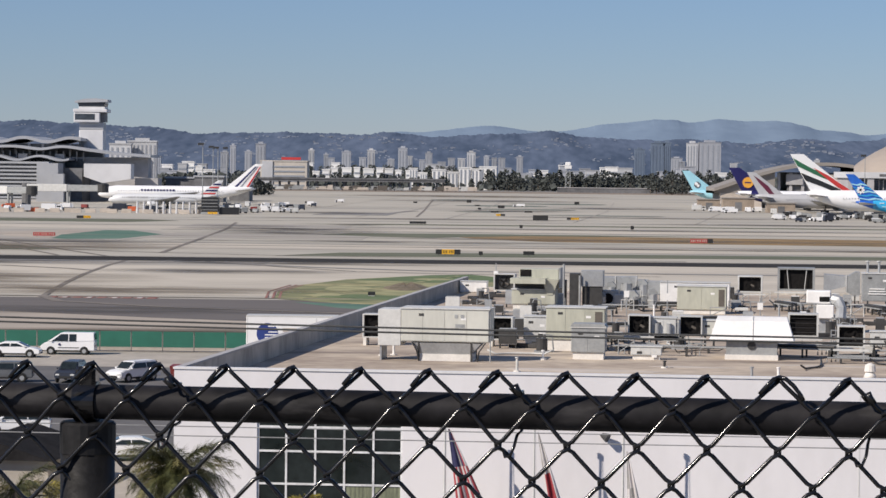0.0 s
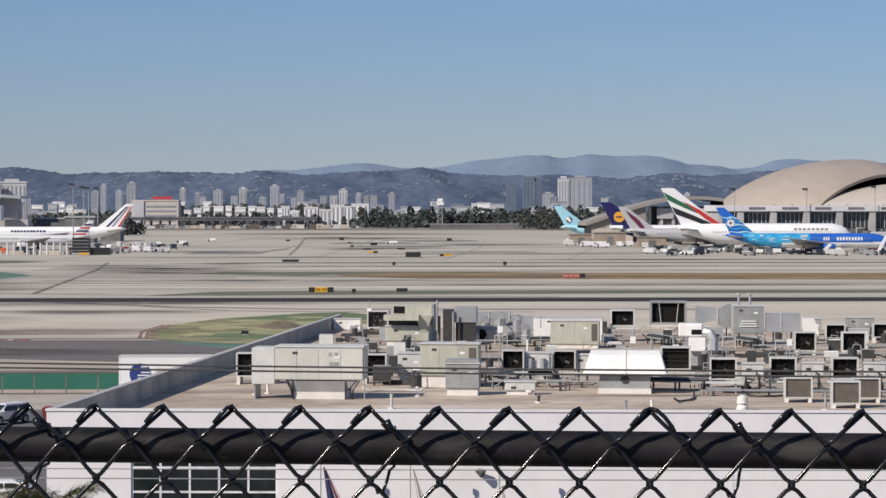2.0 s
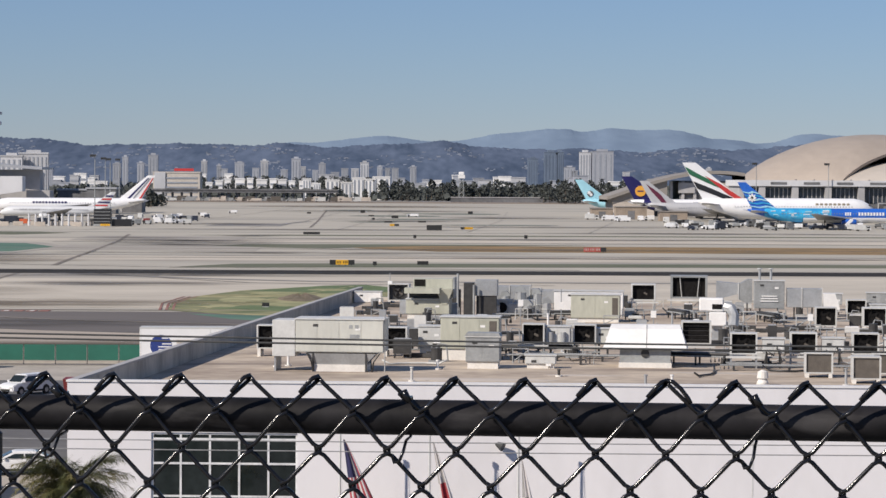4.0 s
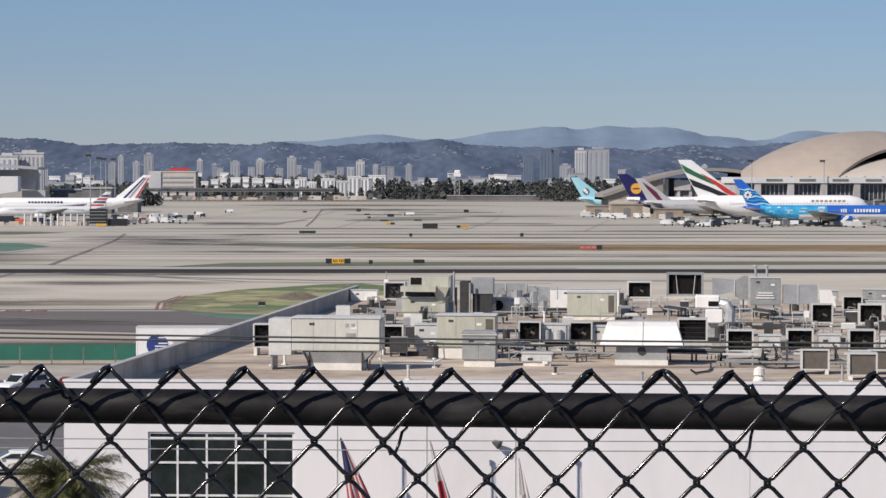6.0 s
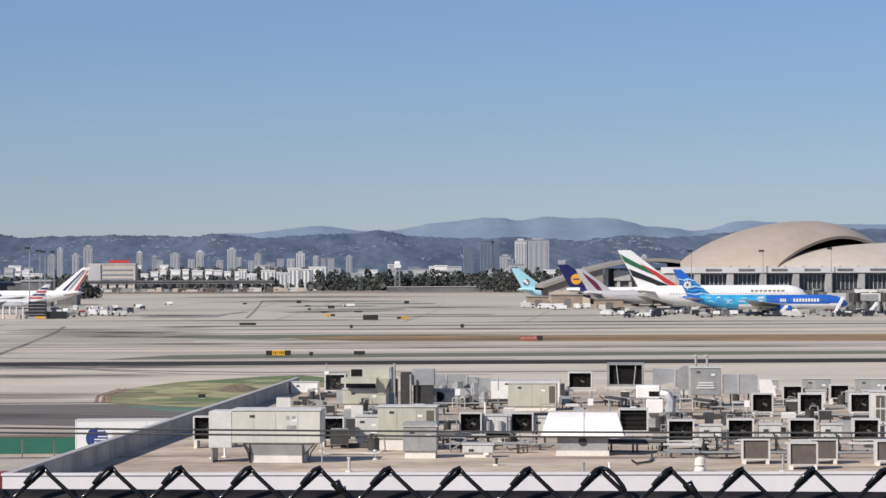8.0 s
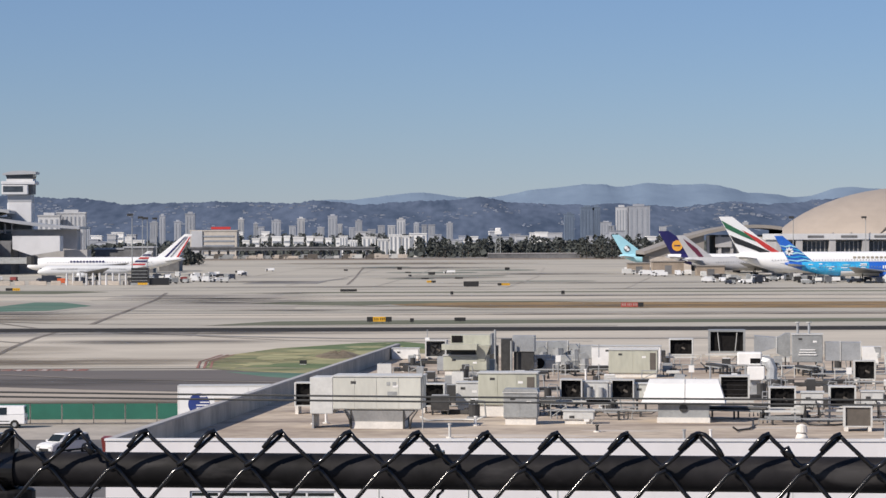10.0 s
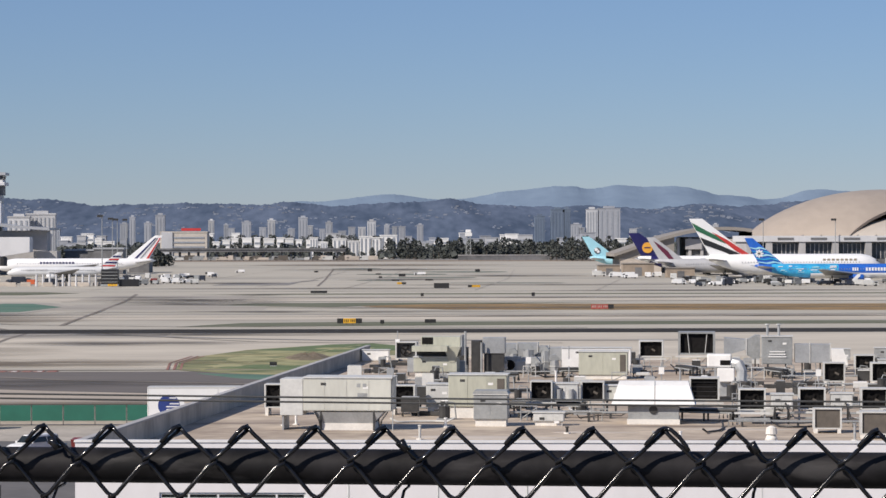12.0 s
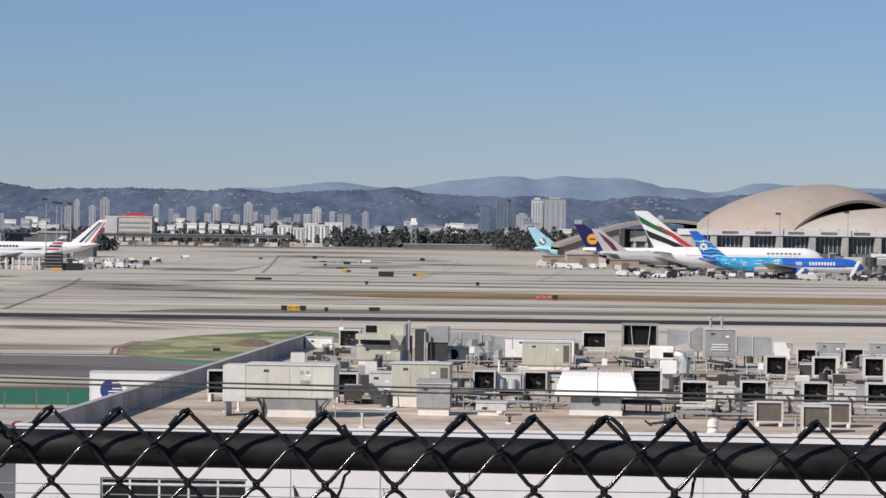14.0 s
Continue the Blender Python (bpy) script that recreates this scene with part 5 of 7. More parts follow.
part("bin", loft([[(-0.6, -1, 0.15), (0.6, -1, 0.15), (0.6, 1, 0.15), (-0.6, 1, 0.15)], [(-0.75, -1.2, 1.5), (0.75, -1.2, 1.5), (0.75, 1.2, 1.5), (-0.75, 1.2, 1.5)]]), CARRED, skip)
part("skid", block((-0.5, -0.3, -0.9, 0.9, 0, 0.15), (0.3, 0.5, -0.9, 0.9, 0, 0.15)), DARKSTEEL, skip)
shed = thing("shed", "small shed with a dark sloping roof", "shed", street(-43.6, 140.8, 0.07))
part("wall", block((-3, 3, -4, 4, 0, 1.9)), PALE, shed)
part("roof", prism([(-3.4, 1.9), (3.4, 1.9), (-0.5, 3.1)], -4.6, 4.6), TARFELT, shed, "dark sloping roof")


# ---- flagpoles ----
def draped_flag(parent, z, length, spread, folds, split, drift=0.1):
    """A limp flag hanging from its upper corner: folds fan out downward, each with an upper and a lower colour."""
    n = len(folds)
    for i, (upper, lower) in enumerate(folds):
        for m, f0, f1 in ((upper, 0.0, split), (lower, split, 1.0)):
            bm = bmesh.new()
            rows = []
            for k in range(9):
                f = f0 + (f1 - f0) * k / 8
                wid = spread * (0.06 + 0.94 * f ** 0.9)
                row = []
                for e in (0, 0.5, 1):
                    u = (i + e) / n
                    wave = 0.10 * math.sin(u * 11 + f * 3) * (0.3 + f)
                    row.append(Vector((0.05 + wid * u + drift * f, wave - (0.05 if e == 0.5 else 0) * f, z - length * f * (1 - 0.06 * u))))
                rows.append([bm.verts.new(p + Vector((0, d, 0))) for p, d in ((row[0], -0.006), (row[1], -0.006), (row[2], -0.006), (row[2], 0.006), (row[1], 0.006), (row[0], 0.006))])
            for a, b in zip(rows, rows[1:]):
                for q in range(6):
                    bm.faces.new((a[q], a[(q + 1) % 6], b[(q + 1) % 6], b[q]))
            bmesh.ops.recalc_face_normals(bm, faces=bm.faces)
            part("fold", bm, m, parent, smooth=True)


def flagpole(x, y, h, label):
    t = thing("flagpole", label, "flagpole", street(x, y, 0.0), "flagpoles")
    part("pole", tube([(0, 0, 0), (0, 0, h)], 0.07, 10, 0.045), LIGHTGREY, t)
    part("finial", tube([(0, 0, h), (0, 0, h + 0.09), (0, 0, h + 0.2)], 0.11, 10), LIGHTGREY, t)
    part("halyard", tube([(0.06, -0.06, 0.4), (0.12, -0.1, h * 0.5), (0.05, -0.05, h - 0.1)], 0.012, 4), LIGHTGREY, t)
    part("base", tube([(0, 0, 0), (0, 0, 0.25)], 0.22, 12), LIGHTGREY, t)
    return t


fp = flagpole(-16.9, 123.2, 7.0, "grey flagpole with a drooping striped flag")
fl = thing("striped_flag", "drooping red and white striped flag with a navy field", "flag", street(-16.8, 123.2, 0.0))
draped_flag(fl, 5.62, 3.7, 1.3, [(FLAGBLUE, FLAGRED), (FLAGBLUE, FLAGWHITE), (FLAGBLUE, FLAGRED), (FLAGBLUE, FLAGWHITE), (FLAGBLUE, FLAGRED), (FLAGGREY, FLAGWHITE), (FLAGBLUE, FLAGRED), (FLAGRED, FLAGWHITE), (FLAGWHITE, FLAGRED)], 0.5, 0.45)
flagpole(-12.6, 123.4, 7.0, "grey flagpole with a red and white flag")
f2 = thing("state_flag", "drooping white flag with a red lower band", "flag", street(-12.5, 123.4, 0.0))
# grey upper folds are painted shade on white cloth
draped_flag(f2, 5.55, 3.9, 0.75, [(FLAGGREY, FLAGWHITE), (FLAGWHITE, FLAGRED), (FLAGWHITE, FLAGRED), (FLAGGREY, FLAGRED), (FLAGWHITE, FLAGWHITE)], 0.52, 0.55)
f3 = thing("grey_flag", "limp grey and white flag on its pole", "flag", street(-8.25, 123.7, 0.0))
draped_flag(f3, 4.7, 3.6, 0.8, [(FLAGGREY, FLAGWHITE), (FLAGWHITE, FLAGGREY), (FLAGWHITE, FLAGWHITE)], 0.5)
flagpole(-8.35, 123.7, 7.0, "grey flagpole with a limp pale flag")


# ---- palms ----
def palm(x, y, h, r, mat, label, fronds=46, seed=1):
    rnd = random.Random(seed)
    t = thing("palm_tree", label, "palm tree", street(x, y, 0.0), "palm trees")
    part("trunk", tube([(0.1 * math.sin(i), 0.05 * i, h * i / 8) for i in range(9)], 0.28, 10, 0.18), BARK, t)
    for f in range(fronds):
        az, up = rnd.uniform(0, 2 * math.pi), rnd.uniform(-0.6, 1.2)
        length = r * rnd.uniform(0.75, 1.1)
        d = Vector((math.cos(az), math.sin(az), 0))
        p, pts = Vector((0.1, 0.35, h)), []
        ang = up
        for s in range(8):
            pts.append(p.copy())
            p = p + (d * math.cos(ang) + Vector((0, 0, math.sin(ang)))) * (length / 7)
            ang -= 0.15 + 0.12 * rnd.random()
        bm = bmesh.new()
        side = Vector((-d.y, d.x, 0))
        for s in range(len(pts) - 1):
            for q in range(9):
                b = pts[s].lerp(pts[s + 1], q / 9)
                k = (length * 0.20 * math.sin(math.pi * min(1, (s + q / 9 + 0.6) / 8.2)) + 0.05) * rnd.uniform(0.75, 1.15)
                ahead = (pts[s + 1] - pts[s]).normalized()
                for sg in (-1, 1):
                    tip = b + side * (sg * k * 0.75) + ahead * (k * 0.8) + Vector((0, 0, -k * rnd.uniform(-0.45, 0.95)))
                    bm.faces.new([bm.verts.new(v) for v in (b, b + ahead * 0.04, tip)])
            bm.faces.new([bm.verts.new(v) for v in (pts[s] - side * 0.025, pts[s] + side * 0.025, pts[s + 1] + side * 0.02, pts[s + 1] - side * 0.02)])
        part("frond", bm, OLDFROND if mat is FROND and f % 3 == 0 else mat, t)
    return t


palm(-27.05, 110, 4.65, 2.8, FROND, "green feathery palm before the white wall", 120, 3)
palm(-34.9, 112, 3.6, 2.7, FROND, "green feathery palm beside the yard", 30, 5)
palm(-33.8, 117, 2.6, 1.8, DRYFROND, "yellow green young palm by the yard", 40, 6)
palm(-22.65, 117, 2.6, 1.2, DRYFROND, "yellow green young palm below the windows", 40, 7)
palm(3.3, 112, 2.9, 1.9, DRYFROND, "yellow green palm before the white wall", 50, 9)


# ---- power lines ----
def cable(pts, r, mat, label):
    a, b = Vector(pts[0]), Vector(pts[1])
    path = []
    for i in range(33):
        u = i / 32
        p = a.lerp(b, u)
        p.z -= pts[2] * 4 * u * (1 - u)
        path.append(p)
    return tagged(part("power_cable", tube(path, r, 6), mat, None), label, "power cable", "power cables")


for y in (60,):
    for x in (-45, 45):
        up = thing("utility_pole", "weathered timber utility pole with a crossarm", "utility pole", pose(x, y + 0.6, 0))
        part("pole", tube([(0, 0, -0.1), (0, 0, 16.6)], 0.17, 10, 0.12), WOODPOLE, up)
        part("crossarm", block((-0.08, 0.08, -0.9, 0.3, 15.32, 15.45)), WOODPOLE, up)
cable(((-45, 60, 15.47), (45, 60, 14.30), 0.45), 0.024, CABLE, "dark power cable slung across the view")
cable(((-45, 60.3, 15.36), (45, 60.3, 14.15), 0.45), 0.024, CABLE, "dark power cable slung across the view")
cable(((-45, 60, 12.64), (45, 60, 12.09), 0.3), 0.014, CABLELIGHT, "thin grey cable slung across the view")
cable(((-45, 60, 12.44), (45, 60, 11.84), 0.3), 0.014, CABLELIGHT, "thin grey cable slung across the view")


# ---- airliners ----
def airliner(x, y, facing, L, R, tail, span, paint, fin, label, engines=2, nose_up=1.0, belly=None, z_axis=None, fin_chord=None, heading=0.0):
    """Nose toward +x for facing 1, toward -x for -1; x is the tail cone's end. L length, R fuselage radius, tail height of the fin's top."""
    m = pose(x, y, 0.02, 0, 0, (0 if facing > 0 else 180) + heading)
    t = thing("airliner", label, "airliner", m, "parked airliners")
    zc = z_axis or R + 2.0
    rings = []
    for u, r, dz in ((0.0, 0.12, 0.75), (0.03, 0.3, 0.66), (0.1, 0.6, 0.38), (0.2, 0.88, 0.12), (0.3, 1, 0), (0.5, 1, 0), (0.75, 1, 0), (0.88, 1, 0), (0.93, 0.88, -0.06), (0.97, 0.62, -0.18), (0.99, 0.35, -0.28), (1.0, 0.08, -0.34)):
        rings.append([Vector((u * L, R * r * math.cos(2 * math.pi * i / 20), zc + dz * R + R * r * math.sin(2 * math.pi * i / 20) * nose_up)) for i in range(20)])
    part("fuselage", loft(rings), paint, t, smooth=True)
    c0 = fin_chord or L * 0.145
    top = tail
    base = zc + R * 0.75
    fx = L * 0.03
    hgt = top - base
    sweep = hgt * 1.08
    # the fin's front edge runs forward from the top to the root
    def fin_bm(z0, z1, a=0.0, b=1.0, th=0.45):
        bm = []
        for z in (z0, z1):
            f = (z - base) / hgt
            back = fx - sweep * 0.52 * f
            front_ = fx + c0 * 1.06 * (1 - f) + c0 * 0.34 * f - sweep * 0.52 * f
            xa, xb = back + (front_ - back) * a, back + (front_ - back) * b
            k = th * (1 - 0.5 * f) / 2
            bm.append([(xa, 0, z), ((xa + xb) / 2, -k, z), (xb, 0, z), ((xa + xb) / 2, k, z)])
        return loft(bm)
    def fin_patch(pts, th=0.3):
        """A livery field on the fin: points of height and chord, both from 0 to 1."""
        sides = []
        for y_ in (-th, th):
            ring = []
            for f, a in pts:
                back = fx - sweep * 0.52 * f
                chord = c0 * 1.06 * (1 - f) + c0 * 0.34 * f
                ring.append((back + chord * a, y_, base + hgt * f))
            sides.append(ring)
        return loft(sides)
    f_ob = part("tail_fin", fin_bm(base - R * 0.5, top), fin, t)
    # tailplane
    for s in (-1, 1):
        zt = zc + R * 0.35
        part("tailplane", loft([[(L * 0.02, s * R * 0.5, zt), (L * 0.12, s * R * 0.5, zt), (L * 0.12, s * R * 0.5, zt + 0.35), (L * 0.02, s * R * 0.5, zt + 0.35)],
                                [(-L * 0.005, s * span * 0.17, zt + 0.9), (L * 0.03, s * span * 0.17, zt + 0.9), (L * 0.03, s * span * 0.17, zt + 1.02), (-L * 0.005, s * span * 0.17, zt + 1.02)]]), AIRGREY, t)
        zw = zc - R * 0.55
        part("wing", loft([[(L * 0.42, s * R * 0.6, zw - 0.3), (L * 0.66, s * R * 0.6, zw - 0.3), (L * 0.62, s * R * 0.6, zw + 0.7), (L * 0.42, s * R * 0.6, zw + 0.4)],
                           [(L * 0.30, s * span * 0.5, zw + 2.2), (L * 0.335, s * span * 0.5, zw + 2.2), (L * 0.33, s * span * 0.5, zw + 2.4), (L * 0.30, s * span * 0.5, zw + 2.4)]]), WINGGREY, t)
        for e in range(engines // 2):
            ey_ = s * span * (0.17 + 0.13 * e)
            ex_ = L * (0.60 - 0.07 * e)
            er = R * (0.5 if engines == 2 else 0.42)
            zz = zw - er * 0.75 + 0.6 * e
            en = part("engine", loft([circle((ex_ - er * 3.0, ey_, zz), (1, 0, 0), er * 0.55, 14), circle((ex_ - er * 1.6, ey_, zz), (1, 0, 0), er, 14), circle((ex_ + er, ey_, zz), (1, 0, 0), er * 0.95, 14), circle((ex_ + er * 1.2, ey_, zz), (1, 0, 0), er * 0.8, 14)]), paint if paint is not AIRWHITE else AIRWHITE, t, smooth=True)
            part("fan", tube([(ex_ + er * 1.2, ey_, zz), (ex_ + er * 1.22, ey_, zz)], er * 0.74, 14), BLACK, en)
            part("pylon", block((ex_ - er * 1.5, ex_, ey_ - 0.2, ey_ + 0.2, zz + er * 0.7, zw + 1.0 + e * 0.8)), WINGGREY, t)
        gx = L * 0.46
        part("landing_gear", merge(tube([(gx, s * R * 0.95, 0.6), (gx, s * R * 0.7, zw)], 0.25, 8), tube([(gx - 0.8, s * R * 0.95 - 0.3, 0.62), (gx - 0.8, s * R * 0.95 + 0.3, 0.62)], 0.6, 12), tube([(gx + 0.8, s * R * 0.95 - 0.3, 0.62), (gx + 0.8, s * R * 0.95 + 0.3, 0.62)], 0.6, 12)), DARKSTEEL, t)
    part("nose_gear", merge(tube([(L * 0.9, 0, 0.5), (L * 0.9, 0, zc - R * 0.9)], 0.18, 8), tube([(L * 0.9, -0.4, 0.5), (L * 0.9, 0.4, 0.5)], 0.5, 12)), DARKSTEEL, t)
    # cabin windows on the sides, cockpit glass
    for s in (-1, 1):
        tagged(part("window_row", merge(*[block((L * (0.2 + 0.66 * i / 40), L * (0.2 + 0.66 * i / 40) + 0.28, s * R * 0.975 - 0.05, s * R * 0.975 + 0.05, zc + R * 0.18, zc + R * 0.18 + 0.42)) for i in range(41)]), WINGGREY, t), "row of small cabin windows", kind="stuff")
    part("cockpit_glass", block((L * 0.962, L * 0.972, -R * 0.45, R * 0.45, zc + R * 0.28, zc + R * 0.48)), BLACK, t)
    return t, (fin_bm, fin_patch), zc, base


def fuselage_bars(t, L, R, zc, x0, x1, z0, z1, mat, n, side):
    """Bars where the airline's lettering stands."""
    for i in range(n):
        a = x0 + (x1 - x0) * i / n
        out = side * R * math.sqrt(1 - ((z0 + z1) / 2 / R / 1.12) ** 2)
        part("lettering_bar", block((a, a + (x1 - x0) / n * 0.62, out - 0.14, out + 0.14, zc + z0, zc + z1)), mat, t)


# twin-jet with striped fin, tail towards the taxi lane
af, (ff, fp_), zc, zb = airliner(-106.0, 1190, -1, 71.5, 3.1, 18.6, 62, AIRWHITE, AIRWHITE, "white wide-body airliner with blue and red fin stripes")
for m, a, b in ((NAVY, 0.54, 0.66), (WINGGREY, 0.36, 0.42), (RED, 0.05, 0.14)):
    part("fin_stripe", fp_([(0.02, a), (0.02, b), (0.9, b), (0.9, a)], 0.32), m, af)
fuselage_bars(af, 71.5, 3.1, zc, 36, 52, 0.6, 1.5, NAVY, 11, 1)
aa, (ff, fp_), zc, zb = airliner(-108, 1050, -1, 44.5, 2.0, 11.8, 34, AIRSILVER, AIRSILVER, "silver grey narrow-body airliner with a striped fin")
for i in range(4):
    f = 0.1 + i * 0.2
    part("fin_stripe", fp_([(f, 0.03), (f, 0.92), (f + 0.09, 0.92), (f + 0.09, 0.03)], 0.3), RED if i % 2 == 0 else NAVY, aa)
fuselage_bars(aa, 44.5, 2.0, zc, 28, 37, 0.3, 0.95, AIRGREY, 7, 1)
# double-decker with green, black and red fin
ek, (ff, fp_), zc, zb = airliner(126.5, 1022, 1, 70, 3.75, 24.8, 79, AIRWHITE, AIRWHITE, "white double-deck airliner with green, black and red fin", 4, 1.12, fin_chord=15.5, z_axis=6.7)
part("fin_band", fp_([(0.90, 0.02), (0.70, 0.02), (0.50, 0.45), (0.36, 0.72), (0.46, 0.84), (0.68, 0.50)], 0.36), GREEN, ek, "green fin band")
part("fin_band", fp_([(0.52, 0.02), (0.33, 0.02), (0.16, 0.40), (-0.02, 0.66), (0.10, 0.80), (0.34, 0.45)], 0.36), BLACK, ek, "black fin band")
part("fin_band", fp_([(0.66, 0.66), (0.44, 0.72), (0.18, 0.78), (-0.08, 0.92), (-0.08, 1.06), (0.2, 1.0), (0.45, 0.92)], 0.38), RED, ek, "red fin band")
fuselage_bars(ek, 70, 3.75, zc, 46, 60, 1.4, 2.3, LETTERTAN, 8, -1)
# blue liveried twin-jet
tn, (ff, fp_), zc, zb = airliner(137.5, 962, 1, 62, 2.6, 17.2, 60, BLUE, BLUE, "bright blue and turquoise wide-body airliner", fin_chord=9.0, z_axis=5.0)
part("rear_livery", loft([[Vector((u * 62, 2.63 * r * math.cos(2 * math.pi * i / 20), zc + dz * 2.6 + 2.63 * r * math.sin(2 * math.pi * i / 20))) for i in range(20)] for u, r, dz in ((0.1, 0.61, 0.38), (0.2, 0.89, 0.12), (0.3, 1.0, 0), (0.5, 1.0, 0))], False), TURQ, tn, "turquoise rear fuselage", smooth=True)
for i in range(6):
    f = -0.04 + i * 0.13
    part("fin_stripe", fp_([(f + 0.02, 0.02), (f - 0.03, 0.35), (f + 0.01, 0.7), (f - 0.05, 0.97), (f + 0.02, 0.97), (f + 0.07, 0.7), (f + 0.02, 0.35), (f + 0.06, 0.02)], 0.34), (TURQ, SKYBLUE)[i % 2], tn)
rl = random.Random(5)
for i in range(26):
    u, w_, z_ = rl.uniform(8, 29), rl.uniform(0.8, 3.0), rl.uniform(-0.9, 1.3)
    yy = -math.sqrt(2.63 ** 2 - z_ * z_) * (0.95 if u > 15 else 0.78)
    part("livery_fleck", block((u, u + w_, yy - 0.16, yy + 0.1, zc + z_ + 0.3, zc + z_ + rl.uniform(0.5, 0.75))), rl.choice([SKYBLUE, AIRWHITE, SKYBLUE]), tn)
part("belly", loft([[Vector((u * 62, 2.5 * math.cos(math.pi + math.pi * i / 12), zc - 0.6 + 2.25 * math.sin(math.pi + math.pi * i / 12))) for i in range(13)] for u in (0.33, 0.6, 0.94)], False), AIRWHITE, tn, "white belly")
fb = bmesh.new()
for k in range(8):
    a = k * math.pi / 4
    q = Vector((math.cos(a), 0, math.sin(a)))
    s = Vector((-math.sin(a), 0, math.cos(a)))
    fb.faces.new([fb.verts.new(Vector((1.6, -0.42, 11.4)) + v) for v in (s * 0.15, q * 1.0 + s * 0.42, q * 1.75, q * 1.0 - s * 0.42, -s * 0.15)])
part("flower_emblem", fb, AIRWHITE, tn, "white flower shape on the fin")
fuselage_bars(tn, 62, 2.6, zc, 36, 38.5, 0.0, 1.2, AIRWHITE, 3, -1)
fuselage_bars(tn, 62, 2.6, zc, 41, 51, 0.0, 1.2, AIRWHITE, 9, -1)
# tails behind
lh, (ff, fp_), zc, zb = airliner(117.5, 1205, 1, 70, 3.4, 19.4, 66, AIRWHITE, NAVY, "white airliner with a navy fin and yellow disc", 4, fin_chord=14.5)
part("fin_disc", tube([(4.6, -0.5, zb + 4.6), (4.6, 0.5, zb + 4.6)], 2.5, 24), GOLD, lh, "yellow disc on the fin")
part("fin_bird", block((3.2, 6.0, -0.56, -0.505, zb + 4.3, zb + 4.9)), NAVY, lh)
part("rear_livery", loft([[Vector((u * 70, 3.45 * r * math.cos(2 * math.pi * i / 20), zc + dz * 3.4 + 3.45 * r * math.sin(2 * math.pi * i / 20))) for i in range(20)] for u, r, dz in ((0.0, 0.12, 0.75), (0.1, 0.6, 0.38), (0.16, 0.78, 0.22))], False), NAVY, lh, smooth=True)
qr, (ff, fp_), zc, zb = airliner(117.8, 1130, 1, 66, 3.0, 17.4, 64, AIRGREY, AIRGREY, "grey airliner with a maroon emblem on the fin", fin_chord=10.5)
part("fin_emblem", fp_([(0.08, 0.42), (0.06, 0.62), (0.42, 0.74), (0.66, 0.66), (0.86, 0.45), (0.55, 0.38)], 0.33), MAROON, qr, "maroon emblem")
ke, (ff, fp_), zc, zb = airliner(103.8, 1312, 1, 60, 3.0, 17.7, 60, SKYBLUE, SKYBLUE, "pale sky blue airliner with a round fin emblem", fin_chord=11)
part("fin_disc", tube([(3.6, -0.45, zb + 3.4), (3.6, 0.45, zb + 3.4)], 1.6, 20), CARGREY, ke, "round dark emblem")
part("fin_disc_half", tube([(3.1, -0.52, zb + 3.9), (3.1, 0.52, zb + 3.9)], 0.85, 16), AIRWHITE, ke, "white half of the emblem")
part("fin_disc_half", tube([(4.1, -0.52, zb + 2.9), (4.1, 0.52, zb + 2.9)], 0.7, 16), AIRWHITE, ke, "white half of the emblem")


# ---- ground vehicles and clutter on the stands ----
def service_vehicle(x, y, w, h, paint, rz=0.0, label="small airport service vehicle on the apron"):
    t = thing("service_vehicle", label, "service vehicle", pose(x, y, 0.03, 0, 0, rz), "apron vehicles")
    part("cab", loft([[(-w / 2, -1, 0.4), (-w * 0.2, -1, 0.4), (-w * 0.2, 1, 0.4), (-w / 2, 1, 0.4)], [(-w * 0.45, -0.9, h * 0.8), (-w * 0.2, -0.9, h * 0.8), (-w * 0.2, 0.9, h * 0.8), (-w * 0.45, 0.9, h * 0.8)]]), paint, t)
    part("box", block((-w * 0.18, w / 2, -1.1, 1.1, 0.5, h), bevel=0.05), paint, t)
    part("window", block((-w * 0.42, -w * 0.24, -1.01, 1.01, h * 0.5, h * 0.72)), BLACK, t)
    for sx in (-w * 0.33, w * 0.3):
        for sy in (-0.95, 0.95):
            part("wheel", tube([(sx, sy - 0.12, 0.4), (sx, sy + 0.12, 0.4)], 0.4, 10), TYRE, t)
    return t


rnd = random.Random(11)
for i in range(34):
    x, y = rnd.uniform(108, 215), rnd.uniform(915, 1010)
    if y < 925 and rnd.random() < 0.5:
        y += 40
    service_vehicle(x, y, rnd.uniform(3.2, 6.0), rnd.uniform(1.4, 2.3), rnd.choice([CARWHITE, CARWHITE, LIGHTGREY, GREYPAINT, CARDARK]), rnd.choice([0, 15, 90, 180]))
for i in range(12):
    service_vehicle(rnd.uniform(92, 122), rnd.uniform(1060, 1260), rnd.uniform(4, 6.5), rnd.uniform(1.6, 2.8), rnd.choice([CARWHITE, LIGHTGREY, CARWHITE]), rnd.choice([0, 90, 180]))
for i in range(26):
    service_vehicle(rnd.uniform(-112, -72), rnd.uniform(965, 1180), rnd.uniform(3.2, 5.5), rnd.uniform(1.4, 2.4), rnd.choice([CARWHITE, CARWHITE, LIGHTGREY, CARDARK, GREYPAINT]), rnd.choice([0, 20, 90, 180]))
for i in range(18):
    service_vehicle(rnd.uniform(-215, -120), rnd.uniform(955, 1030), rnd.uniform(4, 8), rnd.uniform(1.6, 3.2), rnd.choice([CARWHITE, LIGHTGREY, CARDARK, ORANGE]), rnd.choice([0, 20, 90, 180]))
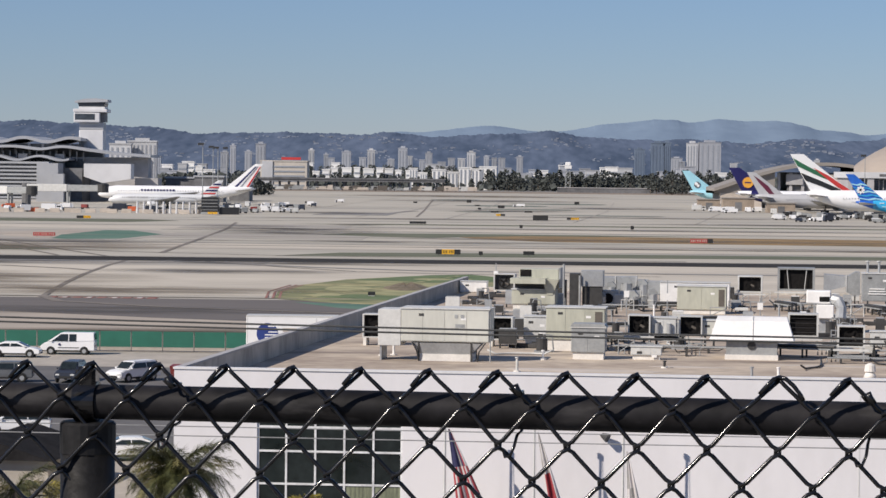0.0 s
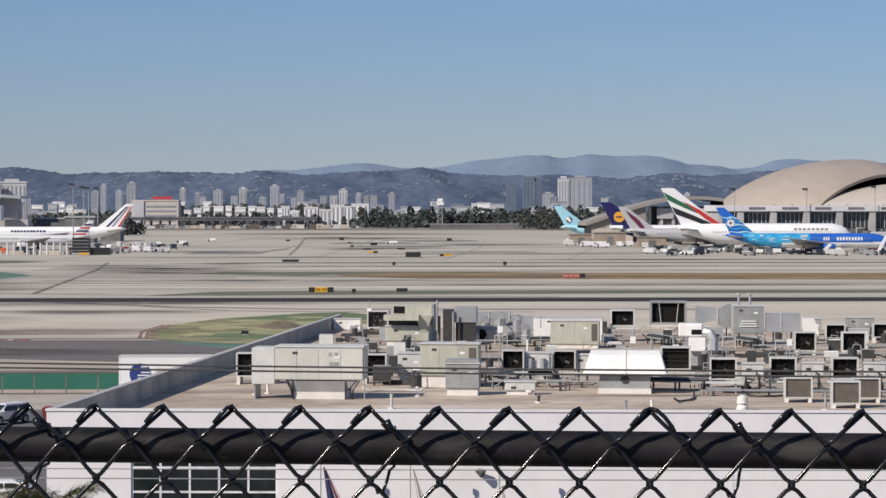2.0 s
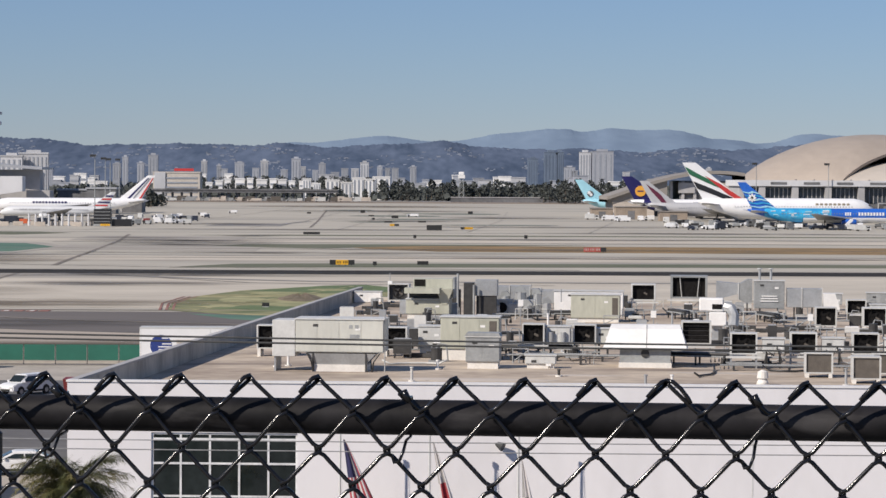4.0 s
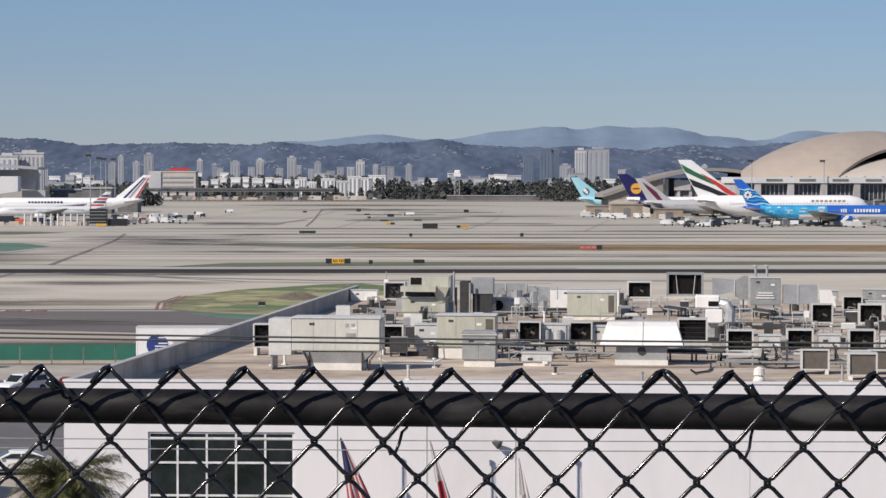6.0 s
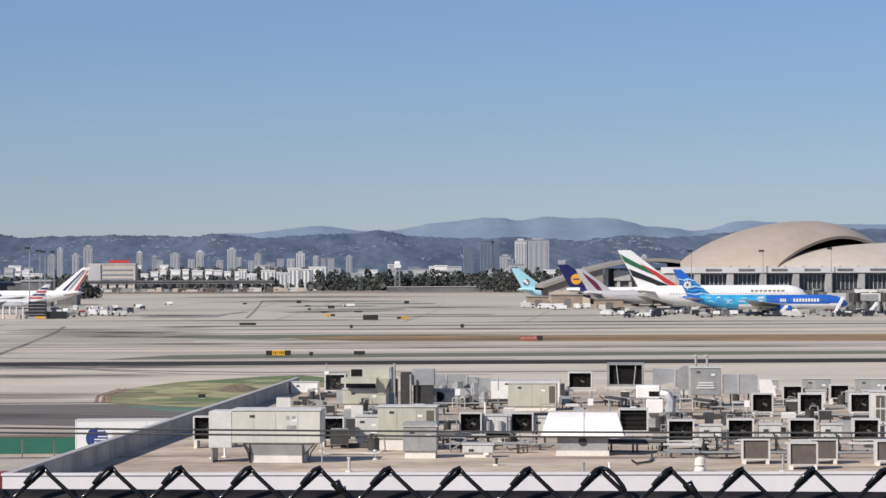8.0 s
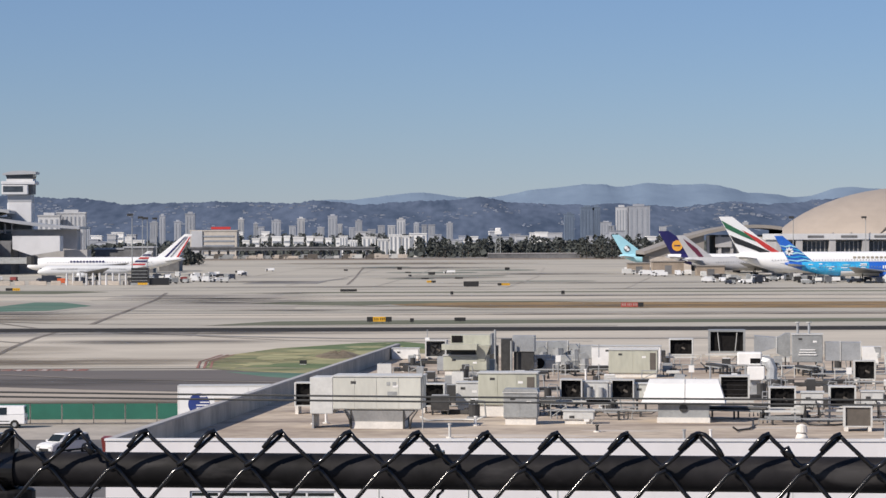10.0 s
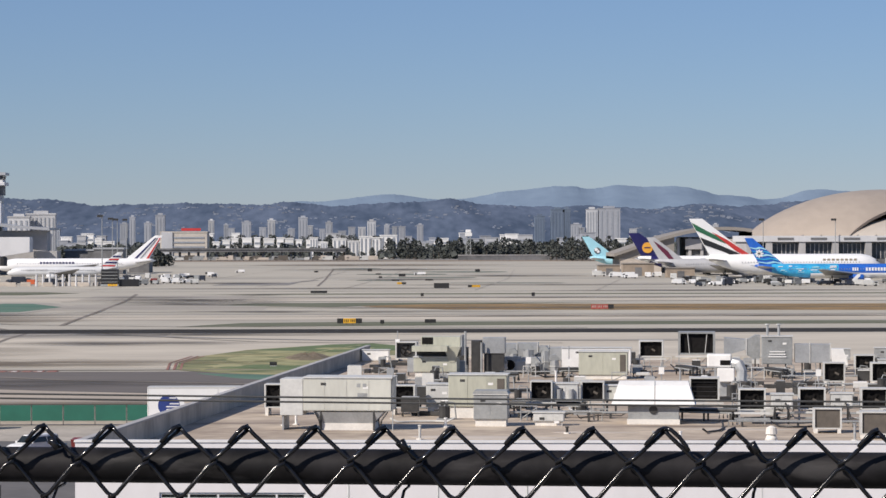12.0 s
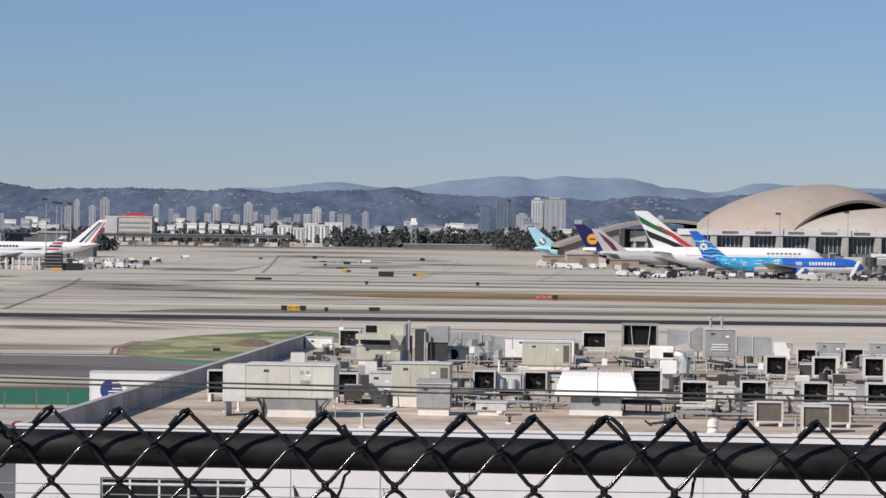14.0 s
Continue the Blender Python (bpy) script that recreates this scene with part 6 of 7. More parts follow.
for i in range(22):
    service_vehicle(rnd.uniform(118, 235), rnd.uniform(925, 952) if i % 2 else rnd.uniform(985, 1010), rnd.uniform(3, 6), rnd.uniform(1.4, 3.2), rnd.choice([DARKSTEEL, CARGREY, CARDARK, CARWHITE, LIGHTGREY]), rnd.choice([0, 15, 90, 180]), "small ramp vehicle beside the airliners")
def baggage_cart(x, y, rz, load):
    t = thing("baggage_cart", "low baggage cart with a load on the apron", "baggage cart", pose(x, y, 0.03, 0, 0, rz), "baggage carts")
    part("bed", block((-1.6, 1.6, -0.8, 0.8, 0.45, 0.6)), DARKSTEEL, t)
    part("load", block((-1.4, 1.3, -0.75, 0.75, 0.6, rnd.uniform(1.2, 2.0)), bevel=0.08), load, t)
    part("drawbar", tube([(1.6, 0, 0.45), (2.4, 0, 0.3)], 0.06, 6), DARKSTEEL, t)
    for sx in (-1.1, 1.1):
        part("axle", tube([(sx, -0.85, 0.26), (sx, 0.85, 0.26)], 0.25, 8), TYRE, t)


for i in range(64):
    bx_, by_ = rnd.choice(((rnd.uniform(105, 235), rnd.uniform(940, 1012)), (rnd.uniform(112, 160), rnd.uniform(1010, 1060)), (rnd.uniform(-205, -78), rnd.uniform(955, 1040))))
    baggage_cart(bx_, by_, rnd.choice([0, 8, 90, -20]), rnd.choice([DARKSTEEL, CARGREY, GREYPAINT, GALV, CARRED, BLACK, LIGHTGREY]))
for x, y, h in ((192, 944, 7.0), (172, 948, 4.0), (205, 946, 5.0)):
    bs = thing("boarding_stairs", "white boarding stairs on the apron", "boarding stairs", pose(x, y, 0.03), "boarding stairs")
    part("flight", prism([(-1.8, 0.5), (1.6, h), (2.2, h), (2.2, h - 0.8), (-1.0, 0.5)], -1, 1), CARWHITE, bs)
    part("prop", tube([(-1.6, 0, 0.4), (1.8, 0, h - 0.4)], 0.3, 6), CARWHITE, bs)
    part("prop", tube([(2.0, 0, 0.4), (0.6, 0, h * 0.7)], 0.25, 6), CARWHITE, bs)
    part("chassis", block((-2.2, 2.4, -1.1, 1.1, 0.02, 0.55)), GREYPAINT, bs)
for x, y, w, h in ((103, 1190, 10, 4.5), (114, 1165, 14, 5.5), (128, 1120, 12, 4.0)):
    sd = thing("ramp_shed", "low tan ramp shed beside the stands", "shed", pose(x, y, 0.03), "ramp sheds")
    part("wall", block((-w / 2, w / 2, 0, 8, 0, h)), SHEDTAN, sd)
    part("roof", block((-w / 2 - 0.4, w / 2 + 0.4, -0.4, 8.4, h, h + 0.4)), TAUPE, sd)
    part("door", block((-1.5, 1.5, -0.12, -0.01, 0, h * 0.7)), FARDARK, sd)
service_vehicle(-72, 1290, 4.5, 1.6, CARWHITE, 0, "white car crossing the taxi lane")
service_vehicle(16, 1200, 5.5, 1.5, CARWHITE, 0, "white vehicle on the taxi lane")
for i in range(26):
    b = thing("barricade", "low pale concrete barricade at the stand edge", "barricade", pose(-215 + i * 4.4, 945 + (i % 3) * 6, 0.06), "stand barricades")
    part("barrier", prism([(-1.9, 0), (1.9, 0), (1.75, 1.5), (-1.75, 1.5)], -0.4, 0.4), ORANGE if i in (2, 11) else PATCH, b)
for i in range(10):
    b = thing("bollard", "pale upright barrier post at the stand edge", "bollard", pose(-127 + i * 2.4, 948, 0.06), "stand posts")
    part("post", tube([(0, 0, 0), (0, 0, 4.2)], 0.45, 8, 0.35), FARWHITE, b)
    part("cap", tube([(0, 0, 4.2), (0, 0, 4.35)], 0.4, 8), FARWHITE, b)
bx = thing("equipment_shelter", "black louvred equipment shelter by the stands", "shelter", pose(-100, 946, 0.06))
part("body", block((-3.1, 3.1, -2, 2, 0.8, 6.2)), BLACK, bx)
for i in range(4):
    part("louvre", block((-2.9, 2.9, -2.2, -2.01, 1.5 + i * 1.2, 1.7 + i * 1.2)), GREYPAINT, bx)
part("base", block((-3.3, 3.3, -2.3, 2.3, 0, 0.8)), GREYPAINT, bx)
part("side_box", block((3.4, 10.5, -1, 1.5, 0, 2.6)), BLACK, bx)
for x, y, h in ((-108.8, 1000, 26), (-113.2, 1080, 25.5), (-116.3, 1130, 25.5), (-121.8, 1225, 26), (163, 1115, 25), (196, 1125, 25), (226, 1125, 26), (272, 1125, 27)):
    lp = thing("apron_light_mast", "tall grey apron floodlight mast", "light mast", pose(x, y, 0.02), "apron light masts")
    part("mast", tube([(0, 0, 0), (0, 0, h)], 0.24, 8, 0.14), GREYPAINT, lp)
    part("light_bar", block((-1.9, 0.4, -0.3, 0.3, h - 0.2, h + 0.5)), DARKSTEEL, lp)
    for k in range(3):
        part("floodlight", block((-1.8 + k * 0.75, -1.3 + k * 0.75, -0.8, -0.31, h - 0.5, h + 0.2)), DARKSTEEL, lp)


# ---- terminal with tan shell roofs ----
term = thing("terminal_building", "long terminal with white fascia, dark glazing and columns", "terminal", pose(0, 1125, 0.02))
part("wall", block((158, 420, 6, 40, 0, 15.4)), FARCONC, term)
part("glazing", block((160, 420, 5.2, 5.9, 8.0, 14.6)), FARGLASS, term, "dark glazed front")
part("fascia", block((157, 420, 1.5, 44, 15.4, 18.0)), FARWHITE, term, "white roof fascia")
part("lower_band", block((158, 420, 3.5, 5.1, 5.6, 7.8)), FARDARK, term)
for i in range(14):
    x = 166 + i * 14.5
    part("column", block((x, x + 2.8, 2.0, 5.0, 0, 15.3)), FARCONC, term, "grey concrete pier")
    part("roof_louvre", block((x + 5, x + 12, 1.3, 1.49, 16.2, 17.2)), FARDARK, term)
    for k in range(5):
        part("mullion", block((x + 5.2 + k * 1.9, x + 5.5 + k * 1.9, 4.8, 5.19, 8.0, 14.6)), FARCONC, term)


def jet_bridge(x, y, length, rz, z=5.2):
    t = thing("jet_bridge", "grey passenger boarding bridge on steel legs", "jet bridge", pose(x, y, 0.02, 0, 0, rz), "jet bridges")
    part("tunnel", block((0, length * 0.55, -1.6, 1.6, z, z + 3.0), bevel=0.1), LIGHTGREY, t)
    part("inner_tunnel", block((length * 0.5, length, -1.35, 1.35, z + 0.2, z + 2.8), bevel=0.1), GREYPAINT, t)
    part("cab", tube([(length, 0, z - 0.2), (length, 0, z + 3.3)], 2.3, 12), DARKSTEEL, t)
    part("leg", block((length * 0.55 - 0.4, length * 0.55 + 0.4, -1.2, -0.6, 0.9, z), (length * 0.55 - 0.4, length * 0.55 + 0.4, 0.6, 1.2, 0.9, z)), GREYPAINT, t)
    part("wheel_bogie", block((length * 0.55 - 1, length * 0.55 + 1, -1.8, 1.8, 0, 0.95)), DARKSTEEL, t)
    part("rotunda", tube([(0, 0, 0), (0, 0, z + 3.4)], 1.9, 12), FARDARK, t)
    return t


for x, y, ln, rz in ((208, 1118, 45, -110), (218, 1118, 60, -100), (236, 1118, 46, -80), (246, 1116, 30, -60), (268, 1118, 40, -100), (190, 1120, 30, -95)):
    jet_bridge(x, y, ln, rz)
for x, y, ln, rz in ((200, 1012, 22, 5), (209, 1002, 24, -20), (217, 1014, 24, -70), (236, 1005, 26, -130), (228, 990, 20, 180)):
    jet_bridge(x, y, ln, rz, 4.6)


def shell(cx, cy, ax, ax2, ay, az, z0, cut, mat, label, name="shell_roof", e=1.5):
    """A lopsided shell standing on z0, cut open by an upright plane."""
    bm = bmesh.new()
    nu, nv = 48, 14
    grid = []
    for v in range(nv + 1):
        b = math.pi / 2 * v / nv
        grid.append([bm.verts.new((cx + (ax if 12 < u < 36 else ax2) * math.cos(b) * math.cos(2 * math.pi * u / nu), cy + ay * math.cos(b) * math.sin(2 * math.pi * u / nu), z0 + az * math.sin(b) ** e)) for u in range(nu)])
    for a, b in zip(grid, grid[1:]):
        for u in range(nu):
            bm.faces.new((a[u], a[(u + 1) % nu], b[(u + 1) % nu], b[u]))
    bmesh.ops.remove_doubles(bm, verts=bm.verts, dist=0.05)
    if cut:
        bmesh.ops.bisect_plane(bm, geom=bm.verts[:] + bm.edges[:] + bm.faces[:], plane_co=cut[0], plane_no=cut[1], clear_outer=True)
    bmesh.ops.recalc_face_normals(bm, faces=bm.faces)
    bmesh.ops.solidify(bm, geom=bm.faces[:], thickness=1.6)
    return part(name, bm, mat, dome, label, smooth=False)


dome = thing("terminal_hall", "great hall with layered tan shell roofs", "terminal", Matrix())
shell(258, 1345, 71, 46, 75, 26.5, 15.5, ((243, 1286, 0), (0.51, -0.86, 0.0)), TANSHELL, "large tan metal shell roof")
shell(298, 1300, 82, 80, 42, 14.2, 16.0, None, TANPALE, "lower pale tan shell roof")
part("lower_roof", block((165, 400, 1250, 1420, 12, 16.5)), TANPALE, dome)
part("hall_wall", block((168, 398, 1253, 1417, 0.02, 12)), FARCONC, dome)
part("seam", merge(*[tube([(x, 1251.0, 16.6), (x + 4, 1262, 18.2)], 0.4, 6) for x in range(200, 330, 9)]), TANSHELL, dome)
# older concourse with a curved taupe roof
con = thing("concourse_building", "concourse with a sweeping taupe roof", "terminal", pose(0, 1262, 0.02))
outl = [(111, 8.4)] + [(111 + 67 * i / 16, 9 + 13.4 * math.sin(math.pi * (0.02 + 0.60 * i / 16)) ** 1.1) for i in range(17)] + [(178, 19.2)]
part("roof", prism([(a, b) for a, b in outl] + [(a, b - 1.6) for a, b in outl[::-1]], -8, 40), TAUPE, con, "sweeping taupe metal roof")
part("end_wall", prism([(112, 7.2)] + [(a, b - 1.62) for a, b in outl[1:9]] + [(outl[8][0], 7.2)], -6, 36), TAUPE, con, "taupe sloping end wall")
part("wall", block((114, 176, -2, 36, 0, 7.1), (146.7, 176, -2, 36, 8.0, 17.5)), FARDARK, con, "dark glazed wall")
part("pale_wall", block((114, 134, -6, -2.1, 0, 7.1)), PATCH, con)
for i in range(7):
    part("pier", block((136 + i * 5.8, 137.4 + i * 5.8, -3.4, -2.1, 0, 17.2)), FARCONC, con)
for x, w, h in ((146, 8, 5), (163, 6, 4)):
    part("plant_room", block((x, x + w, -4, -2.2, 11.5, 11.5 + h)), FARCONC, con)


# ---- west concourse and ramp tower ----
tower = thing("control_tower", "white ramp control tower with a flared cab", "control tower", pose(-174.5, 1152, 0.02))
part("shaft", block((-5.5, 5.5, -4, 4, 0, 33), bevel=0.4), FARWHITE, tower, "pale tower shaft")
part("collar", block((-5.3, 5.3, -3.9, 3.9, 33.0, 36.2)), FARMETAL, tower, "grey recessed collar")
part("gallery", block((-7.6, 4.0, -6, 5, 36.2, 40.6), bevel=0.3), FARWHITE, tower, "white projecting gallery")
part("gallery_glazing", block((-7.0, 1.8, -6.1, -5.9, 37.4, 40.0)), FARGLASS, tower)
part("gallery_side", block((4.05, 6.0, -4, 4, 36.4, 41.0)), FARDARK, tower)
part("deck", block((-7.8, 7.2, -6.2, 6, 40.7, 42.2), bevel=0.2), FARWHITE, tower)
part("cab_glass", loft([[(-5, -4.5, 42.2), (5.6, -4.5, 42.2), (5.6, 4.5, 42.2), (-5, 4.5, 42.2)], [(-6, -5.3, 45), (6.2, -5.3, 45), (6.2, 5.3, 45), (-6, 5.3, 45)]]), FARGLASS, tower, "dark glazed cab")
part("cab_sill", block((-5.6, 6.0, -5.0, 5.0, 42.21, 43.2)), FARWHITE, tower)
part("cab_roof", prism([(-7.2, 44.9), (7.4, 45.3), (7.4, 46.4), (2, 46.9), (-3, 46.6), (-7.2, 45.6)], -6, 6), FARMETAL, tower, "curved cab roof")
FARTHER = Matrix.Translation((0, 0, 18.2)) @ Matrix.Scale(1.11, 4) @ Matrix.Translation((0, 0, -18.2))  # set back behind the parked aircraft
tower.matrix_basis = FARTHER @ tower.matrix_basis
west = thing("west_concourse", "grey concourse with layered curved metal roofs", "terminal", FARTHER @ pose(0, 1120, 0.02))


def profile_roof(profile, y0, y1, th):
    return prism(profile + [(a, b - th) for a, b in profile[::-1]], y0, y1)


part("upper_roof", profile_roof([(-330 + i * 1.2, 28.85 + 0.95 * math.cos(2 * math.pi * (-330 + i * 1.2 + 201.6) / 20.7)) for i in range(129)], 10, 60, 1.3), FARMETAL, west, "pale curved metal roof")
part("upper_wall", block((-330, -178, 14, 58, 0, 26.5)), FARDARK, west, "dark glazed clerestory")
sweep_x = [-330, -240, -222, -209, -203, -197, -190.5, -184.5, -179.5, -172.3, -160, -150, -144]
sweep_z = [25.0, 24.6, 25.8, 25.6, 25.9, 25.0, 24.4, 25.9, 25.7, 24.5, 23.0, 22.3, 21.9]
part("middle_roof", profile_roof([(-330 + i * 1.0, sum(float(np.interp(-330 + i + o, sweep_x, sweep_z)) for o in (-3, -1.5, 0, 1.5, 3)) / 5) for i in range(187)], -4, 30, 1.1), FARMETAL, west, "sweeping grey metal roof")
part("middle_wall", block((-330, -146, 4, 13.9, 0, 20.8)), FARCONC, west)
part("middle_glazing", block((-300, -174, 3.2, 3.95, 8, 20.0)), FARGLASS, west, "dark glazed band")
part("lower_roof", profile_roof([(-330 + i * 1.2, 20.6 + 0.9 * math.cos(2 * math.pi * (-330 + i * 1.2 + 190.6) / 19)) for i in range(128)], -14, 3.0, 0.9), FARMETAL, west, "lower curved canopy")
part("white_wall", prism([(-170, 18.0), (-150, 18.0), (-150, 11.6), (-162, 9.8), (-170, 12.5)], -22, -12), FARWHITE, west, "white panelled wall")
part("white_base", block((-188, -179, -34, -20, 0.0, 18.0)), FARMETAL, west, "white stair tower")
part("link_wall", block((-178.9, -171, -20, 3.1, 0, 16)), FARDARK, west)
part("small_block", block((-181, -176, -38, -34.5, 0, 13.6)), FARMETAL, west)
for i in range(14):
    part("glazing_column", block((-212 + i * 2.9, -211.5 + i * 2.9, 2.6, 3.15, 19, 23.2)), FARCONC, west)
part("link_block", block((-149.9, -140, -10, 3.8, 0.0, 12.0)), FARCONC, west)
for i in range(10):
    part("pier", block((-330 + i * 16, -326 + i * 16, 0.5, 3.9, 0, 22)), FARCONC, west)
for i in range(16):
    part("clerestory_mullion", block((-272 + i * 6, -271 + i * 6, 13.0, 13.95, 21.5, 26.4)), FARCONC, west)
gar = thing("louvred_building", "low building with horizontal white louvres", "building", FARTHER @ pose(0, 1100, 0.02))
part("wall", block((-330, -186, 0, 10, 0, 17.6)), FARDARK, gar)
for i in range(9):
    part("louvre", block((-330, -186, -1.2, -0.05, 3 + i * 1.62, 3.75 + i * 1.62)), FARMETAL, gar)
part("roof", block((-332, -185, -1.5, 11, 17.7, 18.6)), FARMETAL, gar)
part("base", block((-329, -187, -3, -1.3, 0, 2.6)), FARCONC, gar)
for x, y, ln, rz, z in ((-188, 1062, 34, -15, 6.5), (-205, 1060, 30, -40, 5.5)):
    jet_bridge(x, y, ln, rz, z)
for x, w, h, y in ((-140, 14, 12, 1250), (-128, 10, 8, 1300), (-160, 20, 11, 1300)):
    lb = thing("service_building", "low grey service building behind the stands", "building", pose(x, y, 0.02), "service buildings")
    part("wall", block((0, w, 0, 20, 0, h)), FARDARK, lb)
    part("roof", block((-0.5, w + 0.5, -0.5, 20.5, h, h + 0.8)), FARMETAL, lb)


# ---- city beyond the airfield ----
def city_block(x, y, w, h, mat, floors, label, group="city buildings", depth=None, bays=0):
    d = depth or w * 0.7
    t = thing("city_building", label, "building", pose(x, y, -0.02), group)
    part("wall", block((-w / 2, w / 2, 0, d, 0, h)), mat, t)
    part("roof_parapet", block((-w / 2 - 0.4, w / 2 + 0.4, -0.4, d + 0.4, h + 0.01, h + 1.0)), mat, t)
    if bays == 0:
        for f in range(floors):
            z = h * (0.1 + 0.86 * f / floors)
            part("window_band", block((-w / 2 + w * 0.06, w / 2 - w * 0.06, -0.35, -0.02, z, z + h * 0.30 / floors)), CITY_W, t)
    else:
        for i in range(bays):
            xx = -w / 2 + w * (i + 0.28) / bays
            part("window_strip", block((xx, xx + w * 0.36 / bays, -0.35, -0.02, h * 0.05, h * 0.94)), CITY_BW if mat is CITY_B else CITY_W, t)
    if h > 30:
        part("plant_room", block((-w * 0.25, w * 0.25, d * 0.2, d * 0.8, h + 1.01, h + h * 0.05 + 1)), mat, t)
    return t


rnd = random.Random(23)


def skyline(px, w, top, mat, y=3000, bays=0, floors=6, label="pale city tower far beyond the airfield"):
    """px: place along the skyline, top: height of the roofline over the horizon, in the skyline's own small units."""
    city_block((px - 784) * y / 4590 - 0.0157 * y, y, w * y / 4590, 18.2 + top * y / 4590, mat, floors, label, bays=bays)


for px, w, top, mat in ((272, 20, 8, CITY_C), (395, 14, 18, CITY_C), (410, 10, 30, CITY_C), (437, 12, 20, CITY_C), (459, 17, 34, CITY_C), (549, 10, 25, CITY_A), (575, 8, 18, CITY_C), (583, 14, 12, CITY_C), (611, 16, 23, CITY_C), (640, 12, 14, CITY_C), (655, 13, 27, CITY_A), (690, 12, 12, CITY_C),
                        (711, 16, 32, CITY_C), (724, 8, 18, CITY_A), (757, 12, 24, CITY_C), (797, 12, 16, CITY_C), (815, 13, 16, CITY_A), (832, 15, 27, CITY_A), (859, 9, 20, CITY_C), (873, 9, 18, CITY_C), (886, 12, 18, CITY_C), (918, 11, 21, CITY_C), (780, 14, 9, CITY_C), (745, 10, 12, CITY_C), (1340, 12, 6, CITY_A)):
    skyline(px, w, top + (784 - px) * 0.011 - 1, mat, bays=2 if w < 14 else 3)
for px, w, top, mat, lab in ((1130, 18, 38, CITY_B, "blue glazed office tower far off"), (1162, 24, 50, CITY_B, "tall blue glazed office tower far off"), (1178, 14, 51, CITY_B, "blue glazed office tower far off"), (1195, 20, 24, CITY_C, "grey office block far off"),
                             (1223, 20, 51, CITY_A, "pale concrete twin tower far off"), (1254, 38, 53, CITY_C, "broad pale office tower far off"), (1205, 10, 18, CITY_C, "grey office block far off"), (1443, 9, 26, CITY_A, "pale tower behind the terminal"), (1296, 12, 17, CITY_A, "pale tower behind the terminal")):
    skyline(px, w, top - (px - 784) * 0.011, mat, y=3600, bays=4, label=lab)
# hotel with vertical ribs, office with red sign
city_block(-225, 1700, 19, 32.5, CITY_A, 6, "pale ribbed hotel block beyond the concourse", depth=7, bays=7)
city_block(-238, 1690, 14, 30.5, CITY_A, 5, "white hotel wing beyond the concourse", depth=7, bays=4)
office = city_block(-155, 2000, 36, 21.0, CITY_T, 5, "tan office block with a red sign on the roof")
part("end_bay", block((-17.05, -8.5, -0.9, -0.36, 0, 21.4)), CITY_A, office, "pale cream end bay")
part("red_sign", block((-2, 13, 2, 3, 22.5, 24.5)), RED, office, "red rooftop sign bar")
# white apartments
for i in range(13):
    px = 520 + i * 18.5 + rnd.uniform(-4, 4)
    city_block((px - 784) * 2400 / 4590 - 37.7, 2400, rnd.uniform(5, 12), 18.2 - 2.0 + rnd.uniform(-5, 1.5), APART, 3, "white low apartment block beyond the field", "apartment blocks", 12)
for px, w, t0 in ((730, 14, -4), (748, 12, -12), (775, 24, -6), (800, 20, -10), (822, 22, -2), (842, 20, -4), (862, 30, 0)):
    city_block((px - 784) * 2100 / 4590 - 33, 2100, w * 2100 / 4590, 18.2 + t0 * 2100 / 4590, APART, 4, "white apartment block beyond the field", "apartment blocks", 14, bays=3)
for i in range(110):
    px = rnd.choice([rnd.uniform(300, 900), rnd.uniform(880, 1300), rnd.uniform(-20, 330)])
    city_block((px - 784) * 2700 / 4590 - 42, 2700 + rnd.uniform(0, 200), rnd.uniform(5, 16), 18.2 + rnd.uniform(-9, 3.0), rnd.choice([CITY_A, CITY_C, APART, APART]), 3, "small pale building among trees far off", "far low buildings", 14)
# elevated road and long low sheds
br = thing("elevated_roadway", "long dark elevated roadway at the field's end", "viaduct", pose(0, 1960, -0.02))
part("deck", block((-185, -30, 0, 12, 6.4, 8.4)), FARDARK, br)
part("parapet", block((-185, -30, -0.6, -0.05, 8.0, 9.2)), FARDARK, br)
for i in range(22):
    part("pier", block((-184 + i * 7, -182.5 + i * 7, 3, 8, 0, 6.4)), FARDARK, br)
wl2 = thing("boundary_wall", "long pale blast wall at the field's end", "wall", pose(0, 1955, -0.02))
part("wall", block((55, 175, 0, 2, 0, 3.4)), FARDARK, wl2)
part("coping", block((55, 175, -0.4, 2.2, 3.42, 4.0)), FARCONC, wl2)
for i in range(30):
    x = -190 + i * 6.2 + rnd.uniform(-2, 2)
    service_vehicle(x, 1935 + rnd.uniform(-10, 10), rnd.uniform(5, 12), rnd.uniform(2, 4.2), rnd.choice([LIGHTGREY, BROWNCOIL, PATCH, GREYPAINT]), 0, "pale vehicle parked at the field's end")
wt = thing("radar_tower", "slim white radar tower among trees", "radar tower", pose(64, 1990, -0.02))
for sx in (-1, 1):
    for sy in (-1, 1):
        part("leg", tube([(sx * 2.0, sy * 2.0, 0), (sx * 1.5, sy * 1.5, 18)], 0.2, 6), GREYPAINT, wt)
    for k in range(4):
        part("brace", tube([(-sx * 1.9, -1.9, 1 + k * 4.2), (sx * 1.7, -1.7, 5 + k * 4.2)], 0.14, 6), GREYPAINT, wt)
part("dish_house", block((-2.6, 2.6, -2, 2, 18, 20.5)), WHITEMETAL, wt)
part("top", block((-2.2, 2.2, -1, 1, 20.5, 23.0), bevel=0.5), WHITEMETAL, wt)


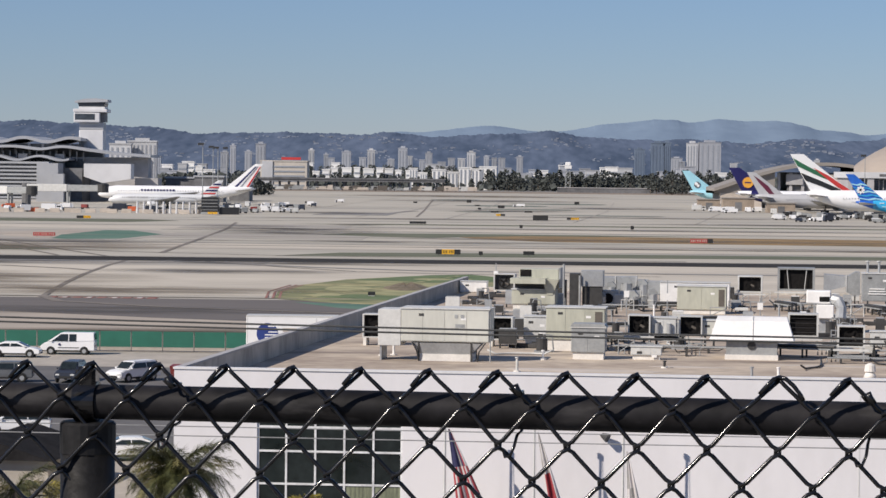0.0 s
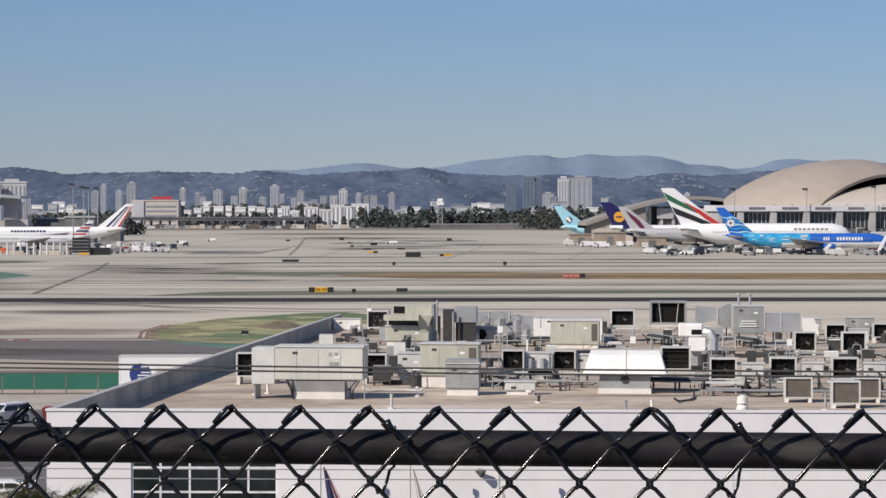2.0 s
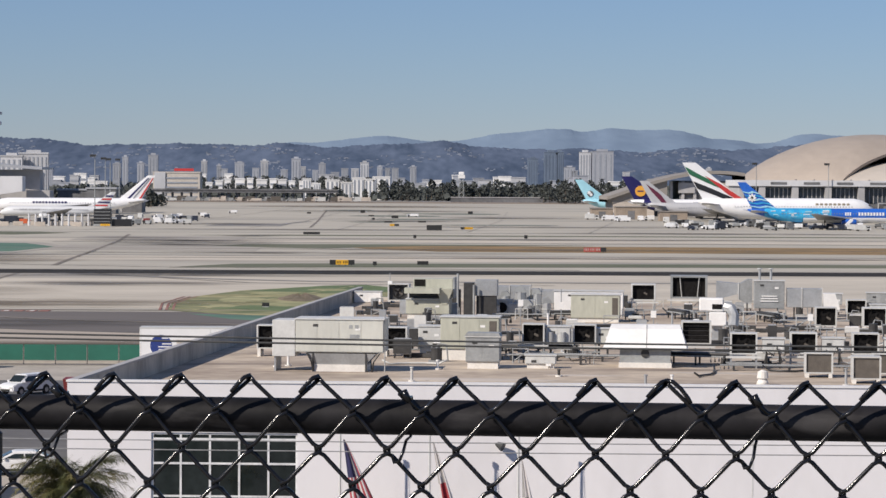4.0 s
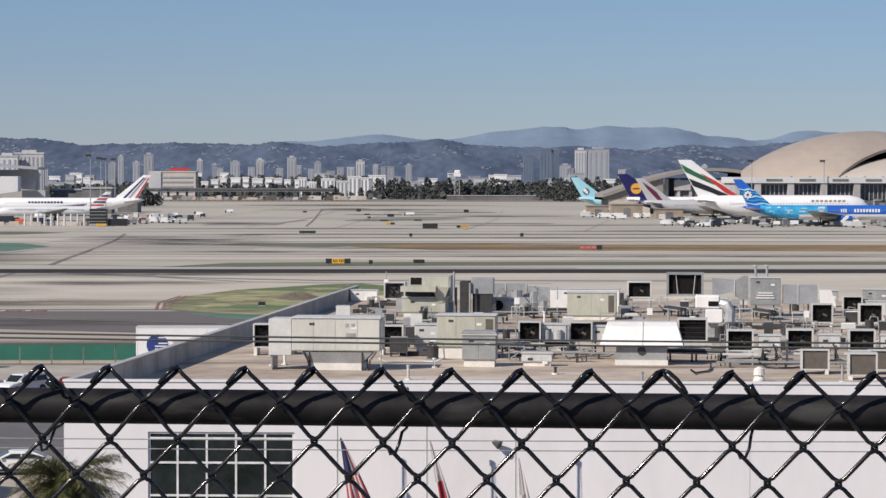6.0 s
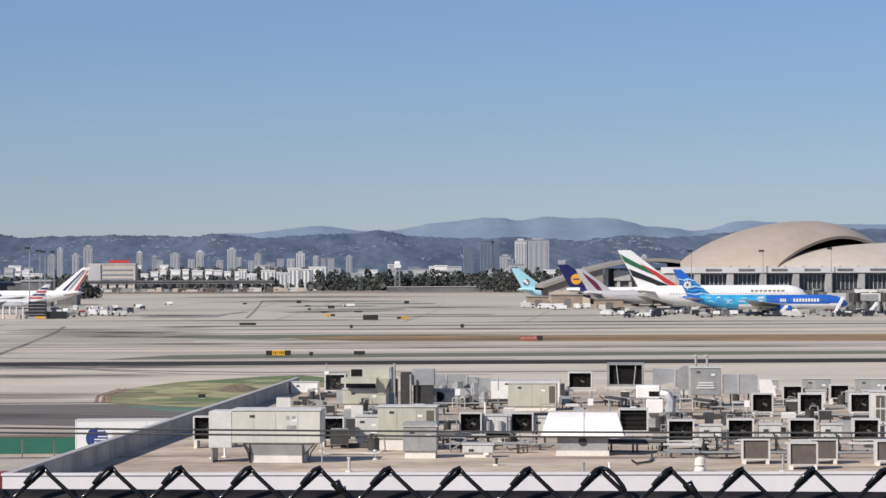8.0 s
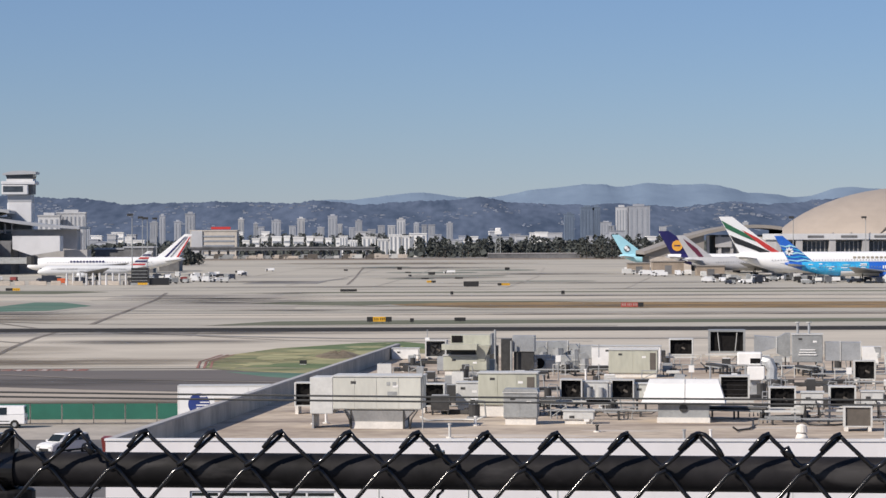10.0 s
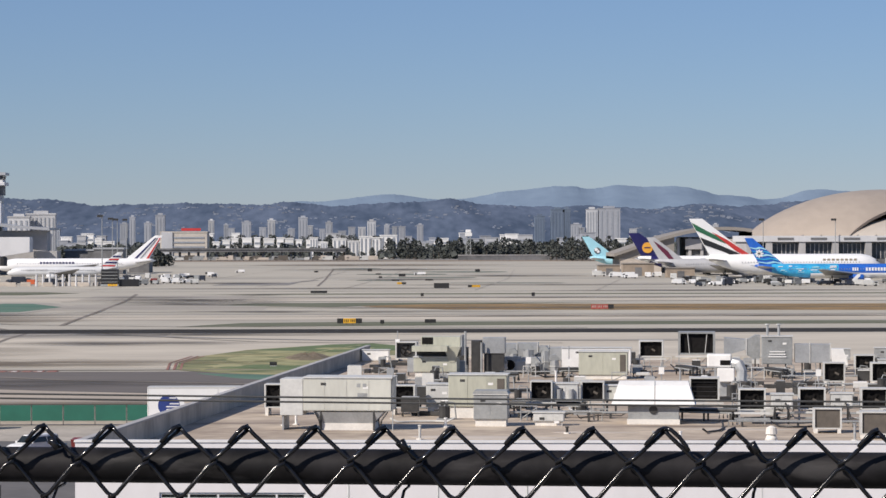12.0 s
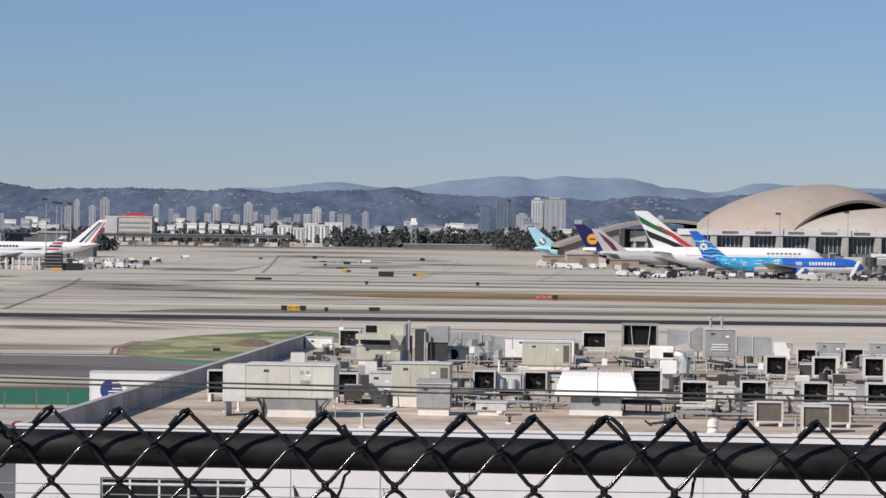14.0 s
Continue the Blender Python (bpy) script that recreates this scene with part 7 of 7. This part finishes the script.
def far_tree(x, y, h, w, seed):
    r = random.Random(seed)
    t = thing("tree", "dark leafy tree at the airfield's edge", "tree", pose(x, y, -0.02), "boundary trees")
    part("trunk", tube([(0, 0, 0), (0.2, 0, h * 0.3), (0, 0.1, h * 0.65)], 0.35, 6, 0.12), BARK, t)
    bm = bmesh.new()
    for i in range(130):
        a, q, zz = r.uniform(0, 6.28), math.sqrt(r.random()), r.uniform(0.08, 1.0)
        k = math.sin(math.pi * min(1, zz * 0.85 + 0.1)) ** 0.6
        c = Vector((math.cos(a) * q * w / 2 * k, math.sin(a) * q * w / 2 * k, h * zz))
        s = r.uniform(0.5, 1.2)
        n = Vector((r.uniform(-1, 1), r.uniform(-1, 1), r.uniform(-0.4, 1))).normalized()
        u = n.orthogonal().normalized() * s
        v = n.cross(u)
        bm.faces.new([bm.verts.new(c + e) for e in (u, v + n * 0.3 * s, -u, -v - n * 0.3 * s)])
    part("crown", bm, LEAF, t)


for i in range(70):
    px = rnd.uniform(862, 1165)
    far_tree((px - 784) * 2050 / 4590 - 32, 2000 + rnd.uniform(0, 120), rnd.uniform(9, 17), rnd.uniform(5, 11), i)
for i in range(60):
    px = rnd.uniform(300, 870)
    far_tree((px - 784) * 2050 / 4590 - 32, 1985 + rnd.uniform(0, 380), rnd.uniform(6, 13), rnd.uniform(5, 9), 100 + i)
for i in range(24):
    px = rnd.uniform(1150, 1320)
    far_tree((px - 784) * 1900 / 4590 - 30, 1850 + rnd.uniform(0, 100), rnd.uniform(12, 19), rnd.uniform(6, 11), 200 + i)
for i in range(60):
    px = rnd.uniform(535, 875)
    far_tree((px - 784) * 2500 / 4590 - 39, 2480 + rnd.uniform(0, 120), rnd.uniform(14, 20), rnd.uniform(9, 16), 300 + i)
for i in range(46):
    px = rnd.uniform(205, 470)
    far_tree((px - 784) * 1550 / 4590 - 24, 1530 + rnd.uniform(0, 90), rnd.uniform(6, 13), rnd.uniform(5, 10), 400 + i)
tb = bmesh.new()
for i in range(16000):
    x, y = rnd.uniform(-480, 620), rnd.uniform(2010, 3300)
    c = Vector((x, y, rnd.uniform(0.5, 13) * (0.6 + 0.6 * noise.noise((x * 0.02, y * 0.004, 2)))))
    s = rnd.uniform(1.0, 3.6)
    n = Vector((rnd.uniform(-1, 1), rnd.uniform(-1, 0.2), rnd.uniform(-0.3, 1))).normalized()
    u = n.orthogonal().normalized() * s
    v = n.cross(u)
    tb.faces.new([tb.verts.new(c + e) for e in (u, v + n * s * 0.3, -u, -v - n * s * 0.3)])
tagged(part("far_woods", tb, LEAF, None), "dark belt of trees across the far city", "trees", kind="stuff")


# ---- hills ----
def ridge(name, y, crest, depth, mat, label, rough, seed, relief, x0=-1300, x1=1300, n=1200):
    bm = bmesh.new()
    xs = [p[0] for p in crest]
    zs = [p[1] for p in crest]
    cols = []
    for i in range(n + 1):
        x = x0 + (x1 - x0) * i / n
        top = sum(float(np.interp(x + o, xs, zs)) for o in range(-20, 21, 5)) / 9
        shag = rough * (noise.noise((x * 0.012, seed, 0)) * 1.4 + noise.noise((x * 0.05, seed, 3)) * 0.8 + noise.noise((x * 0.2, seed, 7)) * 0.5 + noise.noise((x * 0.45, seed, 9)) * 0.35)
        col = []
        for k in range(13):
            f = k / 12
            bulge = (noise.noise((x * 0.013, f * 3, seed)) * 60 + noise.noise((x * 0.05, f * 8, seed)) * 22) * relief
            col.append(bm.verts.new((x, y - depth * (1 - f) + bulge * math.sin(math.pi * f), top * (f ** 0.8) + shag * f ** 30 - 2 * (1 - f))))
        cols.append(col)
    for a, b in zip(cols, cols[1:]):
        for k in range(12):
            bm.faces.new((a[k], b[k], b[k + 1], a[k + 1]))
    return tagged(part(name, bm, mat, None, smooth=True), label, "hills", kind="structure")


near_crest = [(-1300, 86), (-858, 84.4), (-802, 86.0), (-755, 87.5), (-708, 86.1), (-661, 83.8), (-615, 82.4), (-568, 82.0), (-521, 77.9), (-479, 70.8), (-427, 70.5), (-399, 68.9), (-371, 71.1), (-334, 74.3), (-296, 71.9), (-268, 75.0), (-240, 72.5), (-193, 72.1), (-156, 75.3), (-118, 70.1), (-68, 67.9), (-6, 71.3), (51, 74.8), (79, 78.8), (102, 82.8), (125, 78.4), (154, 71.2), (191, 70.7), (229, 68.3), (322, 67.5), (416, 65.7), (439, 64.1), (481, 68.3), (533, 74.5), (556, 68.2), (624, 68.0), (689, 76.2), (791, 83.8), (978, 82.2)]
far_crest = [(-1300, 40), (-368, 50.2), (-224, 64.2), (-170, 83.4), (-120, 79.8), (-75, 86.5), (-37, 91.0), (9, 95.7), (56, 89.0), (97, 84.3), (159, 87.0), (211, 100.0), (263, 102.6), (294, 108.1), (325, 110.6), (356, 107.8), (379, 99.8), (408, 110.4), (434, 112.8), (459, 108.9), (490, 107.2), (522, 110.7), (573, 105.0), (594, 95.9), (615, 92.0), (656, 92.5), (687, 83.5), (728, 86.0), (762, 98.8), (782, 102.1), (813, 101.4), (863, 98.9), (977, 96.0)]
ridge("backdrop_hills", 4300, near_crest, 600, HILL, "wooded hills tinted blue grey by haze, with scattered houses", 3.0, 1.7, 0.3)
# houses strewn over the slopes, thicker in some valleys
hb = bmesh.new()
hr = random.Random(77)
for i in range(1900):
    x, f = hr.uniform(-800, 850), hr.uniform(0.25, 0.93)
    if noise.noise((x * 0.011, f * 4, 3)) + 0.6 * noise.noise((x * 0.045, f * 9, 5)) < 0.12:
        continue
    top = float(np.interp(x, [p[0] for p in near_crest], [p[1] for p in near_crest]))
    bulge = (noise.noise((x * 0.013, f * 3, 1.7)) * 60 + noise.noise((x * 0.05, f * 8, 1.7)) * 22) * 0.3
    y, z = 4300 - 600 * (1 - f) + bulge * math.sin(math.pi * f), top * (f ** 0.8) - 2 * (1 - f)
    w, h = hr.uniform(1.5, 6.5), hr.uniform(0.6, 1.7)
    v = [hb.verts.new((x + a, y + b, z + c)) for a in (-w / 2, w / 2) for b in (-1.5, 1.5) for c in (-1.5, h)]
    for q in ((0, 1, 3, 2), (4, 6, 7, 5), (0, 4, 5, 1), (2, 3, 7, 6), (0, 2, 6, 4), (1, 5, 7, 3)):
        hb.faces.new([v[k] for k in q])
bmesh.ops.recalc_face_normals(hb, faces=hb.faces)
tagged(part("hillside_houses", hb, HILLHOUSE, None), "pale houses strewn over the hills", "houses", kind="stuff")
ridge("backdrop_mountains", 4750, far_crest, 300, MOUNTAIN, "mountains tinted pale blue by haze on the horizon", 1.2, 5.1, 0.04)

# ---- chain-link fence in front of the camera ----
PITCH, ROW, FY, TIPZ, TIPX = 0.078, 0.0405, 2.89, 17.969, -0.0243
fence = thing("chain_link_fence", "black vinyl chain-link fence with a scuffed top rail", "fence", TURN @ pose(TIPX, FY, TIPZ))
RAILZ, RAILR = -0.0455, 0.0202
part("top_rail", tube([(x * 0.25, 0.030, RAILZ) for x in range(-14, 15)], RAILR, 28), RAILVINYL, fence, "scuffed black top rail", smooth=True)


WIRE = 0.0025


def wire_points(rows, s):
    """One woven wire: it swings out to the side s and back, and hooks round its neighbours at each turn."""
    pts, h, e = [], PITCH / 2, 0.0034
    if s < 0:  # the end is folded back over the tip
        pts += [Vector((-0.0205, -0.004, -0.0165)), Vector((-0.0168, -0.005, -0.0118)), Vector((-0.0115, -0.006, -0.0058)), Vector((-0.0055, -0.005, 0.0004)), Vector((0.0000, -0.001, 0.0024)), Vector((0.001, 0.002, -0.001))]
    else:
        pts += [Vector((-0.004, 0.004, -0.0015)), Vector((0.0005, 0.001, 0.0005)), Vector((0.006, -0.0015, -0.0055))]
    for r in range(1, rows):
        side = s * h if r % 2 else 0.0
        inward = -s if r % 2 else s
        over = s if r % 2 else -s
        z = -ROW * r + (0.003 if r == 1 else 0)
        pts += [Vector((side + inward * 0.006, over * e, z + 0.006)), Vector((side - inward * 0.0025, over * e * 0.75, z + 0.0018)), Vector((side - inward * 0.0025, -over * e * 0.75, z - 0.0018)), Vector((side + inward * 0.006, -over * e, z - 0.006))]
    return pts


first = part("wire", tube(wire_points(30, 1), WIRE, 7), VINYL, fence, smooth=True)
second_w = part("wire", tube(wire_points(30, -1), WIRE, 7), VINYL, fence, smooth=True)
for n in range(-46, 47):
    for src in (first, second_w):
        if n:
            part_of("wire", src.data, VINYL, fence).location = (n * PITCH, 0, 0)
# post with an eye-top cap
post = part("post", tube([(-0.795, 0.030, -1.4), (-0.795, 0.030, -0.072)], 0.0315, 24), POSTVINYL, fence, "black line post", smooth=True)
part("post_cap", loft([circle((-0.795, 0.030, z), (0, 0, 1), r, 24) for z, r in ((-0.105, 0.0325), (-0.071, 0.0325), (-0.0685, 0.030))]), POSTVINYL, post, "moulded post cap")
part("rail_eye", loft([circle((x, 0.030, RAILZ), (1, 0, 0), r, 28) for x, r in ((-0.8095, 0.0205), (-0.809, 0.0235), (-0.783, 0.0235), (-0.7825, 0.0205))]), VINYL, post, "eye fitting round the rail")
part("eye_crown", block((-0.808, -0.784, 0.018, 0.042, RAILZ + 0.012, -0.004), bevel=0.004), VINYL, post)
for n in range(-2, 3):
    if n:
        for src in (post,):
            q = part_of("post", src.data, POSTVINYL, fence)
            q.location = (n * 3.0, 0, 0)
# rail sleeves and wire ties
for x in (-0.292, 0.098, -0.69, 0.62):
    tie = part("wire_tie", tube([(x - 0.006, -0.006, 0.004 - 0.02), (x, 0.004, -0.024), (x + 0.004, 0.034, -0.0225), (x + 0.004, 0.052, RAILZ), (x + 0.003, 0.034, RAILZ - 0.0225), (x + 0.001, 0.006, RAILZ - 0.024), (x - 0.001, -0.006, RAILZ - 0.036), (x - 0.005, -0.008, RAILZ - 0.046), (x - 0.011, -0.006, RAILZ - 0.048), (x - 0.014, -0.002, RAILZ - 0.040)], 0.0018, 6), VINYL, fence, "twisted black wire tie", smooth=True)

# one tip bent open, twisted ends on some ties
part("bent_end", tube([(0.001, -0.004, 0.0030), (0.008, -0.0062, 0.0012), (0.0165, -0.0064, -0.006), (0.0245, -0.006, -0.0165), (0.0275, -0.005, -0.0225)], WIRE, 7), VINYL, fence, "wire end bent open", smooth=True)
for x in (-0.289, 0.101, -0.688, 0.623):
    part("tie_twist", tube([(x - 0.004, -0.007, -0.012), (x - 0.001, -0.008, -0.018), (x + 0.003, -0.007, -0.024)], 0.0042, 7), VINYL, fence, "twisted tie end", smooth=True)
